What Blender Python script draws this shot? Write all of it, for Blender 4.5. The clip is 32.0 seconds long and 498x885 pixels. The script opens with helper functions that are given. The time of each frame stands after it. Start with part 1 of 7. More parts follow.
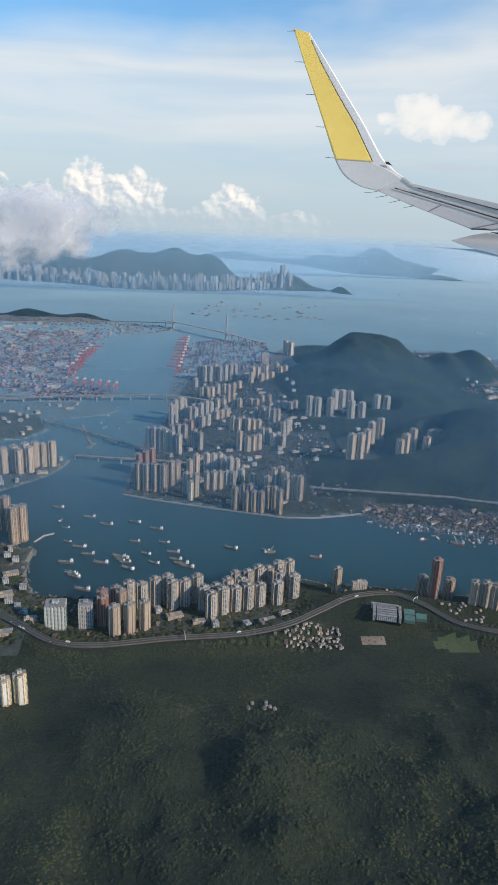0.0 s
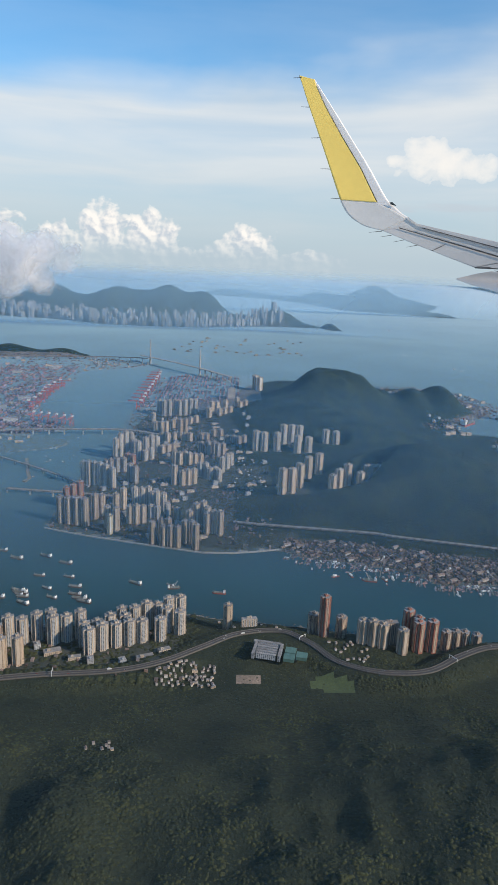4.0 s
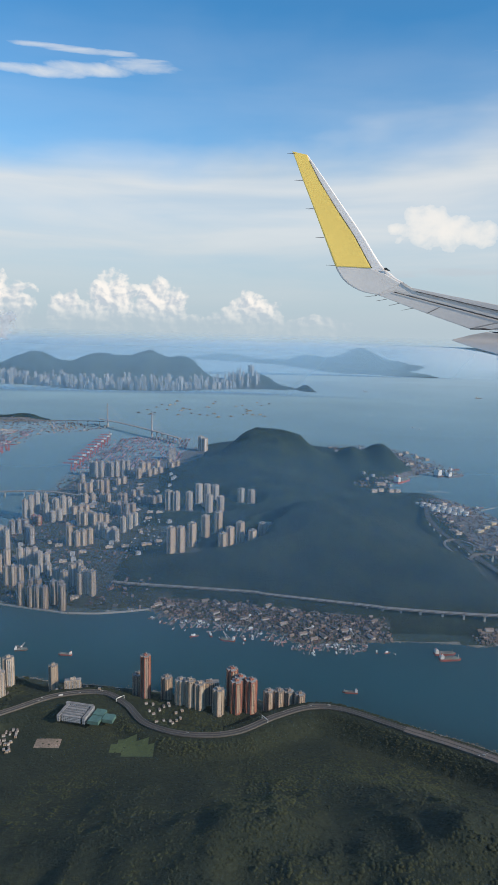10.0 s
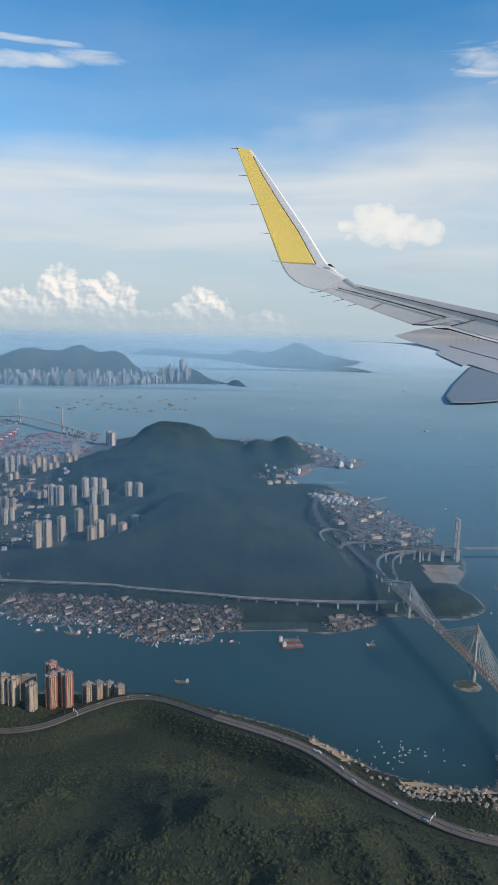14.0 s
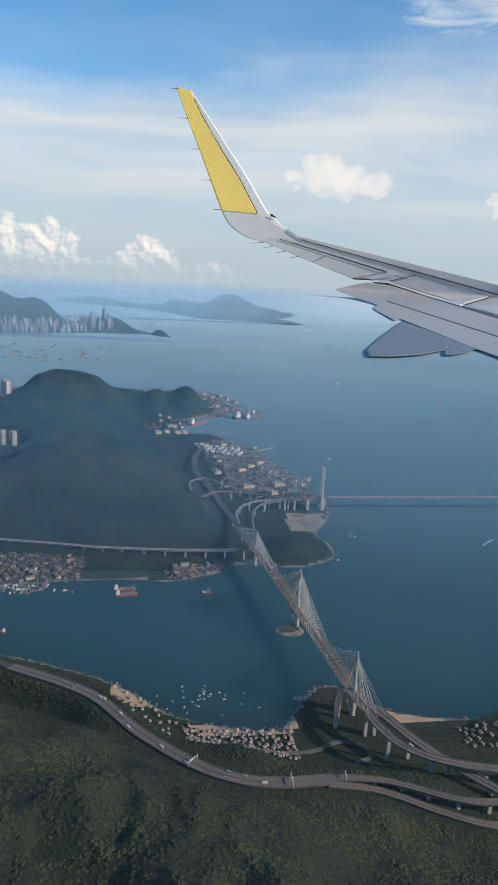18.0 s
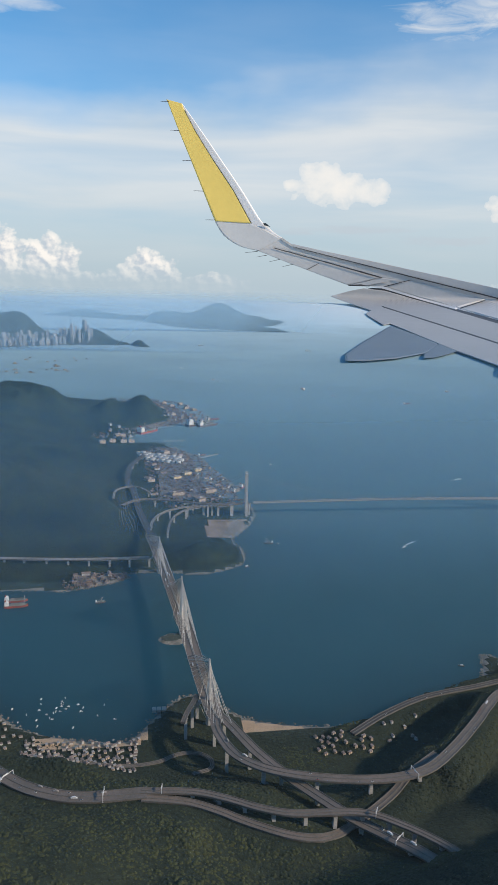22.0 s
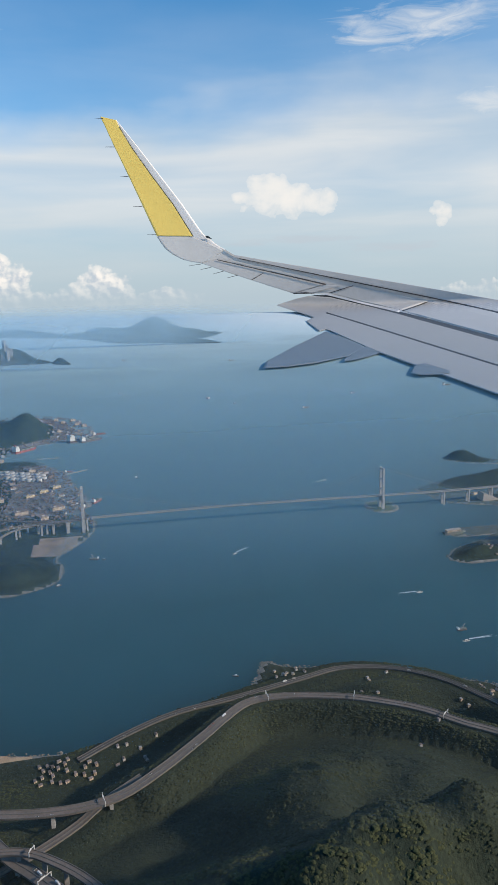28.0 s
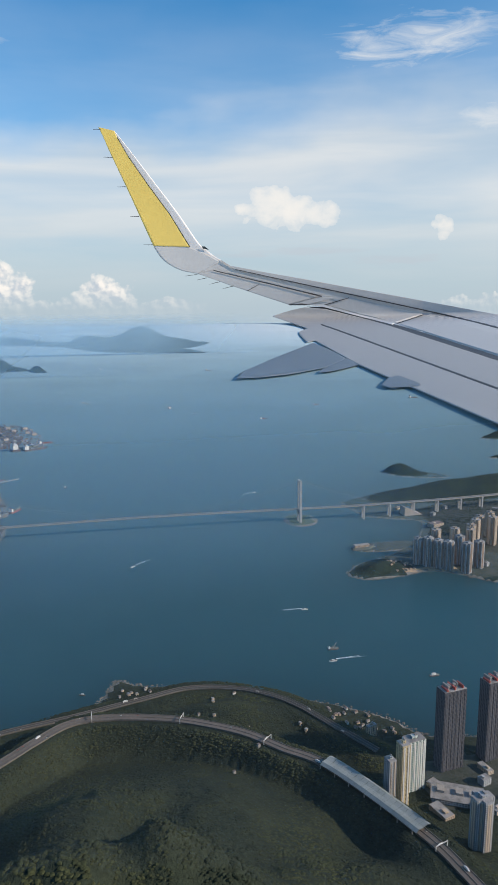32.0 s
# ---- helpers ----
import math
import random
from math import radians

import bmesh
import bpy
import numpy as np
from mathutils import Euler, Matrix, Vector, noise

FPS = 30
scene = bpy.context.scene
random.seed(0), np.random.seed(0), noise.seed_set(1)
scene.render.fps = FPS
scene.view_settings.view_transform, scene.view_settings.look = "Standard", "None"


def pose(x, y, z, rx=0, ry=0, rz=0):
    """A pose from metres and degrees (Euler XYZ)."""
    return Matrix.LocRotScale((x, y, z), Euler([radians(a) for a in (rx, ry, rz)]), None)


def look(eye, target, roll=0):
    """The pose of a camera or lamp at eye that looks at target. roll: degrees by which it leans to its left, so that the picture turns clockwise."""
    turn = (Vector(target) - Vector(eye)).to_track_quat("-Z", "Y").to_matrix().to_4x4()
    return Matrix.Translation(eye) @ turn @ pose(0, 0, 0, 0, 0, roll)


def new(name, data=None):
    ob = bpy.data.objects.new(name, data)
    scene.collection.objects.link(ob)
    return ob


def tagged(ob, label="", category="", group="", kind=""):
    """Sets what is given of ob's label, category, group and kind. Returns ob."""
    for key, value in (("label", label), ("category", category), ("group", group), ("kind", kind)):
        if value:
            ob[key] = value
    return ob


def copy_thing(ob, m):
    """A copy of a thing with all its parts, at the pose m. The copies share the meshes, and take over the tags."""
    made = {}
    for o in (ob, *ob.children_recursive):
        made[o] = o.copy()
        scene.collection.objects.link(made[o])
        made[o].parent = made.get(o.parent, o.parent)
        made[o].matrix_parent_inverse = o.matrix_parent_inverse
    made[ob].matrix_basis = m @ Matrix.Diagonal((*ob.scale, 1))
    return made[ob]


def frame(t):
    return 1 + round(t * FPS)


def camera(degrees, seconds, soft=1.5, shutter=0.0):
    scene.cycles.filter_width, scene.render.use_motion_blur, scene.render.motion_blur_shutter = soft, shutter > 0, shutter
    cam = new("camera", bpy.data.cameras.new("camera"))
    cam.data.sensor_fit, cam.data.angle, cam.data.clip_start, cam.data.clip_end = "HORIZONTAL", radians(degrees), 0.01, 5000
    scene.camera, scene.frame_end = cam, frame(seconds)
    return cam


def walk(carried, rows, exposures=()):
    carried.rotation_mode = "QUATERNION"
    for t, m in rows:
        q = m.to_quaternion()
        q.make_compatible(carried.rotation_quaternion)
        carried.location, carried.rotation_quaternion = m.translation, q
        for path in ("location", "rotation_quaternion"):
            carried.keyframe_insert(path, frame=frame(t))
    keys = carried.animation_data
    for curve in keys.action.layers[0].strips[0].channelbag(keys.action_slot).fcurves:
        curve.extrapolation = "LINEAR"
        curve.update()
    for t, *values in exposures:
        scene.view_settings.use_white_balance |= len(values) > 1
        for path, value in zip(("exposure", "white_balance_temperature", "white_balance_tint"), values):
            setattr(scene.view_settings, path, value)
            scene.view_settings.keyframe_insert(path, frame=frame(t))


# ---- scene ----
cam = camera(40.1, 32.0, 1.5)
PATH = [
    (0, (2.437, -1.326, 107.097), (2.521, 0.576, 106.483), 2.5),
    (0.5, (7.016, -1.341, 107.147), (7.091, 0.566, 106.547), 2.3),
    (1, (11.599, -1.265, 107.231), (11.666, 0.648, 106.65), 2.2),
    (1.5, (16.152, -1.204, 107.325), (16.216, 0.715, 106.764), 2.2),
    (2, (20.669, -1.165, 107.412), (20.737, 0.76, 106.872), 2.2),
    (2.5, (25.047, -1.14, 107.458), (25.119, 0.786, 106.923), 2.4),
    (3, (29.392, -1.087, 107.509), (29.469, 0.838, 106.975), 2.2),
    (3.5, (33.805, -1.121, 107.582), (33.869, 0.807, 107.056), 2.4),
    (5.5, (51.403, -1.44, 108.021), (51.435, 0.502, 107.543), 2.5),
    (6, (55.866, -1.45, 108.076), (55.907, 0.496, 107.615), 2.6),
    (6.5, (60.412, -1.503, 108.099), (60.465, 0.447, 107.658), 2.5),
    (7, (65.051, -1.61, 108.099), (65.11, 0.344, 107.678), 2.4),
    (7.5, (69.686, -1.722, 108.123), (69.756, 0.237, 107.724), 2.3),
    (8, (74.249, -1.944, 108.14), (74.322, 0.019, 107.761), 2.4),
    (8.5, (78.744, -2.299, 108.108), (78.814, -0.333, 107.744), 2.4),
    (9, (83.258, -2.686, 108.039), (83.319, -0.718, 107.689), 2.1),
    (9.5, (87.783, -2.986, 107.956), (87.822, -1.016, 107.614), 1.8),
    (10, (92.378, -3.2, 107.829), (92.395, -1.229, 107.492), 1.5),
    (10.5, (96.998, -3.288, 107.693), (97.004, -1.317, 107.353), 1.3),
    (11, (101.589, -3.279, 107.543), (101.597, -1.308, 107.206), 1.4),
    (11.5, (106.157, -3.218, 107.364), (106.188, -1.247, 107.028), 1.5),
    (12, (110.757, -3.113, 107.174), (110.815, -1.143, 106.83), 1.6),
    (12.5, (115.449, -2.974, 106.989), (115.526, -1.005, 106.642), 1.7),
    (13, (120.171, -2.921, 106.8), (120.284, -0.954, 106.452), 1.8),
    (13.5, (124.905, -2.996, 106.608), (125.039, -1.03, 106.264), 1.7),
    (14, (129.601, -3.168, 106.407), (129.757, -1.204, 106.062), 1.6),
    (14.5, (134.163, -3.214, 106.221), (134.326, -1.253, 105.861), 1.7),
    (16.5, (152.173, -2.509, 104.832), (152.431, -0.576, 104.385), 3.0),
    (17, (156.827, -2.282, 104.652), (157.11, -0.357, 104.189), 3.3),
    (17.5, (161.598, -2.163, 104.495), (161.911, -0.244, 104.025), 3.2),
    (18, (166.428, -2.208, 104.355), (166.745, -0.291, 103.883), 3.0),
    (18.5, (171.274, -2.373, 104.24), (171.586, -0.457, 103.762), 2.7),
    (19, (176.097, -2.702, 104.138), (176.404, -0.783, 103.667), 2.5),
    (19.5, (180.795, -3.08, 104.047), (181.106, -1.159, 103.583), 2.3),
    (20, (185.446, -3.388, 103.948), (185.759, -1.466, 103.489), 2.3),
    (20.5, (190.032, -3.753, 103.834), (190.343, -1.83, 103.383), 2.1),
    (21, (194.724, -4.121, 103.683), (195.032, -2.196, 103.239), 1.8),
    (21.5, (199.596, -4.352, 103.522), (199.898, -2.426, 103.076), 1.5),
    (22, (204.565, -4.487, 103.328), (204.868, -2.562, 102.881), 1.5),
    (22.5, (209.486, -4.481, 103.133), (209.825, -2.562, 102.681), 1.6),
    (23, (214.335, -4.461, 102.94), (214.696, -2.546, 102.488), 1.4),
    (23.5, (219.119, -4.587, 102.737), (219.493, -2.673, 102.292), 1.2),
    (24, (223.904, -4.852, 102.512), (224.325, -2.945, 102.081), 1.1),
    (24.5, (228.761, -5.193, 102.307), (229.203, -3.288, 101.886), 0.6),
    (25, (233.516, -5.474, 102.107), (233.946, -3.566, 101.687), -0.1),
    (25.5, (238.3, -5.759, 101.889), (238.715, -3.847, 101.472), -0.5),
    (27.5, (257.401, -6.797, 100.535), (257.813, -4.885, 100.12), -1.2),
    (28, (262.287, -7.094, 100.342), (262.697, -5.181, 99.928), -1.2),
    (28.5, (267.251, -7.367, 100.163), (267.656, -5.453, 99.746), -1.3),
    (29, (272.278, -7.59, 99.972), (272.686, -5.678, 99.552), -1.3),
    (29.5, (277.32, -7.795, 99.785), (277.724, -5.883, 99.36), -1.3),
    (30, (282.285, -8.182, 99.599), (282.692, -6.269, 99.177), -1.0),
    (30.5, (287.2, -8.72, 99.438), (287.609, -6.806, 99.024), -0.9),
    (31, (292.11, -9.327, 99.31), (292.516, -7.411, 98.906), -0.9),
    (31.5, (296.989, -9.876, 99.216), (297.401, -7.959, 98.822), -0.7),
    (32, (301.82, -10.43, 99.153), (302.232, -8.511, 98.769), -0.5),
]
walk(cam, [(t, look(eye, target, roll)) for t, eye, target, roll in PATH], [(0.0, 0.09), (6.0, 0.03), (12.0, -0.02), (20.0, 0.0), (32.0, 0.0)])
# Landscape, path and aircraft stand at one tenth of their true lengths: one unit here is ten metres outside.

# ---- world, sun ----
SUN_AZ, SUN_EL = -27.0, 27.0  # degrees from +x towards +y, and above the horizon
sun = new("sun", bpy.data.lights.new("sun", "SUN"))
sun.data.energy, sun.data.angle, sun.data.color = 4.2, radians(2.0), (1.0, 0.84, 0.67)
sun_from = Vector((math.cos(radians(SUN_AZ)) * math.cos(radians(SUN_EL)), math.sin(radians(SUN_AZ)) * math.cos(radians(SUN_EL)), math.sin(radians(SUN_EL))))
sun.matrix_world = look(sun_from * 300, (0, 0, 0))
scene.view_settings.exposure = 0.0


def nodes_of(holder):
    holder.use_nodes = True
    tree = holder.node_tree
    tree.nodes.clear()
    return tree, tree.nodes, tree.links


def math_node(tree, op, a, b=None, clamp=False):
    n = tree.nodes.new("ShaderNodeMath")
    n.operation, n.use_clamp = op, clamp
    for socket, value in zip(n.inputs, (a, b)):
        if value is None:
            continue
        if isinstance(value, (int, float)):
            socket.default_value = value
        else:
            tree.links.new(value, socket)
    return n.outputs[0]


def ramp_node(tree, fac, stops):
    n = tree.nodes.new("ShaderNodeValToRGB")
    els = n.color_ramp.elements
    els[0].position, els[1].position = stops[0][0], stops[-1][0]
    for i, (p, c) in enumerate(stops):
        e = els[0] if i == 0 else els[len(els) - 1] if i == len(stops) - 1 else els.new(p)
        e.color = (c, c, c, 1) if isinstance(c, (int, float)) else (*c, 1)
    tree.links.new(fac, n.inputs[0])
    return n.outputs[0]


def noise_node(tree, vector, scale, detail=6, rough=0.6, distortion=0.0):
    n = tree.nodes.new("ShaderNodeTexNoise")
    n.inputs["Scale"].default_value, n.inputs["Detail"].default_value = scale, detail
    n.inputs["Roughness"].default_value, n.inputs["Distortion"].default_value = rough, distortion
    tree.links.new(vector, n.inputs["Vector"])
    return n.outputs["Fac"]


def mix_node(tree, fac, a, b, blend="MIX"):
    n = tree.nodes.new("ShaderNodeMix")
    n.data_type, n.blend_type = "RGBA", blend
    for i, v in ((0, fac), (6, a), (7, b)):
        if isinstance(v, (int, float)):
            n.inputs[i].default_value = v
        elif isinstance(v, tuple):
            n.inputs[i].default_value = (*v, 1)
        else:
            tree.links.new(v, n.inputs[i])
    return n.outputs[2]


def make_world():
    world = bpy.data.worlds.new("sky")
    scene.world = world
    tree, nodes, links = nodes_of(world)
    coord = nodes.new("ShaderNodeTexCoord").outputs["Generated"]
    sky = nodes.new("ShaderNodeTexSky")
    sky.sky_type, sky.sun_disc = "NISHITA", False
    sky.sun_elevation, sky.sun_rotation = radians(SUN_EL), radians(90 - SUN_AZ)
    sky.altitude, sky.air_density, sky.dust_density, sky.ozone_density = 1000, 1.0, 0.6, 2.0
    up = nodes.new("ShaderNodeSeparateXYZ")
    links.new(coord, up.inputs[0])
    z = up.outputs["Z"]

    def stretched(sx, sz, shift):
        m = nodes.new("ShaderNodeMapping")
        m.inputs["Scale"].default_value, m.inputs["Location"].default_value = (sx, sx, sz), shift
        links.new(coord, m.inputs["Vector"])
        return m.outputs[0]

    # a broad sheet of high cloud with a soft upper edge, faint streaks in it, a few wisps above, haze at the horizon
    sheet = noise_node(tree, stretched(1.3, 3.2, (0.3, 0.1, 0.2)), 1.7, 5, 0.5, 0.2)
    edge = math_node(tree, "ADD", z, math_node(tree, "MULTIPLY", math_node(tree, "SUBTRACT", sheet, 0.5), 0.26))
    sheet_mask = ramp_node(tree, edge, [(0.0, 0.86), (0.10, 0.93), (0.19, 0.92), (0.275, 0.24), (0.40, 0.03)])
    streak = noise_node(tree, stretched(1.6, 13.0, (1.3, 0.4, 0.7)), 1.5, 4, 0.5, 0.4)
    streak_mask = ramp_node(tree, streak, [(0.33, 0.86), (0.6, 1.0)])
    cloud = math_node(tree, "MULTIPLY", sheet_mask, streak_mask)
    haze = ramp_node(tree, z, [(0.0, 1.0), (0.04, 0.75), (0.15, 0.0)])
    blue = mix_node(tree, 1.0, sky.outputs[0], (0.42, 1.32, 1.72), "MULTIPLY")
    tone = mix_node(tree, ramp_node(tree, streak, [(0.3, 0.0), (0.7, 1.0)]), (5.9, 6.6, 7.1), (7.9, 8.05, 8.05))
    lit = mix_node(tree, cloud, blue, tone)
    lit = mix_node(tree, haze, lit, (4.7, 5.7, 6.35))
    # heaps of cumulus low over the sea, and two trails of cirrus: bearing and height (tangents), half-widths
    bearing = math_node(tree, "DIVIDE", up.outputs["X"], math_node(tree, "MAXIMUM", up.outputs["Y"], 0.05))
    level = math_node(tree, "DIVIDE", z, math_node(tree, "SQRT", math_node(tree, "SUBTRACT", 1.0, math_node(tree, "MULTIPLY", z, z))))
    flat = nodes.new("ShaderNodeCombineXYZ")
    links.new(bearing, flat.inputs[0])
    links.new(level, flat.inputs[1])

    def heaps(places):
        total = None
        for u, v, su, sv in places:
            du = math_node(tree, "DIVIDE", math_node(tree, "SUBTRACT", bearing, u), su)
            dv = math_node(tree, "DIVIDE", math_node(tree, "SUBTRACT", level, v), sv)
            r = math_node(tree, "SUBTRACT", 1.0, math_node(tree, "ADD", math_node(tree, "MULTIPLY", du, du), math_node(tree, "MULTIPLY", dv, dv)))
            total = r if total is None else math_node(tree, "MAXIMUM", total, r)
        return math_node(tree, "MAXIMUM", total, -3.0)

    def moved(dx, dy, sx, sy):
        m = nodes.new("ShaderNodeMapping")
        m.inputs["Location"].default_value, m.inputs["Scale"].default_value = (dx, dy, 0), (sx, sy, 1)
        links.new(flat.outputs[0], m.inputs["Vector"])
        return m.outputs[0]

    mask = heaps([(-0.192, 0.026, 0.042, 0.050), (-0.205, 0.004, 0.06, 0.034), (-0.262, 0.014, 0.030, 0.032), (-0.127, 0.022, 0.046, 0.044), (-0.118, 0.006, 0.05, 0.03),
                  (0.012, 0.012, 0.048, 0.040), (0.0, -0.004, 0.07, 0.026), (0.10, -0.004, 0.06, 0.022), (0.607, -0.006, 0.10, 0.026), (-0.36, 0.012, 0.06, 0.056), (0.45, -0.004, 0.05, 0.018)])
    billow = noise_node(tree, moved(0, 0, 1, 1.1), 34, 7, 0.55, 0.15)
    shadow_side = noise_node(tree, moved(0.0045, 0.0040, 1, 1.1), 34, 7, 0.55, 0.15)
    thick = math_node(tree, "ADD", math_node(tree, "MULTIPLY", mask, 1.15), math_node(tree, "MULTIPLY", math_node(tree, "SUBTRACT", billow, 0.53), 3.3))
    solid = ramp_node(tree, thick, [(0.0, 0.0), (0.22, 0.55), (0.8, 0.96)])
    relief = math_node(tree, "ADD", math_node(tree, "MULTIPLY", math_node(tree, "SUBTRACT", billow, shadow_side), 6.0), 0.45)
    relief = math_node(tree, "ADD", relief, math_node(tree, "MULTIPLY", math_node(tree, "SUBTRACT", level, 0.022), 7.0), True)
    heap_tone = mix_node(tree, relief, (5.5, 6.1, 6.8), (10.0, 9.5, 8.9))
    foot = ramp_node(tree, level, [(0.0, 0.1), (0.03, 1.0)])
    lit = mix_node(tree, math_node(tree, "MULTIPLY", solid, foot), lit, heap_tone)
    # a brighter mass within the sheet, and thin grey bars below it
    glow = heaps([(0.252, 0.150, 0.034, 0.022), (0.285, 0.132, 0.075, 0.022), (0.213, 0.137, 0.016, 0.009), (0.521, 0.108, 0.017, 0.015)])
    glow_mask = ramp_node(tree, math_node(tree, "ADD", math_node(tree, "MULTIPLY", glow, 0.42), math_node(tree, "MULTIPLY", math_node(tree, "SUBTRACT", billow, 0.5), 1.5)), [(-0.8, 0.0), (-0.1, 0.22), (0.3, 0.7), (0.6, 0.95)])
    lit = mix_node(tree, glow_mask, lit, (9.2, 8.9, 8.45))
    bars = heaps([(0.30, 0.080, 0.09, 0.006), (0.44, 0.066, 0.09, 0.008), (0.20, 0.074, 0.05, 0.004)])
    bar_grain = noise_node(tree, moved(0.1, 0.4, 1, 5), 16, 5, 0.6, 0.3)
    bar_mask = ramp_node(tree, math_node(tree, "ADD", math_node(tree, "MULTIPLY", bars, 0.5), math_node(tree, "MULTIPLY", math_node(tree, "SUBTRACT", bar_grain, 0.5), 2.0)), [(0.0, 0.0), (0.6, 0.5)])
    lit = mix_node(tree, bar_mask, lit, (5.4, 5.9, 6.5))
    trail = heaps([(-0.30, 0.322, 0.07, 0.008), (-0.22, 0.330, 0.07, 0.009), (-0.14, 0.339, 0.06, 0.010), (-0.24, 0.352, 0.08, 0.005)])
    drift = noise_node(tree, moved(0.2, 0.1, 0.8, 4), 9, 7, 0.6, 0.6)
    trail_mask = ramp_node(tree, math_node(tree, "ADD", math_node(tree, "MULTIPLY", trail, 0.55), math_node(tree, "MULTIPLY", math_node(tree, "SUBTRACT", drift, 0.5), 2.2)), [(-0.05, 0.0), (0.3, 0.35), (0.8, 0.75)])
    tuft = heaps([(0.47, 0.345, 0.13, 0.032), (0.60, 0.24, 0.07, 0.015), (0.40, 0.330, 0.06, 0.010)])
    feather = noise_node(tree, moved(0.2, 0.1, 1, 4.5), 10, 8, 0.62, 0.9)
    tuft_mask = ramp_node(tree, math_node(tree, "ADD", math_node(tree, "MULTIPLY", tuft, 0.45), math_node(tree, "MULTIPLY", math_node(tree, "SUBTRACT", feather, 0.5), 2.6)), [(0.0, 0.0), (0.8, 0.65)])
    trail_mask = math_node(tree, "MAXIMUM", trail_mask, tuft_mask)
    low = mix_node(tree, trail_mask, lit, (8.2, 8.3, 8.3))
    out, back = nodes.new("ShaderNodeOutputWorld"), nodes.new("ShaderNodeBackground")
    back.inputs["Strength"].default_value = 0.1
    links.new(low, back.inputs["Color"])
    links.new(back.outputs[0], out.inputs[0])


make_world()

# ---- materials ----


def material(name, colour, rough=0.7, metal=0.0, spot=None, scale=1.0, mottle=0.25, bump=0.0, fine=None, islands=0.0, objects=0.0, spec=0.5):
    """A surface with variation at two scales: broad blotches of size 1/scale and a fine grain; spot is the second colour."""
    m = bpy.data.materials.new(name)
    tree, nodes, links = nodes_of(m)
    out, bsdf = nodes.new("ShaderNodeOutputMaterial"), nodes.new("ShaderNodeBsdfPrincipled")
    where = nodes.new("ShaderNodeTexCoord").outputs["Object"]
    spot = spot or tuple(c * (1 - mottle) for c in colour)
    broad = noise_node(tree, where, scale, 4, 0.6)
    grain = noise_node(tree, where, fine or scale * 9, 3, 0.7)
    base = mix_node(tree, ramp_node(tree, broad, [(0.35, 0.0), (0.65, 1.0)]), colour, spot)
    base = mix_node(tree, mottle, base, mix_node(tree, 1.0, base, ramp_node(tree, grain, [(0.3, 0.45), (0.7, 1.5)]), "MULTIPLY"))
    geo = nodes.new("ShaderNodeNewGeometry") if islands else None
    info = nodes.new("ShaderNodeObjectInfo") if objects else None
    for amount, source in ((islands, geo and geo.outputs["Random Per Island"]), (objects, info and info.outputs["Random"])):
        if amount:
            base = mix_node(tree, 1.0, base, ramp_node(tree, source, [(0.0, 1 - amount), (1.0, 1 + amount)]), "MULTIPLY")
    links.new(base, bsdf.inputs["Base Color"])
    bsdf.inputs["Roughness"].default_value, bsdf.inputs["Metallic"].default_value = rough, metal
    bsdf.inputs["Specular IOR Level"].default_value = spec
    if bump:
        b = nodes.new("ShaderNodeBump")
        b.inputs["Strength"].default_value, b.inputs["Distance"].default_value = 0.8, bump
        links.new(grain, b.inputs["Height"])
        links.new(b.outputs[0], bsdf.inputs["Normal"])
    links.new(bsdf.outputs[0], out.inputs[0])
    return m


def facade(name, wall, glass, floor=0.3, share=0.5, objects=0.12, bay=0.55):
    """Painted concrete with a row of windows to each storey."""
    m = bpy.data.materials.new(name)
    tree, nodes, links = nodes_of(m)
    out, bsdf = nodes.new("ShaderNodeOutputMaterial"), nodes.new("ShaderNodeBsdfPrincipled")
    where = nodes.new("ShaderNodeTexCoord").outputs["Object"]
    axes = nodes.new("ShaderNodeSeparateXYZ")
    links.new(where, axes.inputs[0])
    storey = math_node(tree, "FRACT", math_node(tree, "DIVIDE", axes.outputs["Z"], floor))
    along = math_node(tree, "FRACT", math_node(tree, "DIVIDE", math_node(tree, "ADD", axes.outputs["X"], math_node(tree, "MULTIPLY", axes.outputs["Y"], 1.0)), bay))
    opening = math_node(tree, "MULTIPLY", math_node(tree, "LESS_THAN", storey, share), math_node(tree, "LESS_THAN", along, 0.6))
    geo = nodes.new("ShaderNodeNewGeometry")
    nz = nodes.new("ShaderNodeSeparateXYZ")
    links.new(geo.outputs["Normal"], nz.inputs[0])
    upright = math_node(tree, "LESS_THAN", math_node(tree, "ABSOLUTE", nz.outputs["Z"]), 0.5)
    opening = math_node(tree, "MULTIPLY", opening, upright)
    weather = noise_node(tree, where, 0.9, 5, 0.7)
    info = nodes.new("ShaderNodeObjectInfo")
    paint = mix_node(tree, 0.35, wall, mix_node(tree, 1.0, wall, ramp_node(tree, weather, [(0.3, 0.5), (0.7, 1.25)]), "MULTIPLY"))
    paint = mix_node(tree, 1.0, paint, ramp_node(tree, info.outputs["Random"], [(0.0, 1 - objects), (1.0, 1 + objects)]), "MULTIPLY")
    links.new(mix_node(tree, opening, paint, glass), bsdf.inputs["Base Color"])
    links.new(ramp_node(tree, opening, [(0.0, 0.75), (1.0, 0.2)]), bsdf.inputs["Roughness"])
    links.new(bsdf.outputs[0], out.inputs[0])
    return m


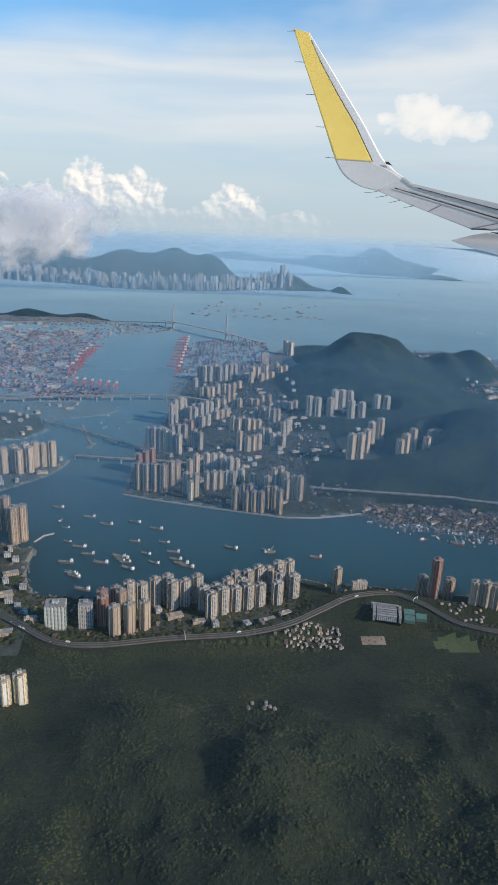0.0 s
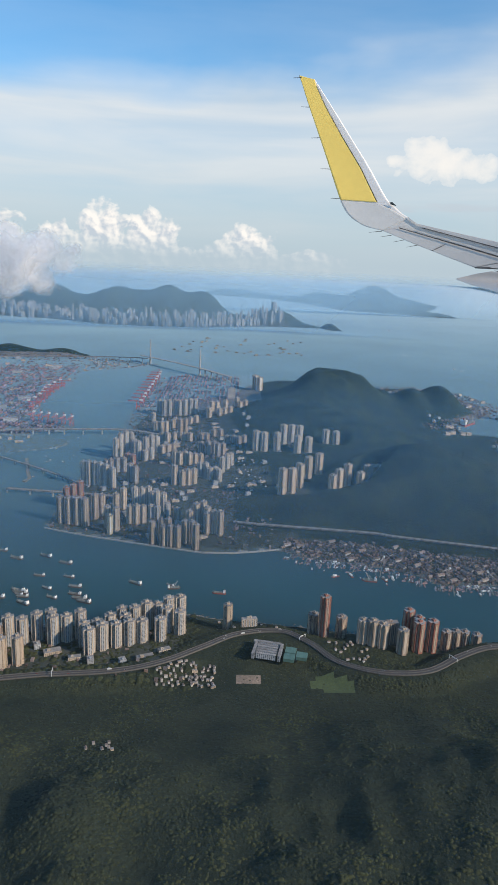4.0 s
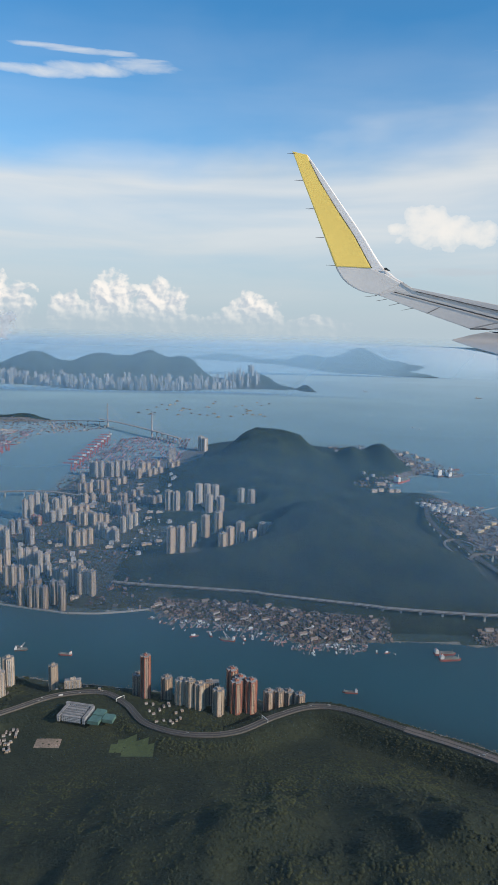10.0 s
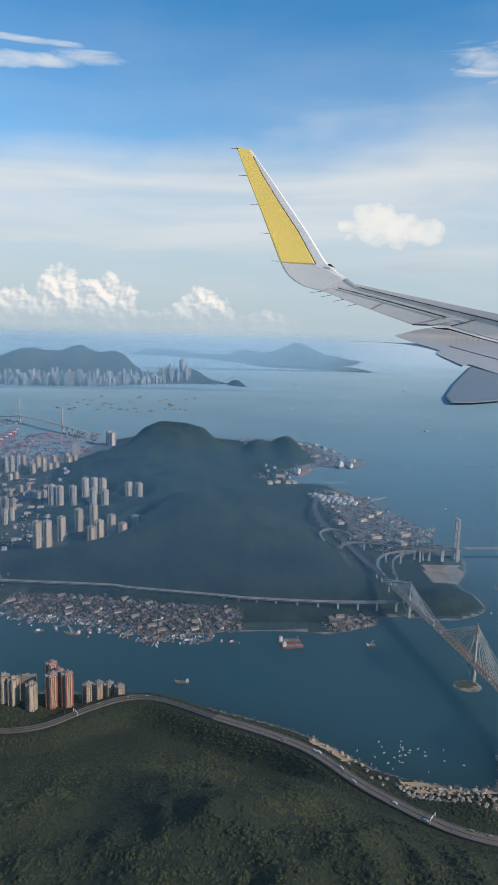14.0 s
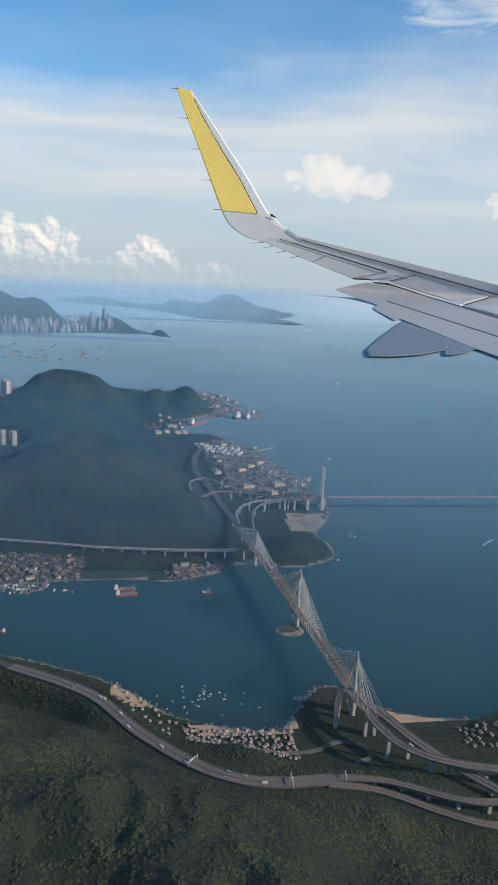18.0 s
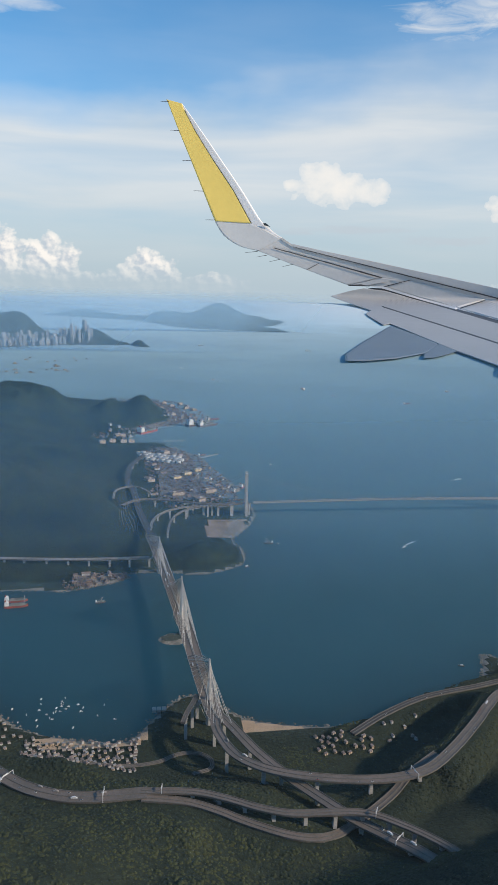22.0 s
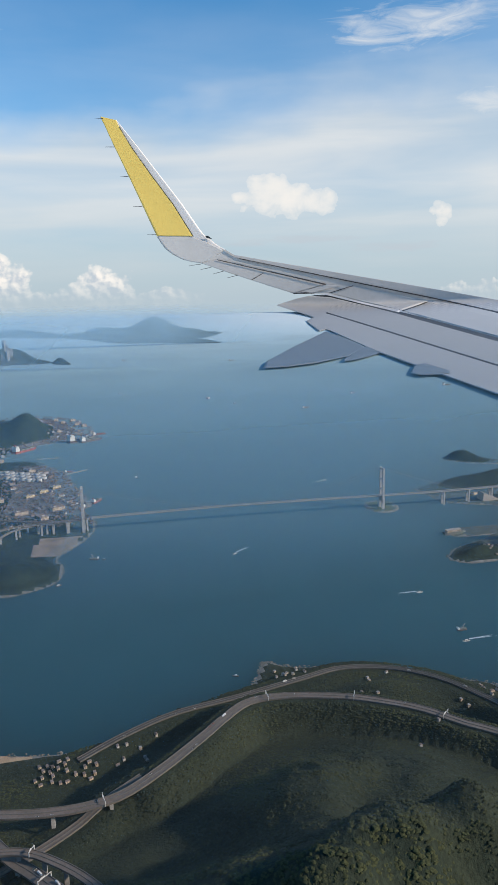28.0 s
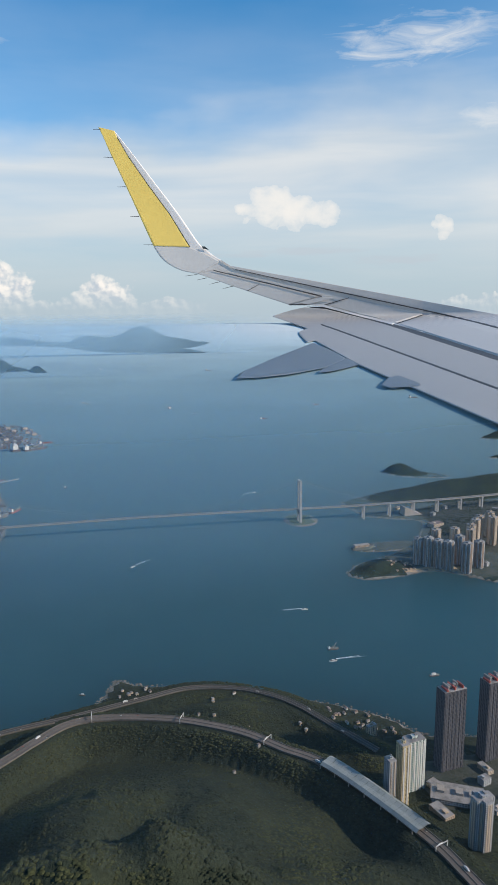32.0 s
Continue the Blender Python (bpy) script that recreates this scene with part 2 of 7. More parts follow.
def sea_material():
    m = bpy.data.materials.new("sea_water")
    tree, nodes, links = nodes_of(m)
    out, bsdf = nodes.new("ShaderNodeOutputMaterial"), nodes.new("ShaderNodeBsdfPrincipled")
    where = nodes.new("ShaderNodeTexCoord").outputs["Object"]
    broad = noise_node(tree, where, 0.006, 5, 0.55, 0.6)
    mid = noise_node(tree, where, 0.05, 4, 0.6, 0.4)
    colour = mix_node(tree, ramp_node(tree, broad, [(0.35, 0.0), (0.65, 1.0)]), (0.011, 0.072, 0.099), (0.015, 0.083, 0.106))
    links.new(colour, bsdf.inputs["Base Color"])
    links.new(ramp_node(tree, mid, [(0.3, 0.46), (0.7, 0.54)]), bsdf.inputs["Roughness"])
    # light wanders some way through clouded water before it comes up again
    bsdf.subsurface_method = "BURLEY"
    bsdf.inputs["Subsurface Weight"].default_value, bsdf.inputs["Subsurface Scale"].default_value = 1.0, 1.0
    bsdf.inputs["Subsurface Radius"].default_value = (120.0, 130.0, 130.0)
    bsdf.inputs["IOR"].default_value = 1.333
    waves = noise_node(tree, where, 0.5, 2, 0.5, 0.3)
    b = nodes.new("ShaderNodeBump")
    b.inputs["Strength"].default_value, b.inputs["Distance"].default_value = 0.04, 0.03
    links.new(waves, b.inputs["Height"])
    links.new(b.outputs[0], bsdf.inputs["Normal"])
    links.new(bsdf.outputs[0], out.inputs[0])
    return m


M_SEA = sea_material()
M_FOREST = material("forest_floor", (0.022, 0.031, 0.022), 0.9, spot=(0.033, 0.041, 0.026), scale=0.09, mottle=0.6, bump=0.5, fine=1.1, spec=0.15)
M_LEAF = material("tree_leaves", (0.017, 0.026, 0.019), 0.9, spot=(0.054, 0.060, 0.026), scale=0.04, mottle=0.75, bump=0.05, fine=3.0, islands=0.10, spec=0.2)
M_LEAF_ISLAND = material("island_leaves", (0.022, 0.032, 0.024), 0.9, spot=(0.036, 0.047, 0.031), scale=0.04, mottle=0.3, bump=0.04, fine=3.0, islands=0.15, spec=0.2)
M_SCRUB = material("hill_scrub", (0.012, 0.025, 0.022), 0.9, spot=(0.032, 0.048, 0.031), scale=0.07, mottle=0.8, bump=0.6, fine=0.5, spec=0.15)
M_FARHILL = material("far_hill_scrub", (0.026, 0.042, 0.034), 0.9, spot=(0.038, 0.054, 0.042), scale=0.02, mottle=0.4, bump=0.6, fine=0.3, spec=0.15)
M_ROCK = material("shore_rock", (0.24, 0.215, 0.18), 0.85, spot=(0.11, 0.105, 0.09), scale=0.5, mottle=0.6, bump=0.1, fine=4)
M_SAND = material("beach_sand", (0.46, 0.32, 0.20), 0.9, spot=(0.38, 0.26, 0.16), scale=0.4, mottle=0.3, bump=0.05)
M_EARTH = material("bare_earth", (0.34, 0.25, 0.185), 0.9, spot=(0.18, 0.14, 0.105), scale=0.2, mottle=0.5, bump=0.2)
M_URBAN = material("paved_town_ground", (0.068, 0.072, 0.060), 0.85, spot=(0.026, 0.038, 0.027), scale=0.25, mottle=0.6, bump=0.1, fine=1.2)
M_PORT = material("port_apron", (0.19, 0.175, 0.165), 0.85, spot=(0.10, 0.10, 0.09), scale=0.12, mottle=0.7, fine=0.7)
M_ROAD = material("asphalt_road", (0.075, 0.067, 0.061), 0.8, spot=(0.055, 0.05, 0.045), scale=0.3, mottle=0.35)
M_DECK = material("bridge_deck", (0.170, 0.135, 0.112), 0.75, spot=(0.125, 0.105, 0.085), scale=0.2, mottle=0.3)
M_KERB = material("pale_concrete", (0.37, 0.335, 0.29), 0.75, spot=(0.34, 0.30, 0.265), scale=0.4, mottle=0.3)
M_PARAPET = material("weathered_parapet", (0.15, 0.135, 0.12), 0.8, spot=(0.11, 0.10, 0.088), scale=0.5, mottle=0.3)
M_PIER = material("pier_concrete", (0.42, 0.41, 0.39), 0.75, spot=(0.32, 0.31, 0.30), scale=0.5, mottle=0.35)
M_CABLE = material("pale_cable", (0.62, 0.56, 0.48), 0.5, scale=1, mottle=0.1)
M_STEEL = material("bridge_steel", (0.20, 0.195, 0.19), 0.6, scale=0.3, mottle=0.2)
M_ROOF = material("roof_concrete", (0.33, 0.31, 0.29), 0.8, spot=(0.2, 0.19, 0.18), scale=0.7, mottle=0.5, objects=0.2)
M_BAY = material("bay_paint", (0.50, 0.42, 0.335), 0.6, spot=(0.38, 0.32, 0.26), scale=0.5, mottle=0.3, objects=0.2)
M_WHITE = material("white_paint", (0.72, 0.71, 0.68), 0.5, scale=0.4, mottle=0.2, objects=0.1)
M_TANK = material("tank_paint", (0.70, 0.70, 0.68), 0.5, scale=0.4, mottle=0.2)
M_HULL = material("dark_hull_paint", (0.06, 0.07, 0.085), 0.55, spot=(0.12, 0.07, 0.055), scale=0.6, mottle=0.4, objects=0.3)
M_HULLR = material("red_hull_paint", (0.32, 0.07, 0.05), 0.55, spot=(0.2, 0.06, 0.05), scale=0.6, mottle=0.4, objects=0.2)
M_SHIPDECK = material("ship_deck", (0.23, 0.19, 0.16), 0.7, spot=(0.16, 0.22, 0.2), scale=0.8, mottle=0.4, objects=0.3)
M_RED = material("crane_red", (0.42, 0.09, 0.07), 0.55, scale=0.3, mottle=0.2, objects=0.2)
M_BOX = material("container_stack", (0.34, 0.15, 0.13), 0.6, spot=(0.18, 0.20, 0.24), scale=0.15, mottle=0.6, fine=0.9, islands=0.6)
M_YARD = material("yard_stores", (0.19, 0.12, 0.095), 0.75, spot=(0.12, 0.115, 0.11), scale=0.15, mottle=0.5, fine=0.9, islands=0.6)
M_ROOFTILE = material("house_roof", (0.24, 0.20, 0.175), 0.75, spot=(0.18, 0.115, 0.09), scale=0.25, mottle=0.3, objects=0.35)
M_FOAM = material("wake_foam", (0.8, 0.82, 0.82), 0.7, spot=(0.45, 0.52, 0.55), scale=0.8, mottle=0.5, fine=5)
M_GREENROOF = material("green_court_surface", (0.10, 0.20, 0.17), 0.7, scale=0.4, mottle=0.3)
M_LAWN = material("mown_grass", (0.075, 0.10, 0.036), 0.9, spot=(0.055, 0.078, 0.032), scale=0.2, mottle=0.4)
M_SHELTER = material("translucent_noise_shelter", (0.30, 0.32, 0.30), 0.5, spot=(0.22, 0.245, 0.235), scale=0.3, mottle=0.2)
F_CREAM = facade("cream_flats", (0.50, 0.39, 0.285), (0.07, 0.07, 0.075))
F_PALE = facade("pale_flats", (0.54, 0.445, 0.345), (0.085, 0.085, 0.09))
F_BROWN = facade("brown_flats", (0.33, 0.25, 0.20), (0.06, 0.06, 0.065))
F_RED = facade("red_brick_tower", (0.36, 0.13, 0.085), (0.06, 0.055, 0.06))
F_GREY = facade("grey_block", (0.42, 0.43, 0.44), (0.10, 0.12, 0.14), 0.4, 0.6)
# the shade on the two tall towers is put into this dark wall colour
F_DARK = facade("shade_darkened_tower", (0.10, 0.10, 0.115), (0.05, 0.055, 0.07), 0.3, 0.6)
F_OFFICE = facade("pale_green_office", (0.55, 0.58, 0.54), (0.10, 0.16, 0.16), 0.4, 0.75, bay=0.9)
F_YELLOW = facade("yellow_tiled_tower", (0.62, 0.50, 0.30), (0.09, 0.085, 0.07))
F_FAR = facade("far_city_tower", (0.38, 0.37, 0.36), (0.14, 0.16, 0.19), 0.6, 0.45, objects=0.35)
M_WING = material("wing_grey_paint", (0.58, 0.565, 0.55), 0.45, spot=(0.55, 0.54, 0.525), scale=0.006, mottle=0.08, fine=0.05)
M_WINGLET = material("winglet_white_paint", (0.68, 0.665, 0.66), 0.4, spot=(0.65, 0.64, 0.63), scale=0.006, mottle=0.08, fine=0.05)
# wing grey darkened in the colour to offset the light these flaps catch
M_FLAP_DIMMED = material("lower_flap_dimmed_grey", (0.41, 0.40, 0.39), 0.5, spot=(0.385, 0.375, 0.365), scale=0.008, mottle=0.1, fine=0.05)
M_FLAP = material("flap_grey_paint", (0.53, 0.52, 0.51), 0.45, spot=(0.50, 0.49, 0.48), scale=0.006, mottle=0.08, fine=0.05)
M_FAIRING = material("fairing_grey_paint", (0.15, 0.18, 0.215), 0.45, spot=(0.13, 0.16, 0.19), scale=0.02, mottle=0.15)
M_SEAM = material("panel_gap", (0.05, 0.05, 0.055), 0.6, scale=0.1, mottle=0.2)
M_HOUSE = material("weathered_house_paint", (0.44, 0.42, 0.39), 0.7, spot=(0.32, 0.30, 0.28), scale=0.6, mottle=0.3, objects=0.3)
M_BOAT = material("boat_paint", (0.24, 0.12, 0.10), 0.6, spot=(0.20, 0.21, 0.23), scale=0.2, mottle=0.4, fine=2.0, islands=0.75)
M_YELLOW = material("yellow_winglet_paint", (0.86, 0.62, 0.15), 0.45, spot=(0.83, 0.60, 0.145), scale=0.004, mottle=0.05, fine=0.02)
M_LENS = material("dark_lamp_lens", (0.03, 0.04, 0.045), 0.15, scale=0.3, mottle=0.1)


def vapour(name, colour, through_light=0.5):
    m = bpy.data.materials.new(name)
    tree, nodes, links = nodes_of(m)
    out = nodes.new("ShaderNodeOutputMaterial")
    diff, clear, mixer = nodes.new("ShaderNodeBsdfDiffuse"), nodes.new("ShaderNodeBsdfTransparent"), nodes.new("ShaderNodeMixShader")
    back, pair = nodes.new("ShaderNodeBsdfTranslucent"), nodes.new("ShaderNodeMixShader")
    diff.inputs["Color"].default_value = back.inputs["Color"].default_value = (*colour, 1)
    pair.inputs[0].default_value = through_light
    links.new(diff.outputs[0], pair.inputs[1])
    links.new(back.outputs[0], pair.inputs[2])
    links.new(clear.outputs[0], mixer.inputs[1])
    links.new(pair.outputs[0], mixer.inputs[2])
    links.new(mixer.outputs[0], out.inputs[0])
    where = nodes.new("ShaderNodeTexCoord").outputs["Object"]
    axes = nodes.new("ShaderNodeSeparateXYZ")
    links.new(where, axes.inputs[0])
    return m, tree, where, axes.outputs, mixer.inputs[0]


def veil_material(name, density, low, high, top, x0, x1, colour):
    """Painted haze for a veil: clear at its foot, its top and its ends, densest between the heights low and high."""
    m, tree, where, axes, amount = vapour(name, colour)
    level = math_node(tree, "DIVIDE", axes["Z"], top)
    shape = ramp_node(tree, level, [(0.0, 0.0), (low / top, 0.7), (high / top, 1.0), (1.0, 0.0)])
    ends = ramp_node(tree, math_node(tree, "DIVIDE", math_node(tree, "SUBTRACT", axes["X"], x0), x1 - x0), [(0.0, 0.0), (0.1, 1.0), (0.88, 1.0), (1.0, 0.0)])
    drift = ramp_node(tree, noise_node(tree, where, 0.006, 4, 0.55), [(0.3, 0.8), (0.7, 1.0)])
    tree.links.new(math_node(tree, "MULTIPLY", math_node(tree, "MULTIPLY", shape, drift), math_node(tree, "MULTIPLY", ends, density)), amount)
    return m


def haze_sheet_material():
    """A flat sheet over the water with haze painted on it, thicker out at sea."""
    m, tree, where, axes, amount = vapour("sea_haze_tint", (0.74, 0.83, 0.87), 0.0)
    # aerial haze put into colour and opacity: paler and denser with Y
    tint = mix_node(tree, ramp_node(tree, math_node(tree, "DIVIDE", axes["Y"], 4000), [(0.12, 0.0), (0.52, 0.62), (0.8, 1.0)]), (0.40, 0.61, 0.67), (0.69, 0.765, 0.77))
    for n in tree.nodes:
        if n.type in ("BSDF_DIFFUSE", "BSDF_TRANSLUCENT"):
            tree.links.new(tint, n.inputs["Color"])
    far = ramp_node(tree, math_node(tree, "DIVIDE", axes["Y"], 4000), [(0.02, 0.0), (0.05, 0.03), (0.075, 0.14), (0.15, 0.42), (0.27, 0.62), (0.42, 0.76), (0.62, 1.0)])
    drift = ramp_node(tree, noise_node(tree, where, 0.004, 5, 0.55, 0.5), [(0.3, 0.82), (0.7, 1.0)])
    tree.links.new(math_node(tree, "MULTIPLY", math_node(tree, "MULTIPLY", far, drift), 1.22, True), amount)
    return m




# ---- building helpers ----


def mesh_of(name, verts, faces, mats, slots=None, smooth=False):
    me = bpy.data.meshes.new(name)
    me.from_pydata([tuple(v) for v in verts], [], [tuple(f) for f in faces])
    for m in mats if isinstance(mats, (list, tuple)) else (mats,):
        me.materials.append(m)
    if slots is not None:
        me.polygons.foreach_set("material_index", np.asarray(slots, dtype=np.int32))
    if smooth:
        me.polygons.foreach_set("use_smooth", np.ones(len(me.polygons), dtype=bool))
    me.update()
    return me


def big_mesh(name, verts, faces, mat, smooth=True):
    """A large mesh from arrays; all faces have the same number of corners."""
    me = bpy.data.meshes.new(name)
    verts, faces = np.asarray(verts, dtype=np.float32), np.asarray(faces, dtype=np.int32)
    n, k = faces.shape
    me.vertices.add(len(verts))
    me.vertices.foreach_set("co", verts.ravel())
    me.loops.add(n * k)
    me.loops.foreach_set("vertex_index", faces.ravel())
    me.polygons.add(n)
    me.polygons.foreach_set("loop_start", np.arange(0, n * k, k, dtype=np.int32))
    me.polygons.foreach_set("use_smooth", np.full(n, smooth))
    me.materials.append(mat)
    me.update(calc_edges=True)
    me.validate()
    return me


def part(name, bm, mat, parent, label=""):
    me = bpy.data.meshes.new(name)
    bm.normal_update()
    bm.to_mesh(me)
    bm.free()
    me.materials.append(mat)
    ob = new(name, me)
    ob.parent = parent
    if label:
        ob["label"] = label
    return ob


def box(bm, x0, x1, y0, y1, z0, z1):
    v = [bm.verts.new((x, y, z)) for z in (z0, z1) for x, y in ((x0, y0), (x1, y0), (x1, y1), (x0, y1))]
    for f in ((3, 2, 1, 0), (4, 5, 6, 7), (0, 1, 5, 4), (1, 2, 6, 5), (2, 3, 7, 6), (3, 0, 4, 7)):
        bm.faces.new([v[i] for i in f])
    return bm


def prism(bm, outline, z0, z1, shrink=1.0):
    lo = [bm.verts.new((x, y, z0)) for x, y in outline]
    hi = [bm.verts.new((x * shrink, y * shrink, z1)) for x, y in outline]
    n = len(outline)
    bm.faces.new(lo[::-1])
    bm.faces.new(hi)
    for i in range(n):
        bm.faces.new((lo[i], lo[(i + 1) % n], hi[(i + 1) % n], hi[i]))
    return bm


def tube(bm, a, b, r, sides=6, r2=None):
    a, b = Vector(a), Vector(b)
    q = (b - a).to_track_quat("Z", "Y").to_matrix()
    ring = [Vector((math.cos(2 * math.pi * i / sides), math.sin(2 * math.pi * i / sides), 0)) for i in range(sides)]
    lo, hi = [bm.verts.new(a + q @ (p * r)) for p in ring], [bm.verts.new(b + q @ (p * (r if r2 is None else r2))) for p in ring]
    bm.faces.new(lo[::-1])
    bm.faces.new(hi)
    for i in range(sides):
        bm.faces.new((lo[i], lo[(i + 1) % sides], hi[(i + 1) % sides], hi[i]))
    return bm


def empty(name, m=None):
    ob = new(name)
    ob.empty_display_size = 0.5
    if m is not None:
        ob.matrix_world = m
    return ob


# ---- land ----


def lattice(ix, iy, seed):
    h = (ix * 374761393 + iy * 668265263 + seed * 982451653) & 0x7FFFFFFF
    h = ((h ^ (h >> 13)) * 1274126177) & 0x7FFFFFFF
    return ((h ^ (h >> 16)) & 0xFFFF) / 65535.0


def value_noise(x, y, seed=0):
    ix, iy = np.floor(x).astype(np.int64), np.floor(y).astype(np.int64)
    fx, fy = x - ix, y - iy
    fx, fy = fx * fx * (3 - 2 * fx), fy * fy * (3 - 2 * fy)
    a, b = lattice(ix, iy, seed), lattice(ix + 1, iy, seed)
    c, d = lattice(ix, iy + 1, seed), lattice(ix + 1, iy + 1, seed)
    return (a * (1 - fx) + b * fx) * (1 - fy) + (c * (1 - fx) + d * fx) * fy


def fractal(x, y, size, seed=0, octaves=5):
    total, amp = 0.0, 0.5
    for i in range(octaves):
        total = total + amp * (value_noise(x / size, y / size, seed + i) - 0.5)
        size, amp = size / 2.03, amp * 0.52
    return total


def ridged(x, y, size, seed=0, octaves=4):
    total, amp = 0.0, 0.5
    for i in range(octaves):
        total = total + amp * (1 - np.abs(2 * value_noise(x / size, y / size, seed + i) - 1))
        size, amp = size / 2.1, amp * 0.5
    return total


def rounded(outline, times=2):
    p = np.array(outline, dtype=float)
    for _ in range(times):
        q = np.roll(p, -1, axis=0)
        p = np.stack([p * 0.78 + q * 0.22, p * 0.22 + q * 0.78], axis=1).reshape(-1, 2)
    return p


def inland(poly, x, y):
    """Distance to the coast, above zero on land."""
    best, inside = np.full(x.shape, 1e9), np.zeros(x.shape, dtype=bool)
    for (ax, ay), (bx, by) in zip(poly, np.roll(poly, -1, axis=0)):
        dx, dy = bx - ax, by - ay
        k = np.clip(((x - ax) * dx + (y - ay) * dy) / (dx * dx + dy * dy + 1e-9), 0, 1)
        best = np.minimum(best, (x - ax - k * dx) ** 2 + (y - ay - k * dy) ** 2)
        if ay != by:
            inside ^= ((ay > y) != (by > y)) & (x < (bx - ax) * (y - ay) / (by - ay) + ax)
    return np.where(inside, 1, -1) * np.sqrt(best)


class Land:
    def __init__(self, name, label, outline, cell, hills, flat=0.5, rough=0.12, seed=1, zones=(), cover=None, margin=4.0, soft=14.0, corner=2):
        """hills: x, y, height, half-length, half-width, turn in degrees. zones: a material and the stretches x0, x1, y0, y1 that it covers on low ground."""
        self.poly, self.hills, self.flat, self.rough, self.seed, self.soft = rounded(outline, corner), hills, flat, rough, seed, soft
        lo, hi = self.poly.min(axis=0) - margin, self.poly.max(axis=0) + margin
        nx, ny = int((hi[0] - lo[0]) / cell) + 2, int((hi[1] - lo[1]) / cell) + 2
        gx, gy = np.meshgrid(lo[0] + np.arange(nx) * cell, lo[1] + np.arange(ny) * cell, indexing="ij")
        d = inland(self.poly, gx, gy)
        z = self.height(gx, gy, d)
        keep = d > -margin
        index = np.arange(nx * ny).reshape(nx, ny)
        quad = np.stack([index[:-1, :-1], index[1:, :-1], index[1:, 1:], index[:-1, 1:]], axis=-1).reshape(-1, 4)
        quad = quad[keep.ravel()[quad].all(axis=1)]
        used = np.unique(quad)
        back = np.zeros(nx * ny, dtype=np.int64)
        back[used] = np.arange(len(used))
        v = np.stack([gx.ravel(), gy.ravel(), z.ravel()], axis=1)[used]
        me = big_mesh(name, v, back[quad], cover or M_FOREST)
        me.materials.append(M_ROCK)
        centre_x, centre_y = gx.ravel()[quad].mean(axis=1), gy.ravel()[quad].mean(axis=1)
        centre_d, centre_z = d.ravel()[quad].mean(axis=1), z.ravel()[quad].mean(axis=1)
        slot = np.where(centre_d + 1.2 * fractal(centre_x, centre_y, 4, seed + 40, 3) < 0.7, 1, 0)
        for i, (mat, stretches) in enumerate(zones):
            me.materials.append(mat)
            wobble = 3.0 * fractal(centre_x, centre_y, 9, seed + 50, 3)
            for x0, x1, y0, y1, top in stretches:
                hit = (centre_x + wobble > x0) & (centre_x + wobble < x1) & (centre_y - wobble > y0) & (centre_y - wobble < y1) & (centre_z < top) & (slot != 1)
                slot = np.where(hit, i + 2, slot)
        me.polygons.foreach_set("material_index", slot.astype(np.int32))
        self.ob = tagged(new(name, me), label, "ground", "", "structure")

    def height(self, x, y, d=None):
        x, y = np.asarray(x, dtype=float), np.asarray(y, dtype=float)
        d = inland(self.poly, x, y) if d is None else d
        rise = np.clip(d / self.soft, 0, 1)
        rise = rise * rise * (3 - 2 * rise)
        top = 0.0
        for hx, hy, h, a, b, turn in self.hills:
            c, s = math.cos(radians(turn)), math.sin(radians(turn))
            u, w = ((x - hx) * c + (y - hy) * s) / a, (-(x - hx) * s + (y - hy) * c) / b
            top = top + h * np.exp(-(u * u + w * w))
        ground = np.clip(d * 0.5, -1.2, self.flat) + 0.02
        grain = top * (0.55 * (ridged(x, y, 38, self.seed) - 0.5) + 0.35 * fractal(x, y, 16, self.seed + 9)) * self.rough * 6
        return ground + rise * (top + grain + 0.0)

    def at(self, x, y):
        return float(self.height(np.array([x]), np.array([y]))[0])


sea_ring = [(math.cos(a) * 4900 + 150, math.sin(a) * 4900) for a in np.linspace(0, 2 * math.pi, 97)[:-1]]
tagged(new("water", mesh_of("water", [(x, y, 0.0) for x, y in sea_ring], [range(96)], M_SEA)), "calm blue-green sea with fine ripples", "sea", "", "structure")


def glide(points, step=1.2):
    """Points along a smooth line through the given ones."""
    p = [Vector(q) for q in points]
    p = [p[0] * 2 - p[1]] + p + [p[-1] * 2 - p[-2]]
    line = []
    for a, b, c, d in zip(p, p[1:], p[2:], p[3:]):
        n = max(2, int((c - b).length / step))
        for i in range(n):
            k = i / n
            line.append(0.5 * (2 * b + (c - a) * k + (2 * a - 5 * b + 4 * c - d) * k * k + (3 * b - a - 3 * c + d) * k ** 3))
    return line + [p[-2]]


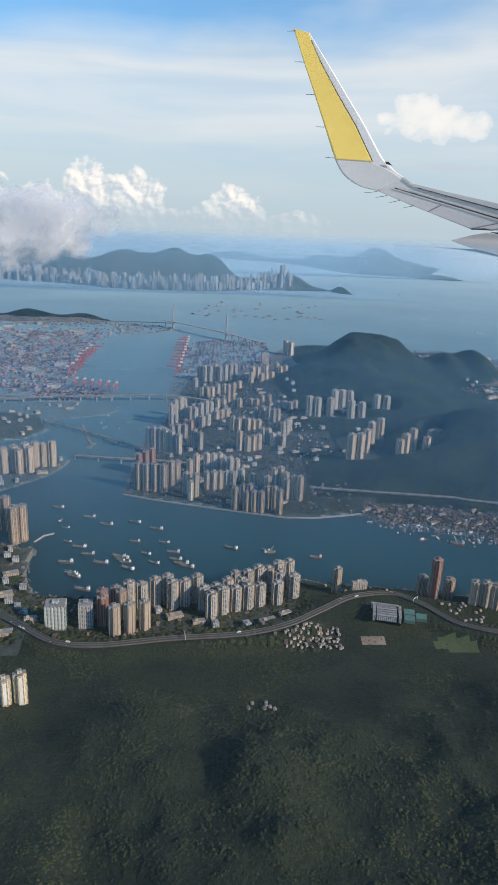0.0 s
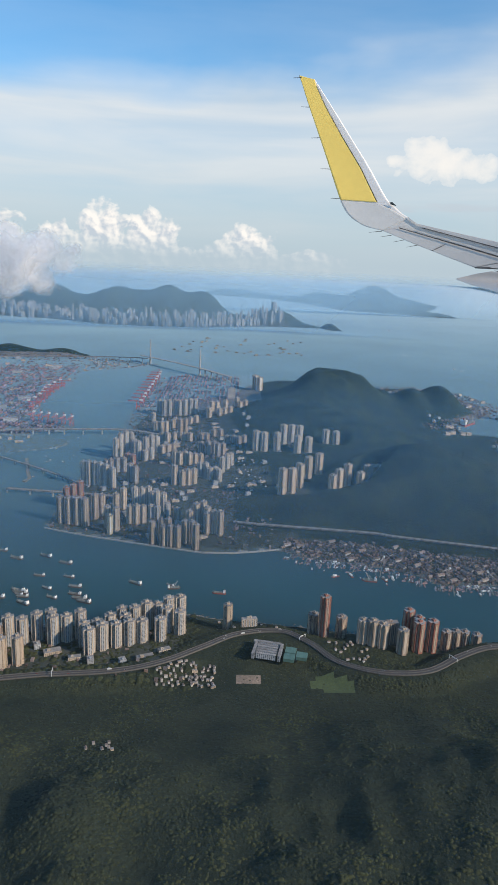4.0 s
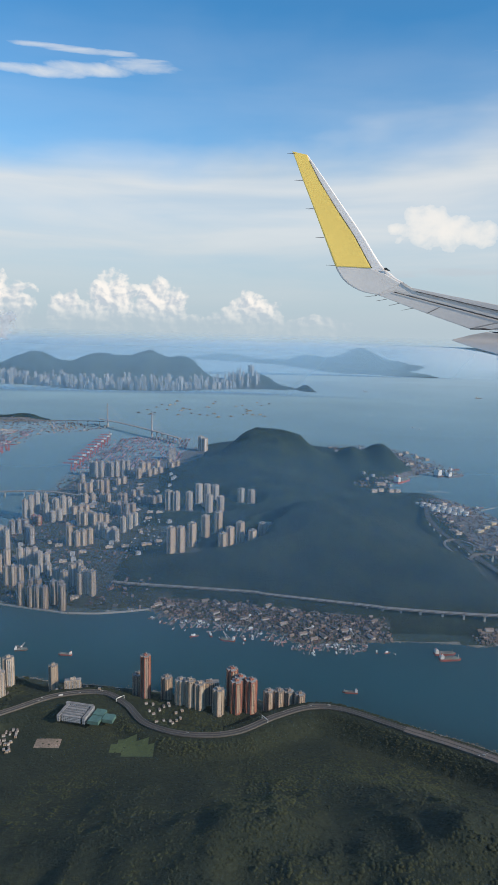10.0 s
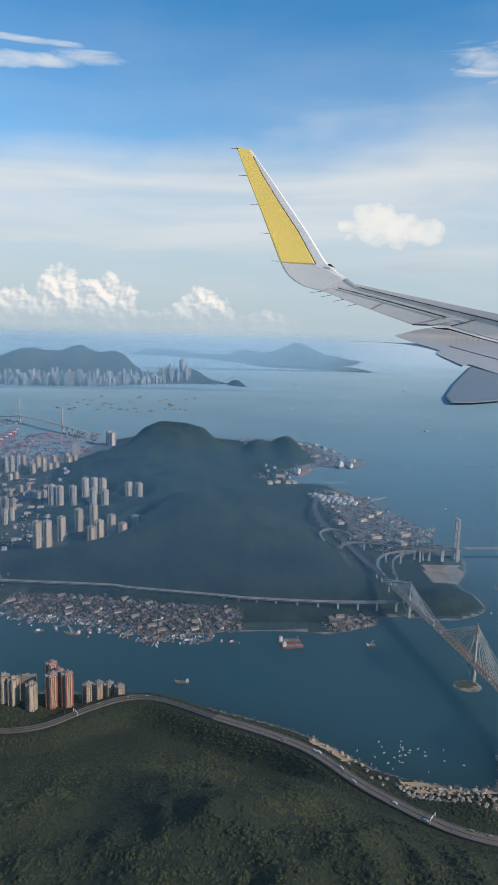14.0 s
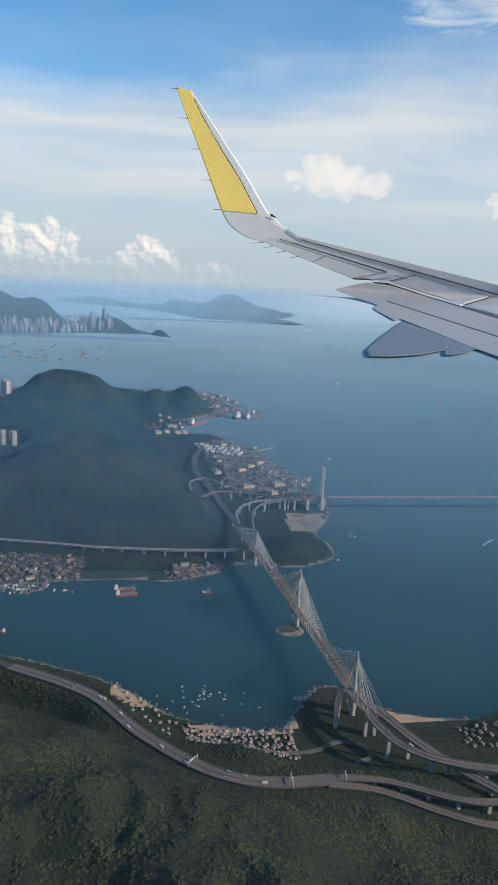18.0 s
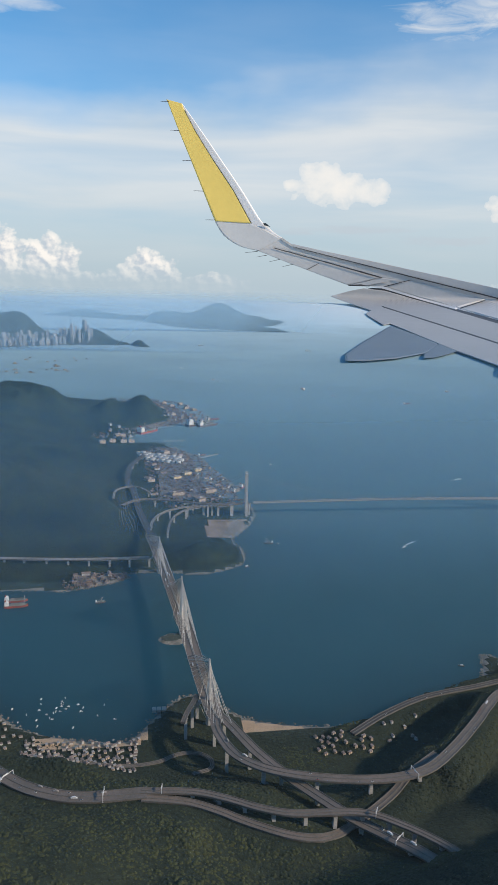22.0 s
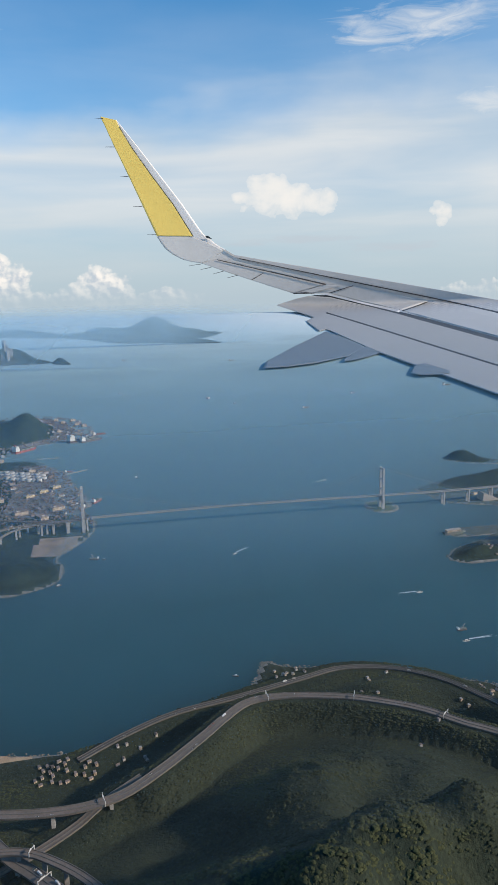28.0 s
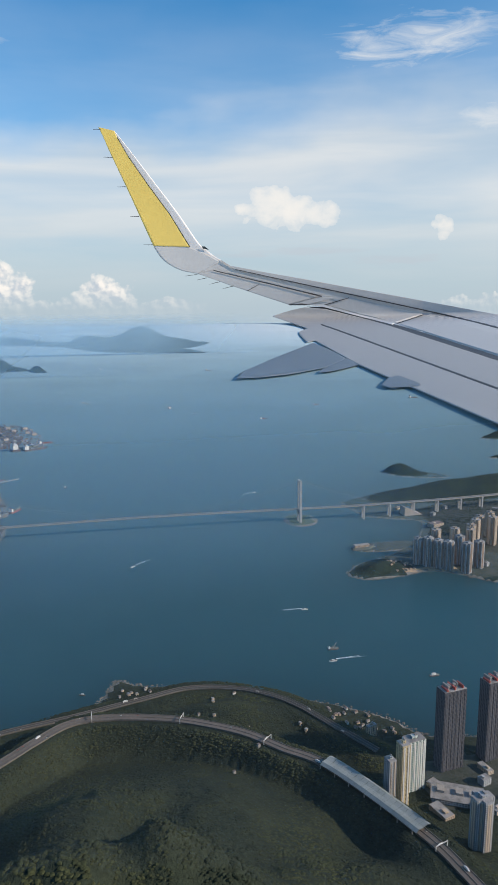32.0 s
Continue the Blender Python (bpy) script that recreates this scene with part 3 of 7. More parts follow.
ROADS = {
    "hill_highway": [(-75, 175, 3), (-56, 162, 3.5), (-47, 155, 4), (-38, 149, 4), (-27, 148, 4), (-9, 151, 4.3), (10, 153.5, 4.5), (22, 157.5, 5), (32, 165, 5), (42, 172.5, 5),
                     (54, 174.8, 5), (62, 169, 5), (69, 159.5, 5.2), (80, 154.8, 5.5), (92, 155.3, 6), (103, 162.3, 6.5), (112.5, 166.5, 6.8), (121.5, 165, 7), (135.5, 155.8, 7.5)],
    "cliff_highway": [(135.5, 155.8, 7.5), (149, 147, 8), (158, 139, 8.6), (167, 126, 9.2), (177.8, 114.7, 9.6), (186, 109.4, 9.8), (194, 107.4, 9.9), (204.5, 107.2, 10)],
    "upper_viaduct": [(203.5, 107.8, 10), (213, 106.4, 10), (219, 104, 10), (224.6, 101, 10), (230.2, 98.9, 10), (236.1, 98.3, 10), (243.5, 97.4, 10), (249, 94.3, 10), (256, 87.5, 10.2), (264, 75, 11)],
    "curving_ramp": [(219.7, 131, 7.9), (219.9, 126, 8.2), (222.3, 118.2, 8.7), (226.7, 113.4, 8.9), (232.7, 110.2, 9), (240.5, 108, 9), (248.4, 107, 8.8), (255.1, 107.2, 8.7), (261.7, 109, 8.7), (269.5, 114.5, 8.7), (279, 123, 8.5), (284, 128, 8.3), (291, 133.6, 8),
                     (300, 134.3, 7.8), (313, 130.8, 7.8), (322.6, 126, 7.8), (329.5, 121.2, 7.8), (335.5, 114.8, 7.8), (343.7, 106.4, 7.8), (353.6, 86.2, 7.8), (357, 74, 7.8), (362, 50, 8)],
    "straight_ramp": [(221.9, 131, 7.9), (223.8, 127, 7.8), (227.6, 119, 7.6), (232.8, 110.9, 7.6), (237.7, 104, 7.9), (242.3, 97.8, 8.3), (246.8, 92.8, 8.8), (253, 84.5, 10), (262, 68, 11)],
    "lower_ramp": [(203.5, 106.2, 9.8), (211.7, 104.9, 9.2), (217.4, 102.4, 8.8), (221.6, 99.9, 8.5), (227.1, 97, 8.2), (231.2, 95.4, 8), (235.5, 95.2, 7.5), (239.5, 96.8, 6.8), (243, 99.3, 6.2), (247.5, 102.2, 6), (253, 106, 6.2), (258, 110, 7), (265, 113.6, 8.2)],
    "coast_road": [(252, 130, 2.2), (262, 136, 2.5), (274.5, 141, 3), (290, 144, 3), (302, 146.5, 3.2), (309, 148, 3.3), (319, 150.3, 3.2), (328.6, 149, 3), (337, 145, 3), (344.5, 138, 3), (352, 125.5, 3), (357.5, 116, 3)],
}
LINES = {k: glide(v) for k, v in ROADS.items()}
BENCH = np.array([tuple(p) for k in ("hill_highway", "cliff_highway", "coast_road", "lower_ramp") for p in LINES[k][::2]] + [tuple(p) for p in LINES["curving_ramp"][46::2]])


ISLAND_ROADS = {
    "viaduct": glide([(40, 262, 3.6), (52, 259, 4), (95, 254, 4), (105, 251, 4), (142, 242.5, 4), (149, 240.5, 4), (180, 236.5, 4), (206, 235, 4.4)]),
    "highway": glide([(207.4, 250, 7), (205.4, 260, 7), (202, 285, 6.4), (199.5, 312, 6), (196, 333.5, 5.4), (196.6, 362, 4.8), (199.6, 378, 4.2), (203, 392, 3.4), (206, 404, 2.6)]),
    "approach": glide([(252, 291, 6.4), (239.6, 289.6, 6.3), (226.3, 293.2, 6.3), (214.4, 298, 6.4), (203.6, 298.4, 6.8), (198.3, 294, 7.2), (194.7, 287.6, 7.6)]),
    "loop": glide([(190.4, 300, 7), (190.6, 312, 6.6), (194, 319.5, 6.2), (199.2, 322, 6), (204.5, 318.6, 5.4), (208, 312, 4.6)]),
    "upper": glide([(206.6, 258, 6.9), (207.8, 269.6, 6.4), (211.1, 278.6, 6.2), (216.5, 284.6, 6.2), (224.7, 288.2, 6.2), (232.7, 288.6, 6.3), (240, 287.6, 6.4)]),
    "inner": glide([(213.6, 260, 4.2), (214.8, 270, 4.6), (217.6, 279, 5.2), (222.5, 284.6, 5.8), (229, 286.8, 6.2)]),
}
# building platforms on the island slope: x, y, roof height
PLATFORM = [(61.4, 288.5, 18.8), (65.6, 289.4, 19), (70, 297.7, 18.6), (75.3, 312.2, 18), (81.2, 319, 18), (84.2, 291.4, 16.2), (87.4, 294, 17.9), (92.1, 299.4, 19), (97.5, 295.4, 16.6), (102.5, 305.4, 17), (106.4, 311.4, 14.8), (109.6, 316, 14)]
TERRACE = [(51.6, 366.2, 16.5), (56, 365.2, 15.8), (63.2, 365.6, 16.2), (67.6, 379.3, 17.4), (72.4, 381.3, 16.8), (77, 382, 16.6), (74.4, 362.8, 15.3), (80.6, 363.8, 14.4), (92, 378.3, 15.7), (97.8, 378, 15)]
PADS = [(x, y, 8.3) for x, y, _ in PLATFORM] + [(72.7, 290.8, 8.3), (92.9, 292.3, 8.3)] + [(x, y, 6.3) for x, y, _ in TERRACE]
ISLAND_BENCH = np.array([tuple(p) for line in ISLAND_ROADS.values() for p in line[::2]] + PADS)
# the flat ground of the boatyard
ISLAND_CUT = np.concatenate([ISLAND_BENCH, [(x, y, 2.0) for x in range(64, 148, 5) for y in range(216, int(247 - max(0, x - 95) * 0.28), 5)]])
ALL_ROADS = np.concatenate([BENCH, ISLAND_BENCH])


class CutLand(Land):
    """Land with benches cut for the roads; fill: also raised where it lies below them."""
    bench, fill = BENCH, True

    def height(self, x, y, d=None):
        z = super().height(x, y, d)
        shape = z.shape
        fx, fy, fz = np.ravel(x), np.ravel(y), z.ravel().copy()
        lo, hi = self.bench.min(axis=0) - 12, self.bench.max(axis=0) + 12
        idx = np.nonzero((fy > lo[1]) & (fy < hi[1]) & (fx > lo[0]) & (fx < hi[0]))[0]
        for chunk in np.array_split(idx, max(1, len(idx) // 4000)):
            dist = np.hypot(fx[chunk, None] - self.bench[None, :, 0], fy[chunk, None] - self.bench[None, :, 1])
            j = dist.argmin(axis=1)
            k = np.clip((dist[np.arange(len(chunk)), j] - 2.6) / 7.0, 0, 1)
            k = k * k * (3 - 2 * k)
            under = self.bench[j, 2] - (0.35 if self.fill else 0.8)
            fz[chunk] = np.minimum(fz[chunk], under) * (1 - k) + fz[chunk] * k
            if self.fill:
                low = (k < 0.5) & (fz[chunk] < under) & (fz[chunk] > 0.3)
                fz[chunk] = np.where(low, fz[chunk] * k * 2 + under * (1 - k * 2), fz[chunk])
        return fz.reshape(shape)


class IslandLand(CutLand):
    bench, fill = ISLAND_CUT, False


COAST_W = [(-420, -200), (560, -200), (560, 90), (440, 106), (400, 115), (386, 119), (371, 122), (367.5, 130.5), (356, 139.5), (341, 147.5), (327, 155), (313, 157.5), (306, 160), (302, 164), (299, 158), (296, 151), (284, 146.5), (266, 141), (256, 135), (242, 136.5), (230, 140), (225, 144), (221, 151), (215, 153), (208, 147), (201, 135)]
COAST_E = [(190, 137), (176, 142), (168, 150.5), (160, 158.5), (147, 166), (131, 173), (112, 178.5), (98, 180.5), (80, 182), (65, 185), (48, 187.5), (36, 188.5), (26, 191.5), (0, 184), (-25, 178), (-44, 177), (-51, 177), (-58, 192), (-58, 209), (-66, 206), (-100, 236), (-86, 257), (-71, 274), (-65, 294), (-72, 299), (-100, 310), (-420, 320)]
# small spurs and gullies that break up the wooded slopes: x, y, height, half-widths, turn
rng = random.Random(5)
SPURS = [(rng.uniform(-60, 190), rng.uniform(58, 124), rng.choice((-1, 1, 1)) * rng.uniform(1.0, 2.0), rng.uniform(5, 8), rng.uniform(8, 15), rng.uniform(-45, 45)) for _ in range(26)]
SPURS += [(rng.uniform(250, 350), rng.uniform(52, 96), rng.choice((-1, 1, 1)) * rng.uniform(1.0, 1.9), rng.uniform(4, 6), rng.uniform(7, 11), rng.uniform(-45, 45)) for _ in range(18)]
MAINLAND = CutLand("ground_mainland", "wooded hills falling to a built-up shore", COAST_W + COAST_E, 1.6,
                   [(-10, 96, 9, 90, 34, 0), (95, 100, 12, 60, 36, 10), (160, 92, 13, 40, 26, -30), (30, 30, 22, 160, 40, 0), (200, 40, 20, 120, 40, 0), (305, 100, 11, 26, 17, 0), (300, 66, 15, 34, 18, 10),
                    (345, 40, 16, 60, 30, 0), (262, 60, 9, 26, 24, 0), (-250, 120, 18, 120, 70, 0), (330, 138, 3.5, 16, 8, 0), (186, 116, 5, 14, 8, -20), (308, 152, 3, 6, 5, 0), (60, 168, 4.5, 50, 12, 0), (215, 104, 6, 26, 12, 0)] + SPURS, 0.55, 0.17, 3,
                   [(M_URBAN, [(-100, -46, 145, 215, 6), (-46, 26, 158, 186, 5), (-110, -60, 240, 300, 9), (363, 388, 97, 113, 3.4), (98, 116, 168, 178, 9)]), (M_SAND, [(160, 174, 146, 160, 0.9), (180, 204, 134, 138.5, 1.2), (228, 242, 135.2, 142, 0.9), (228, 242, 135.2, 142, 0.4)]),
                    (M_LAWN, [(61, 71, 151.4, 154.2, 9), (63, 69, 150, 155.4, 9)]), (M_EARTH, [(42, 48.5, 153.4, 156, 9)])])
TSING = IslandLand("ground_island", "hilly green island with building platforms and quays",
             [(-36, 270), (-36, 256), (-17, 250), (0, 245.5), (28, 238), (40, 238.5), (58.6, 243.4), (66, 236), (85, 232.5), (107, 226), (113, 216), (130, 218), (146, 220.5), (165, 220.5), (178, 217), (201, 226.5), (194, 230.5),
              (211, 231.5), (225, 226.5), (242, 234.5), (244, 250), (239, 261), (246, 270), (254.5, 288), (256, 305), (247, 330), (253, 340), (242, 378), (240, 400), (228, 420), (218, 445), (193, 443), (200, 470), (212, 488),
              (235, 500), (250, 507), (255, 530), (252, 559), (230, 613), (160, 640), (98, 635), (53, 650), (5, 653), (-33, 613), (-34, 512), (-33, 424), (-27, 372), (-39, 310)], 2.0,
             [(106, 514, 26, 30, 52, 0), (136, 520, 9, 22, 40, 0), (150, 520, 5, 45, 45, 0), (178, 525, 12, 10, 30, 0), (202, 532, 15, 14, 34, 0), (133, 306, 26, 46, 36, 0), (170, 270, 9, 34, 22, 0), (80, 270, 7, 40, 20, 0), (110, 400, 13, 60, 45, 0), (40, 330, 4, 60, 60, 0), (70, 460, 12, 40, 40, 0), (226, 243, 6, 12, 10, 20)],
             0.5, 0.11, 21,
             [(M_URBAN, [(-40, 40, 246, 480, 6.5), (38, 58, 305, 335, 9), (60, 112, 286, 322, 7.7), (-40, 66, 238, 262, 3), (60, 147, 212, 250, 1.7), (46, 102, 356, 388, 6.0)]), (M_PORT, [(-40, 60, 480, 660, 5), (212, 262, 316, 425, 2.2), (196, 262, 478, 620, 2.2)]),
              (M_EARTH, [(180, 202, 220, 231, 1.2), (231, 249, 262, 285, 2.6)])], M_SCRUB)
KOWLOON = Land("ground_port", "flat reclaimed port land with yards and roads",
               [(-430, 312), (-100, 314), (-84, 343), (-93, 358), (-66, 370), (-56, 380), (-57, 393), (-90, 400), (-66, 410), (-63, 424), (-93, 434), (-100, 480), (-108, 521), (-99, 571), (-106, 640), (-80, 655), (-51, 674), (-38, 690),
                (-44, 705), (-70, 716), (-110, 728), (-126, 760), (-250, 800), (-430, 820)], 3.0,
               [(-205, 742, 9, 26, 16, 0), (-150, 745, 6, 20, 12, 0), (-150, 330, 10, 40, 20, 0)], 0.5, 0.08, 31, [(M_PORT, [(-430, -30, 395, 735, 3.5)]), (M_URBAN, [(-430, -60, 312, 395, 4)])], M_SCRUB)
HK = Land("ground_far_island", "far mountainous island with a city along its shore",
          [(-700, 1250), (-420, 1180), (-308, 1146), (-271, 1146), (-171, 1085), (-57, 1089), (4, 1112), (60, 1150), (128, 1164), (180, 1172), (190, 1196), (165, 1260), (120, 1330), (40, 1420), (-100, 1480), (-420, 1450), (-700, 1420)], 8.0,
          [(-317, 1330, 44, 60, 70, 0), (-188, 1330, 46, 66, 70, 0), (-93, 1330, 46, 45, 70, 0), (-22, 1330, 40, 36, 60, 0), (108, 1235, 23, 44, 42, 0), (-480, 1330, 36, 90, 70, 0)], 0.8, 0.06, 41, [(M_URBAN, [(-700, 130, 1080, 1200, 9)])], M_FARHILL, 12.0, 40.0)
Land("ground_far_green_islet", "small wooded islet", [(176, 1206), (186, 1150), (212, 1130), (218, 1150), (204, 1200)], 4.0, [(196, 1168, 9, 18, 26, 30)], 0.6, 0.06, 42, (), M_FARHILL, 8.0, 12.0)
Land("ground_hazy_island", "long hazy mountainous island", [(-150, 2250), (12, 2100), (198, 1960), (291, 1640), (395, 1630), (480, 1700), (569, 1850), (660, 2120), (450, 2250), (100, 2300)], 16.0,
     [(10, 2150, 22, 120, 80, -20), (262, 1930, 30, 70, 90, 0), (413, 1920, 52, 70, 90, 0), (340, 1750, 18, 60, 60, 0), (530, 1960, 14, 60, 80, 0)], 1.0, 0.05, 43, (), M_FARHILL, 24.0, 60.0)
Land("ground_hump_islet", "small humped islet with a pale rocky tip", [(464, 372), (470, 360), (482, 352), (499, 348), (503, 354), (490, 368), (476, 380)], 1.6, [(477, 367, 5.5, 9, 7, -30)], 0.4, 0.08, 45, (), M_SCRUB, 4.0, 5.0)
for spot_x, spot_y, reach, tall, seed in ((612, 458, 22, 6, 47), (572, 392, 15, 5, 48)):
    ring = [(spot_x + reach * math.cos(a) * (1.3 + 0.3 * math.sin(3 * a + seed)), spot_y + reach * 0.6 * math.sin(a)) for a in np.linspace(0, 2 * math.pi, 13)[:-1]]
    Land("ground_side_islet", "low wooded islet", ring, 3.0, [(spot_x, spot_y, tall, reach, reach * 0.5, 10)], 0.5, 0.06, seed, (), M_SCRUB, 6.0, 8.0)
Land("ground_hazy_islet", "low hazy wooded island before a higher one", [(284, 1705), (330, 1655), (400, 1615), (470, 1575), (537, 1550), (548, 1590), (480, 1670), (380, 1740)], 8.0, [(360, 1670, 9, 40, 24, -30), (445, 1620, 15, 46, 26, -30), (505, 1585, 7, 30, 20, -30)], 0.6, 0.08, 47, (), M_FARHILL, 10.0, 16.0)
MAWAN = Land("ground_bridge_island", "island under the bridge approach with flats and beaches",
             [(388, 220), (394, 213), (408, 214), (421, 217.5), (431, 211), (440, 199), (470, 193), (540, 205), (590, 260), (590, 330), (540, 345), (490, 338), (450, 330), (424, 316), (419, 314), (421, 300), (422, 288), (436, 280), (447, 276), (440, 262), (428, 247), (414, 236), (396, 230)], 1.6,
             [(402, 221, 4, 11, 6, 0), (476, 325, 4.2, 28, 12, 0), (520, 330, 5, 30, 12, 10), (480, 260, 3, 30, 20, 0)], 0.5, 0.1, 51, [(M_URBAN, [(412, 540, 205, 300, 4)]), (M_SAND, [(412, 432, 210, 219, 0.9)])], M_SCRUB)
Land("ground_jetty", "flat reclaimed jetty ground", [(400, 248), (404, 241), (428, 240), (436, 248), (424, 252), (408, 252)], 1.2, [], 0.5, 0.0, 52, [(M_URBAN, [(380, 450, 230, 260, 2)])], M_SCRUB, 4.0, 5.0, 1)
Land("ground_tower_islet", "round rock islet round the bridge tower", [(382.5, 291), (384, 283), (389, 279.4), (396, 281.5), (400, 289.5), (397.5, 297), (391, 300), (385, 298)], 0.8, [], 0.5, 0.0, 53, [(M_LAWN, [(385, 397, 282, 297, 2)])], M_ROCK, 3.0, 4.0)
Land("ground_pier_islet", "oval rock islet round the bridge pier", [(207.5, 182.5), (209.5, 179.2), (214, 178), (217, 180.5), (216.5, 184.2), (212, 186)], 0.8, [], 0.45, 0.0, 54, [(M_URBAN, [(209, 216, 180, 185, 2)])], M_ROCK, 3.0, 4.0)

# ---- roads and bridges ----


def ribbon(name, line, width, lift, mat, thick=0.25, parent=None, shift=0.0):
    verts, faces = [], []
    for i, p in enumerate(line):
        a, b = line[max(i - 1, 0)], line[min(i + 1, len(line) - 1)]
        side = Vector((b.y - a.y, a.x - b.x, 0)).normalized()
        for off, dz in ((-width / 2, 0), (width / 2, 0), (width / 2, -thick), (-width / 2, -thick)):
            q = p + side * (off + shift)
            verts.append((q.x, q.y, q.z + lift + dz))
    for i in range(len(line) - 1):
        for j in range(4):
            faces.append((4 * i + j, 4 * i + (j + 1) % 4, 4 * i + 4 + (j + 1) % 4, 4 * i + 4 + j))
    n = len(line) - 1
    faces += [(3, 2, 1, 0), (4 * n, 4 * n + 1, 4 * n + 2, 4 * n + 3)]
    ob = new(name, mesh_of(name, verts, faces, mat))
    ob.parent = parent
    return ob


def road(name, line, width, label, mat=M_ROAD, land=None, piers=0, depth=0.35, lanes=2):
    root = tagged(empty(name), label, "road", "", "structure")
    ribbon("carriageway", line, width, 0.0, mat, depth, root)
    for off in (-width / 2, width / 2):
        ribbon("parapet", line, 0.14, 0.12, M_PARAPET, 0.3, root, off)
    ribbon("median", line, 0.16, 0.1, M_PARAPET, 0.12, root)
    if piers:
        for p in line[::piers]:
            g = max(land.at(p.x, p.y), -0.5) if land else -0.5
            if p.z - g > 1.1:
                bm = bmesh.new()
                box(bm, -0.35, 0.35, -0.35, 0.35, g - 0.3 - p.z, -depth)
                box(bm, -width * 0.42, width * 0.42, -0.3, 0.3, -depth - 0.4, -depth + 0.02)
                ob = part("pier", bm, M_PIER, root)
                ob.location = p
    return root


road("road_hill", LINES["hill_highway"], 1.8, "two-way hillside highway curving behind the shore", M_ROAD, MAINLAND, 10)
road("road_cliff", LINES["cliff_highway"], 2.7, "wide highway on a bench in the wooded slope", M_DECK, MAINLAND, 7)
road("road_upper_viaduct", LINES["upper_viaduct"], 1.45, "elevated carriageway on slim paired columns", M_DECK, MAINLAND, 4)
road("road_curving_ramp", LINES["curving_ramp"], 2.1, "curving highway ramp on tall piers", M_DECK, MAINLAND, 8)
road("road_straight_ramp", LINES["straight_ramp"], 2.3, "elevated road descending from the bridge", M_DECK, MAINLAND, 8)
road("road_lower", LINES["lower_ramp"], 1.6, "narrow road beneath the viaduct", M_DECK, MAINLAND, 8)
road("road_coast", LINES["coast_road"], 1.5, "two-lane coast road round the headland", M_ROAD, MAINLAND, 9)
road("road_ramp_stub", glide([(216.6, 142, 7.2), (215.2, 138.5, 7.1), (213.8, 135.5, 7.0), (212.6, 132.0, 6.8)]), 1.0, "short elevated ramp beside the bridge", M_DECK, MAINLAND, 3)
lane = glide([(186, 124, 0), (194.9, 124.8, 0), (201, 125, 0), (206.9, 126, 0), (210.7, 128.2, 0), (215.1, 128.7, 0), (218.3, 126.2, 0), (218, 122.2, 0), (214, 120, 0)])
road("road_village_lane", [Vector((p.x, p.y, max(MAINLAND.at(p.x, p.y), 0.6) + 0.22)) for p in lane], 0.8, "narrow lane winding past the village houses", M_ROAD, None)
road("road_viaduct", ISLAND_ROADS["viaduct"], 1.9, "pale concrete viaduct along the island shore", M_KERB, TSING, 6)
road("road_island_highway", ISLAND_ROADS["highway"], 2.6, "island highway along the cut slope", M_ROAD, TSING, 9)
road("road_approach", ISLAND_ROADS["approach"], 1.8, "elevated interchange ramp to the long bridge", M_DECK, TSING, 7)
road("road_interchange_loop", ISLAND_ROADS["loop"], 1.1, "interchange loop road on columns", M_KERB, TSING, 7)
road("road_interchange_upper", ISLAND_ROADS["upper"], 1.2, "curved slip road from bridge to bridge", M_KERB, TSING, 7)
road("road_interchange_inner", ISLAND_ROADS["inner"], 0.9, "narrow slip road curving up the cape", M_KERB, TSING, 7)
road("road_north_bridge", glide([(-64, 297, 2.2), (-45, 294, 2.6), (-30, 293, 2.6), (-5, 287, 2.6), (25, 268, 2.4)]), 1.9, "low road bridge over the channel", M_KERB, None, 9)
road("road_south_bridge", glide([(-180, 376, 3), (-100, 398, 3.4), (-62, 404, 3.8), (-28, 408, 3.8), (0, 400, 3)]), 2.6, "broad road bridge over the channel", M_KERB, None, 9)
road("road_rail_bridge", glide([(-92, 352, 2.2), (-60, 330, 2.2), (-28, 303, 2.4)]), 1.4, "dark railway bridge over the channel", M_PIER, None, 9)
road("road_port_flyover", glide([(-300, 640, 3), (-180, 700, 3.4), (-110, 712, 4), (-70, 702, 6), (-49, 690, 7.5)]), 3.0, "elevated port expressway", M_KERB, None, 12)


cutting = tagged(empty("terraced_cutting"), "terraced pale berms cut into the slope above the highway", "slope terraces", "", "structure")
for step in range(6):
    berm = []
    for p, q in zip(ISLAND_ROADS["highway"][6:62:2], ISLAND_ROADS["highway"][7:63:2]):
        out = Vector((p.y - q.y, q.x - p.x, 0)).normalized() * (3.0 + 1.3 * step + 0.5 * math.sin(p.y * 0.2 + step))
        x, y = (p + out).x, (p + out).y
        berm.append(Vector((x, y, TSING.at(x, y) + 0.12)))
    ribbon("berm", berm[step:len(berm) - 2 * step], 0.22, 0.0, M_PARAPET, 0.2, cutting)


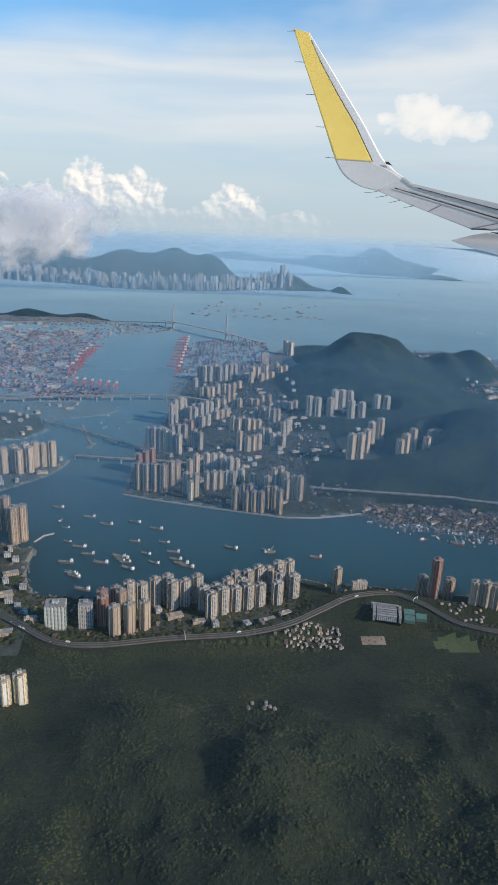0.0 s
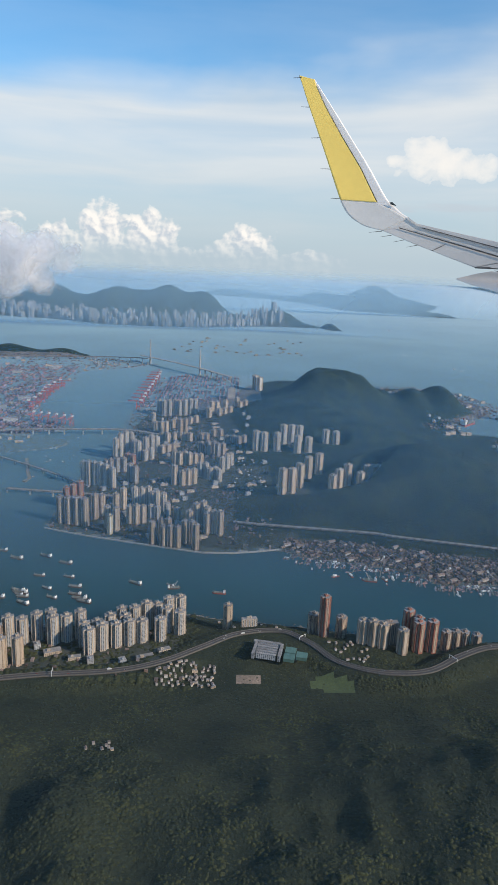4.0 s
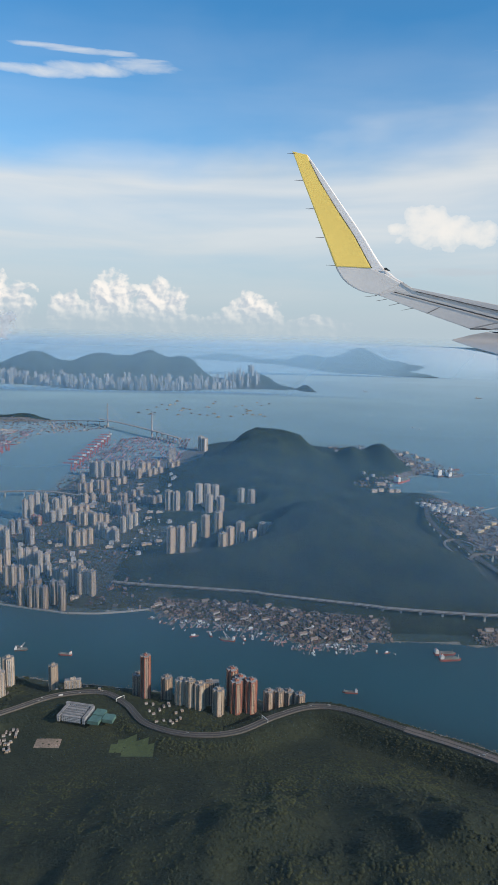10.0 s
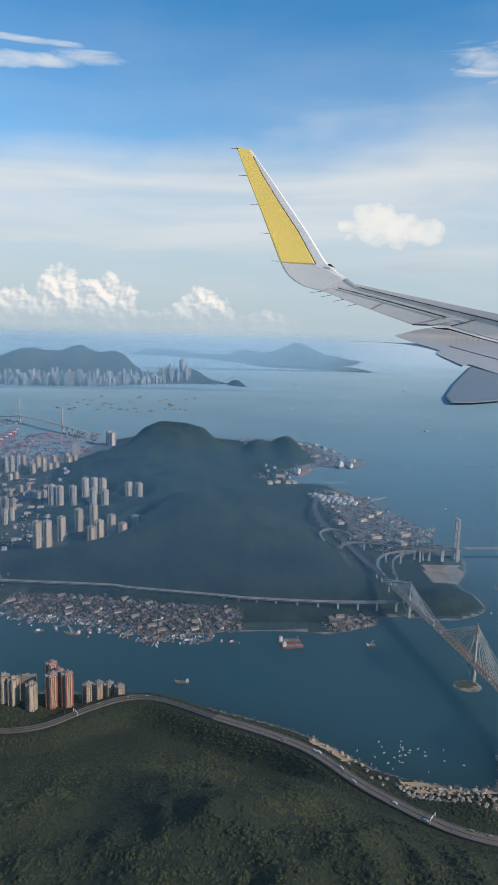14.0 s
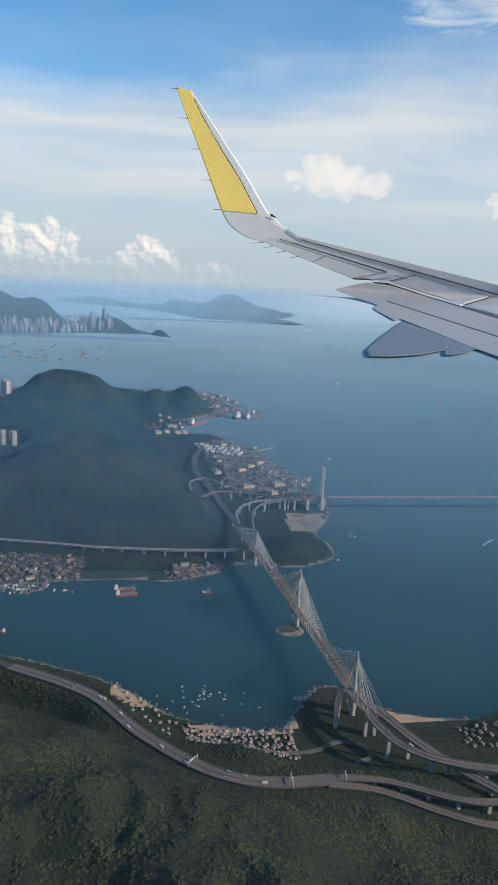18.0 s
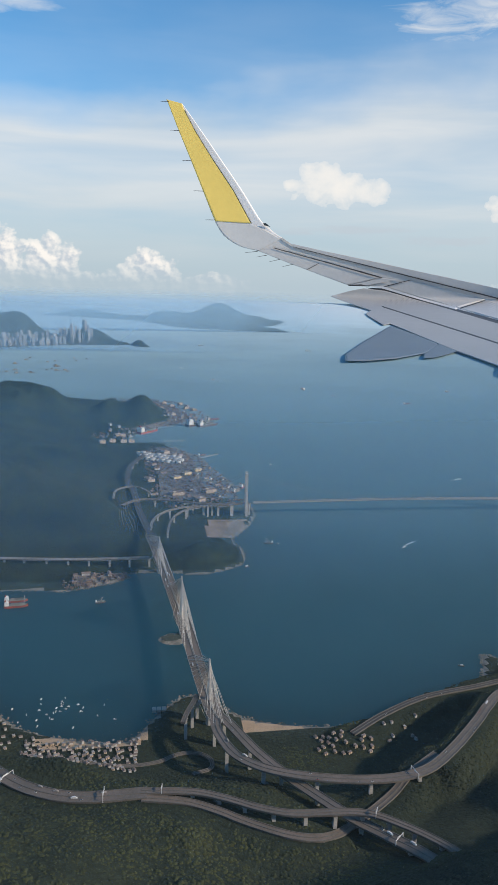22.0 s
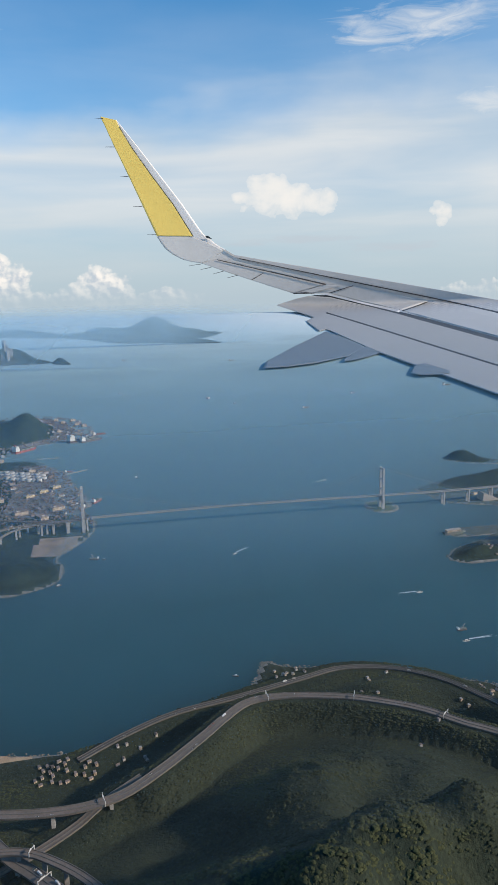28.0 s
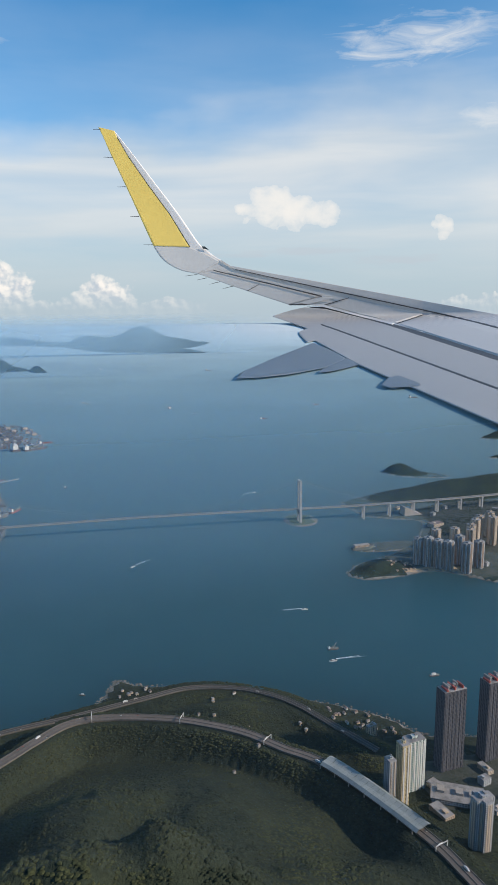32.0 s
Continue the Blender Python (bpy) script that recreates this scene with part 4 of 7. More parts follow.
def stayed_bridge():
    root = tagged(empty("cable_stayed_bridge"), "pale three-towered cable-stayed road bridge over the strait", "bridge")
    line = glide([(206.6, 251, 7), (209.8, 228, 6.9), (215, 183.4, 6.9), (219.3, 138.5, 7.4), (221.3, 129.5, 7.9)])
    for off in (-1.05, 1.05):
        ribbon("deck", line, 1.75, 0.0, M_DECK, 0.3, root, off)
        for edge in (-0.9, 0.9):
            ribbon("parapet", line, 0.1, 0.14, M_KERB, 0.28, root, off + edge)
    for i in range(4, len(line), 5):
        bm = bmesh.new()
        box(bm, -2.0, 2.0, -0.16, 0.16, -0.5, -0.22)
        ob = part("cross_girder", bm, M_PIER, root)
        a, b = line[i - 1], line[min(i + 1, len(line) - 1)]
        ob.matrix_local = pose(*line[i], 0, 0, math.degrees(math.atan2(b.y - a.y, b.x - a.x)) - 90)
    for x, y, top, deck in ((209.5, 230.6, 14.2, 6.9), (215.1, 183.8, 19.2, 6.9), (219.2, 139.4, 18.0, 7.4)):
        bm = bmesh.new()
        tube(bm, (x, y, -0.5), (x, y, deck - 1.5), 0.75, 10, 0.6)
        tube(bm, (x, y, deck - 1.5), (x, y, top), 0.55, 10, 0.22)
        tower = part("tower", bm, M_PIER, root)
        bm = bmesh.new()
        box(bm, x - 2.6, x + 2.6, y - 0.3, y + 0.3, deck - 1.0, deck - 0.4)
        part("crossbeam", bm, M_PIER, root)
        for s in (-1, 1):
            bm = bmesh.new()
            tube(bm, (x, y, top - 0.3), (x + s * 2.5, y, deck - 0.5), 0.07, 5)
            tube(bm, (x + s * 2.5, y, deck - 0.5), (x, y, 0.6), 0.07, 5)
            part("stabilising_cable", bm, M_CABLE, root)
        for plane in (-1.95, -0.16, 0.16, 1.95):
            for way in (-1, 1):
                for k in range(9):
                    reach = 4.0 + 2.1 * k
                    yy = y + way * reach
                    if yy < 129:
                        continue
                    near = min(line, key=lambda q: abs(q.y - yy))
                    bm = bmesh.new()
                    tube(bm, (x, y, top - 0.4 - 0.35 * (8 - k) * 0.6), (near.x + plane, yy, near.z), 0.05, 4)
                    part("stay_cable", bm, M_CABLE, root)
    return root


def suspension_bridge():
    root = tagged(empty("suspension_bridge"), "long slender suspension bridge with tall concrete portal towers", "bridge")
    west, east = Vector((250.4, 291, 0)), Vector((389.6, 286.5, 0))
    along = (east - west).normalized()
    side = Vector((-along.y, along.x, 0))
    deck = glide([(254, 291, 6.5), (320, 289, 7.3), (389.6, 286.5, 6.9), (413, 285, 6.9), (437, 285, 6.9), (467, 285.5, 6.9), (500, 288, 6.8), (545, 293, 6.5)], 2.5)
    ribbon("deck", deck, 2.2, 0.0, M_STEEL, 0.35, root)
    for off in (-1.1, 1.1):
        ribbon("parapet", deck, 0.12, 0.12, M_KERB, 0.3, root, off)
    for i, base in enumerate((west, east)):
        for s in (-1, 1):
            bm = bmesh.new()
            lo, hi = base + side * s * 2.0, base + side * s * 1.7
            prism(bm, [(lo.x - 0.6, lo.y - 0.55), (lo.x + 0.6, lo.y - 0.55), (lo.x + 0.6, lo.y + 0.55), (lo.x - 0.6, lo.y + 0.55)], -0.6, 6.0)
            prism(bm, [(hi.x - 0.5, hi.y - 0.48), (hi.x + 0.5, hi.y - 0.48), (hi.x + 0.5, hi.y + 0.48), (hi.x - 0.5, hi.y + 0.48)], 6.0, 20.6)
            part("tower_leg", bm, M_PIER, root)
        for z in (5.0, 10.2, 15.0, 19.9):
            bm = bmesh.new()
            c = base
            box(bm, c.x - 0.42, c.x + 0.42, c.y - 1.75, c.y + 1.75, z - 0.35, z + 0.35)
            part("portal_beam", bm, M_PIER, root)
    for s in (-1, 1):
        spans = [(west - along * 30 + Vector((0, 3, 6.5)), west + Vector((0, 0, 20.5)), 0.03), (west + Vector((0, 0, 20.5)), east + Vector((0, 0, 20.5)), 0.35), (east + Vector((0, 0, 20.5)), east + along * 42 + Vector((0, 0, 6.9)), 0.04)]
        for a, b, sag in spans:
            pts = []
            for i in range(41):
                k = i / 40
                p = a.lerp(b, k) + side * s * 1.7
                p.z -= 4 * k * (1 - k) * (12.4 if sag > 0.3 else 0.8)
                pts.append(p)
            bm = bmesh.new()
            for p, q in zip(pts, pts[1:]):
                tube(bm, p, q, 0.05, 5)
            part("main_cable", bm, M_STEEL, root)
            if sag > 0.3:
                for i in range(1, 40):
                    bm = bmesh.new()
                    foot = 6.7 + 0.6 * (1 - abs(2 * i / 40 - 1))
                    tube(bm, pts[i], (pts[i].x, pts[i].y, min(foot, pts[i].z - 0.05)), 0.012, 4)
                    part("hanger", bm, M_STEEL, root)
    for k in range(1, 12):
        p = deck[min(len(deck) - 1, 55 + k * 5)]
        if p.x > 410:
            for s in (-1.1, 1.1):
                bm = bmesh.new()
                box(bm, p.x - 0.4, p.x + 0.4, p.y + s - 0.35, p.y + s + 0.35, -0.4, p.z - 0.5)
                part("approach_pier", bm, M_PIER, root)
    for x, y in ((244, 290.2), (237.5, 290.2), (231, 291.6)):
        bm = bmesh.new()
        box(bm, x - 0.45, x + 0.45, y - 0.8, y + 0.8, -0.2, 5.9)
        part("approach_pier", bm, M_PIER, root)


def needle_bridge():
    root = tagged(empty("far_cable_stayed_bridge"), "far cable-stayed bridge with two slim needle towers", "bridge")
    a, b = Vector((-49, 700, 0)), Vector((5, 640, 0))
    out = (b - a).normalized()
    ribbon("deck", [a - out * 16 + Vector((0, 0, 7.3)), a + Vector((0, 0, 7.6)), (a + b) / 2 + Vector((0, 0, 7.9)), b + Vector((0, 0, 7.6)), b + out * 46 + Vector((0, 0, 6))], 3.6, 0, M_KERB, 0.5, root)
    for base in (a, b):
        bm = bmesh.new()
        tube(bm, base + Vector((0, 0, -0.5)), base + Vector((0, 0, 25.5)), 1.1, 10, 0.35)
        part("tower", bm, M_PIER, root)
        for way in (-1, 1):
            for k in range(6):
                bm = bmesh.new()
                tube(bm, base + Vector((0, 0, 24.5 - 1.3 * k)), base + out * way * (46 - 6.5 * k) * (1 if (base is a) == (way > 0) else 0.45) + Vector((0, 0, 7.6)), 0.05, 4)
                part("stay_cable", bm, M_CABLE, root)
    for k in range(5):
        p = b + out * (8 + 9 * k)
        bm = bmesh.new()
        box(bm, p.x - 0.6, p.x + 0.6, p.y - 0.6, p.y + 0.6, 0, 7.2 - 0.2 * k)
        part("approach_pier", bm, M_PIER, root)


stayed_bridge()
suspension_bridge()
needle_bridge()

# ---- towers of flats ----


def cross(w, d, notch):
    a, b, n, m = w / 2, d / 2, w * notch / 2, d * notch / 2
    return [(-n, -b), (n, -b), (n, -m), (a, -m), (a, m), (n, m), (n, b), (-n, b), (-n, m), (-a, m), (-a, -m), (-n, -m)]


PROTOS, SPOTS = {}, []


def tower(kind, x, y, top, base, w=3.0, d=3.0, turn=0.0, style=None, label="", group="", name="apartment_tower", plan="cross"):
    wall, strip = style
    SPOTS.append((x, y, max(w, d)))
    h = round(top - base, 1)
    key = (name, h, w, d, wall.name, plan)
    at = pose(x, y, base, 0, 0, turn)
    if key in PROTOS:
        ob = copy_thing(PROTOS[key], at)
        if label:
            ob["label"] = label
        return ob
    root = tagged(empty(name, at), label or kind, "tower block", group)
    shape = cross(w, d, 0.46) if plan == "cross" else [(-w / 2, -d / 2), (w / 2, -d / 2), (w / 2, d / 2), (-w / 2, d / 2)]
    part("wall", prism(bmesh.new(), shape, -1.5, h), wall, root)
    if plan == "cross":
        arm = w * 0.23
        for sx, sy in ((1, 0), (-1, 0), (0, 1), (0, -1)):
            bm = bmesh.new()
            cx, cy = sx * (w / 2), sy * (d / 2)
            if sx:
                box(bm, cx - 0.06, cx + 0.06, -arm * 0.55, arm * 0.55, 0.4, h - 0.3)
            else:
                box(bm, -arm * 0.55, arm * 0.55, cy - 0.06, cy + 0.06, 0.4, h - 0.3)
            part("bay_window_column", bm, strip, root)
        for sx in (-1, 1):
            for sy in (-1, 1):
                bm = bmesh.new()
                c, r = w * 0.23, w * 0.09
                box(bm, min(sx * c, sx * (c + r)), max(sx * c, sx * (c + r)), min(sy * c, sy * (c + r)), max(sy * c, sy * (c + r)), -1.0, h - 0.25)
                part("corner_bay", bm, strip, root)
    else:
        for i in range(max(2, int(w / 0.9))):
            bm = bmesh.new()
            cx = -w / 2 + (i + 0.5) * w / max(2, int(w / 0.9))
            box(bm, cx - 0.14, cx + 0.14, -d / 2 - 0.07, d / 2 + 0.07, 0.3, h - 0.2)
            part("pilaster", bm, strip, root)
    bm = bmesh.new()
    prism(bm, [(px * 0.97, py * 0.97) for px, py in shape], h, h + 0.12)
    part("roof_slab", bm, M_ROOF, root)
    bm = bmesh.new()
    box(bm, -w * 0.16, w * 0.16, -d * 0.16, d * 0.16, h + 0.12, h + 0.62)
    part("lift_house", bm, wall, root)
    bm = bmesh.new()
    box(bm, w * 0.02, w * 0.14, -d * 0.1, d * 0.1, h + 0.62, h + 0.9)
    part("water_tank", bm, M_ROOF, root)
    PROTOS[key] = root
    return root


CREAM, PALE, BROWN, RED, GREY = (F_CREAM, M_BAY), (F_PALE, F_GREY), (F_BROWN, F_CREAM), (F_RED, F_BROWN), (F_GREY, F_PALE)
DARK, YELLOW, OFFICE = (F_DARK, F_DARK), (F_YELLOW, M_WHITE), (F_OFFICE, M_WHITE)


def estate(land, spots, top, w, style, label, group, spread=0.6, turn=20, plan="cross", d=None, sway=6):
    rng = random.Random(len(spots) * 7 + int(top * 10))
    for x, y in spots:
        base = max(land.at(x, y), 0.5)
        wide = 1.2 if land is MAINLAND and plan == "cross" else 1.12 if land is TSING else 1.25 if land is MAWAN else 1.0
        tower("", x, y, round((top + rng.uniform(-spread, spread)) * 2) / 2, round(base * 2) / 2, w * wide, (d or w) * wide, turn + rng.uniform(-sway, sway), style, label, group, plan=plan)

def blocks(spots, w, style, label, turn=20, sway=5, plan="cross", d=None):
    """Tower blocks of the island town, each with its own roof height."""
    rng = random.Random(len(spots) * 5 + int(w * 10))
    w *= 1.18
    for x, y, top in spots:
        base = max(TSING.at(x, y), 0.5)
        tower("", x, y, max(round(top * 2) / 2, base + 4), round(base * 2) / 2, w, d or w, turn + rng.uniform(-sway, sway), style, label, "island towers", plan=plan)


blocks([(-30.8, 261.9, 12), (-27.2, 260.8, 12), (-23.6, 259.9, 12.3), (-20.1, 258.9, 12.6), (-17.7, 266.6, 11.5), (-15.4, 269.6, 10.6)], 2.7, (F_BROWN, F_PALE), "grey-brown tower block with pale bays on the sea front")
blocks([(-32.4, 278.9, 10), (-29.6, 280, 11.2), (-27, 281.4, 12)], 2.4, (F_RED, F_BROWN), "reddish-brown tower block on the island shore")
blocks([(-10.9, 257.6, 9.8), (-6.9, 255.2, 10.3), (-10.3, 274.5, 9.5), (-7.6, 277.4, 11.2), (-2.5, 262, 9), (0.2, 261.7, 9.3), (2.8, 262.6, 9)], 2.3, CREAM, "cream tower block near the sea wall")
blocks([(-8.8, 251.8, 8.6)], 1.9, YELLOW, "yellowish tower block near the sea wall")
blocks([(-3.2, 280.6, 10.5), (-0.3, 281.6, 10), (2.4, 283.2, 10), (4.6, 279.4, 9), (7, 274.9, 10.8), (9.8, 275.6, 9.8), (11.9, 270.2, 7.3), (5.5, 267.2, 7.3), (8.2, 266.2, 7.4)], 2.3, PALE, "pale grey tower block in the sea-front town")
blocks([(8.8, 244, 9.5), (11.9, 248.4, 9.2), (14.6, 247.8, 9.4), (13.2, 242.6, 8.3), (16, 242, 9.1), (18.8, 241.4, 9.2), (21.2, 245, 10), (24, 244.6, 10.2), (25.8, 240.2, 10.7)], 2.2, (F_BROWN, F_CREAM), "brown and cream tower block near the sea wall")
blocks([(22.2, 256.8, 9.3), (24.8, 259.4, 12), (27.6, 260.4, 12.4), (29.4, 256.6, 11.4), (29.6, 252.5, 10.7), (32.2, 252.6, 11.4), (34.6, 251.2, 12.2), (16.4, 265.8, 6.8)], 2.4, CREAM, "cream tower block beside the shore road")
blocks([(-31.7, 309.8, 12.5), (-28.9, 308.6, 12.8), (-26, 307.9, 12.8), (-23.2, 306.7, 13), (-20.2, 305.4, 12.6), (-16.9, 303.7, 11.4)], 2.5, GREY, "grey-shaded tower block in a row")
blocks([(-21.9, 326.6, 8.8), (-18.8, 327.2, 9.3), (-15.6, 327.6, 9.3), (-10, 311.8, 11.3), (-7.2, 309.6, 10.8)], 2.5, (F_BROWN, F_GREY), "dull brown tower block behind the grey row")
blocks([(-13, 340.9, 7.4), (-16, 342.7, 7.4)], 2.4, (F_RED, F_CREAM), "pink-red tower block in the town")
blocks([(-24.2, 354, 12.4), (-22.4, 358, 13.8), (-19.8, 360.4, 15), (-18.4, 371, 11.3), (-16.4, 363, 9.2), (-14.3, 356.7, 10.4), (-11.4, 349, 12.5), (-8.6, 358, 12.6), (-6, 362, 13.2), (-3.4, 364.6, 11.3), (-7.4, 346.8, 8.5), (-4.6, 349.6, 8.8)], 2.6, PALE, "pale tower block by the channel")
blocks([(-3.4, 391, 6.8), (0.2, 389, 7.6), (3.8, 391.9, 7.1), (0, 363, 6.9), (2.8, 365.6, 6.9), (5.6, 367.6, 6.3), (9.6, 392.6, 6.8), (13.2, 390.5, 7.6)], 2.6, CREAM, "cream tower block in the town")
blocks([(-9.8, 417.8, 7), (-6.6, 416.9, 7.4), (-3.6, 417.8, 7.7), (-0.1, 426.1, 6.8), (4.2, 426.6, 7.3), (10.4, 438.6, 6.2), (14, 439.4, 6.8)], 2.7, CREAM, "cream tower block towards the container terminal")
blocks([(6.4, 404.2, 12.4), (9.4, 406, 12.4)], 2.5, BROWN, "tall brown tower block towards the container terminal")
blocks([(19.6, 393.7, 7.1), (23.3, 389.2, 8.2), (27, 398.2, 6.4), (31.2, 398.8, 6.2), (21.4, 362.1, 9.8), (25.4, 357.4, 12.1), (28.4, 359, 11.6), (30.6, 353.4, 12), (33.4, 357, 10.8)], 2.5, (F_BROWN, F_PALE), "brown tower block in the middle of the town")
blocks([(8.8, 339.1, 10.8), (11.6, 338.2, 10.4), (14, 340.8, 10.4), (16.6, 338, 10.3), (19.4, 339, 10.1), (22.2, 340.4, 9.6), (11.6, 306.7, 12.8), (15.4, 306, 10.4), (18.2, 307, 11.2), (20.8, 309, 11)], 2.4, CREAM, "cream and brown tower block in the middle of the town")
blocks([(23.2, 318, 11.7), (25.9, 317.4, 11.7), (28, 314.6, 10.2), (30.6, 316, 10), (32.6, 312.4, 10.2), (33.6, 325.3, 12.5), (36, 331, 12.5), (37.8, 336.4, 11.4)], 2.4, PALE, "pale tower block above the town playing fields")
blocks([(35.2, 381.3, 8.2), (39, 379.2, 9), (42, 376.4, 9.8), (45, 378.4, 9.2)], 2.6, (F_BROWN, F_GREY), "shaded brown tower block below the mountain")
blocks([(-15.2, 446.2, 6.6), (-13.2, 465.7, 11.7), (-9.6, 463.4, 11.5), (-6.1, 463.9, 12), (-2.5, 466.5, 11.9), (1, 464.1, 11.7), (4.6, 464.6, 12.4), (8.2, 466.5, 12.5), (11.4, 469.1, 11.8)], 2.8, PALE, "pale tower block beside the container terminal")
blocks([(23.4, 459.4, 13.2), (26.8, 461, 12.6), (22, 450.6, 10.5), (32.6, 466.4, 13.1), (29, 451, 9.8), (32.4, 454, 8.8), (36.2, 456.4, 8.9), (40.4, 471.1, 13.8), (42.8, 465.8, 8.8), (46.4, 468.2, 8.6)], 3.0, CREAM, "cream tower block below the mountain's shoulder")
blocks(PLATFORM, 3.1, CREAM, "tall cream tower block on a hillside platform", 24)
blocks(TERRACE, 3.3, PALE, "tall pale tower block on a terrace below the mountain", 24)
blocks([(35.9, 533.7, 9.5)], 5.0, GREY, "broad grey block by the far shore", 10, 0, "slab", 3.4)
blocks([(56, 577, 12.8), (59.6, 571, 12.6)], 4.4, (F_PALE, M_WHITE), "tall white-cream tower by the far shore", 20, 0)
estate(MAINLAND, [(-24.1, 156.7), (-20.3, 158.2), (-16.5, 160.1)], 9.5, 2.5, CREAM, "cream tower block with pale bays by the shore", "shore towers")
estate(MAINLAND, [(-21.9, 169.4), (-18.4, 170.5), (-14.9, 172.6), (-11.4, 174.4), (-9.8, 170.3), (-6.4, 172), (-2.9, 173.8), (-0.8, 169.1), (1.3, 165.2), (2.5, 170.5), (4.6, 167.1), (5.8, 172.3), (8.2, 168.5), (8.2, 178), (9.9, 173.2),
                  (11.6, 169.3), (11.9, 178.1), (15, 170.6), (15, 180), (18, 181.2), (21.2, 183.1), (24.5, 185.1), (21.2, 177), (20, 171), (25.2, 175.4)], 9.5, 2.7, PALE, "pale grey cross-plan tower block in a dense row", "shore towers")
estate(MAINLAND, [(-28.5, 164.6), (-27.8, 161.2)], 9.6, 2.6, RED, "brick-red tower block beside an office block", "shore towers")
estate(MAINLAND, [(-25.3, 167.3), (-23.4, 164.6)], 10, 2.4, BROWN, "brown tower block beside a red one", "shore towers")
estate(MAINLAND, [(38.9, 181)], 9.4, 2.2, CREAM, "short cream tower above the trees", "shore towers")
estate(MAINLAND, [(45.2, 178.5)], 6.4, 4.6, PALE, "low pale slab of flats above the trees", "shore towers", 0, 10, "slab", 1.4)
estate(MAINLAND, [(66.6, 174.5)], 16.7, 2.4, RED, "tall slim brick-red tower by the water", "shore towers", 0)
estate(MAINLAND, [(72.2, 177.6), (64.0, 177.9)], 8.6, 2.6, BROWN, "low brown block of flats beside a tall red tower", "shore towers", 0.3)
estate(MAINLAND, [(76.9, 170), (79.6, 168.9), (82.2, 168.1), (87.4, 166.2)], 12, 2.5, CREAM, "cream and brown tower block by the road", "shore towers")
estate(MAINLAND, [(84.6, 171.8)], 10.4, 5.5, BROWN, "broad brown slab of flats by the road", "shore towers", 0, 10, "slab", 2.0)
estate(MAINLAND, [(90.9, 174.6), (93.2, 172.1), (92.2, 168), (96.2, 168.7)], 12.4, 2.6, (F_RED, F_CREAM), "red and cream tower block by the road", "shore towers")
estate(MAINLAND, [(101.2, 171.2), (104, 171.6), (106.8, 172.2), (109.8, 170.9)], 8.2, 2.3, BROWN, "short brown tower block at the road bend", "shore towers", 0.4)
estate(MAINLAND, [(-71.8, 220.6), (-66.3, 211.2), (-64.2, 213.8), (-74, 214)], 13, 3.0, BROWN, "brown harbour-side tower block", "harbour towers")
estate(MAINLAND, [(-41.6, 121), (-38.8, 123)], 14, 2.3, YELLOW, "yellowish tower block on the wooded slope", "slope towers", 0.3)
estate(MAINLAND, [(-89.5, 276), (-86, 279), (-83, 276), (-82.2, 283.2), (-78.4, 284.9), (-75.2, 285.9), (-71.4, 286.3), (-79, 278)], 11.5, 2.8, CREAM, "cream tower block behind a sea wall", "channel towers")
# darker grey and brown walls carry the shade of this group
estate(MAWAN, [(419.3, 223.5), (422.2, 220.7), (425.3, 218.4), (428.4, 216.2), (434.7, 219.7), (433.5, 211.6), (440.3, 214.9)], 11.5, 3.0, (F_GREY, F_BROWN), "tower block of an island estate with its shade put in as grey", "bridge-island towers", 0.4)
estate(MAWAN, [(462.3, 244), (455.1, 239.9), (446.4, 231.6), (451, 236), (459, 236.3), (443, 226), (436, 226), (429, 228)], 12.5, 3.0, CREAM, "warm cream tower block of an island estate", "bridge-island towers", 0.6)
estate(MAINLAND, [(371.6, 110.4), (382.6, 111.6)], 19.5, 5.6, DARK, "very tall tower darkened for shade, with a stepped red-lit roof", "dark towers", 0, 10, "slab", 3.0, 2)
estate(MAINLAND, [(356.4, 101.1)], 14.8, 1.9, YELLOW, "slim yellow tower beside a white block", "hotel towers", 0, 10, "slab", 2.2, 1)
estate(MAINLAND, [(353.4, 100.4)], 12.4, 1.6, GREY, "grey slim tower behind a yellow one", "hotel towers", 0, 10, "slab", 2.0, 1)
estate(MAINLAND, [(360.8, 105.5)], 12.6, 4.2, (F_OFFICE, M_WHITE), "white block with banded windows", "hotel towers", 0, 10, "slab", 2.6, 1)
estate(MAINLAND, [(359.4, 124.2)], 3.4, 2.6, CREAM, "short cream block of flats beside terraced houses", "hotel towers", 0, 20, "slab", 1.0, 2)
estate(MAINLAND, [(364.2, 85.2)], 14, 3.2, GREY, "pale grey ribbed tower block by the road", "hotel towers", 0, 14)
estate(MAINLAND, [(-40.2, 160)], 8.5, 5.4, OFFICE, "pale green office block with a flat roof", "office blocks", 0, 6, "slab", 4.4, 1)
estate(MAINLAND, [(-32.3, 160.6)], 8.6, 3.8, GREY, "grey office block with a flat roof", "office blocks", 0, 6, "slab", 3.4, 1)

# ---- aircraft wing ----
WING_EYE, WING_AHEAD = Vector((145.0, -2.6, 105.0)), Vector((0.152, 0.958, -0.235)).normalized()
WING_LEAN = radians(2.5)


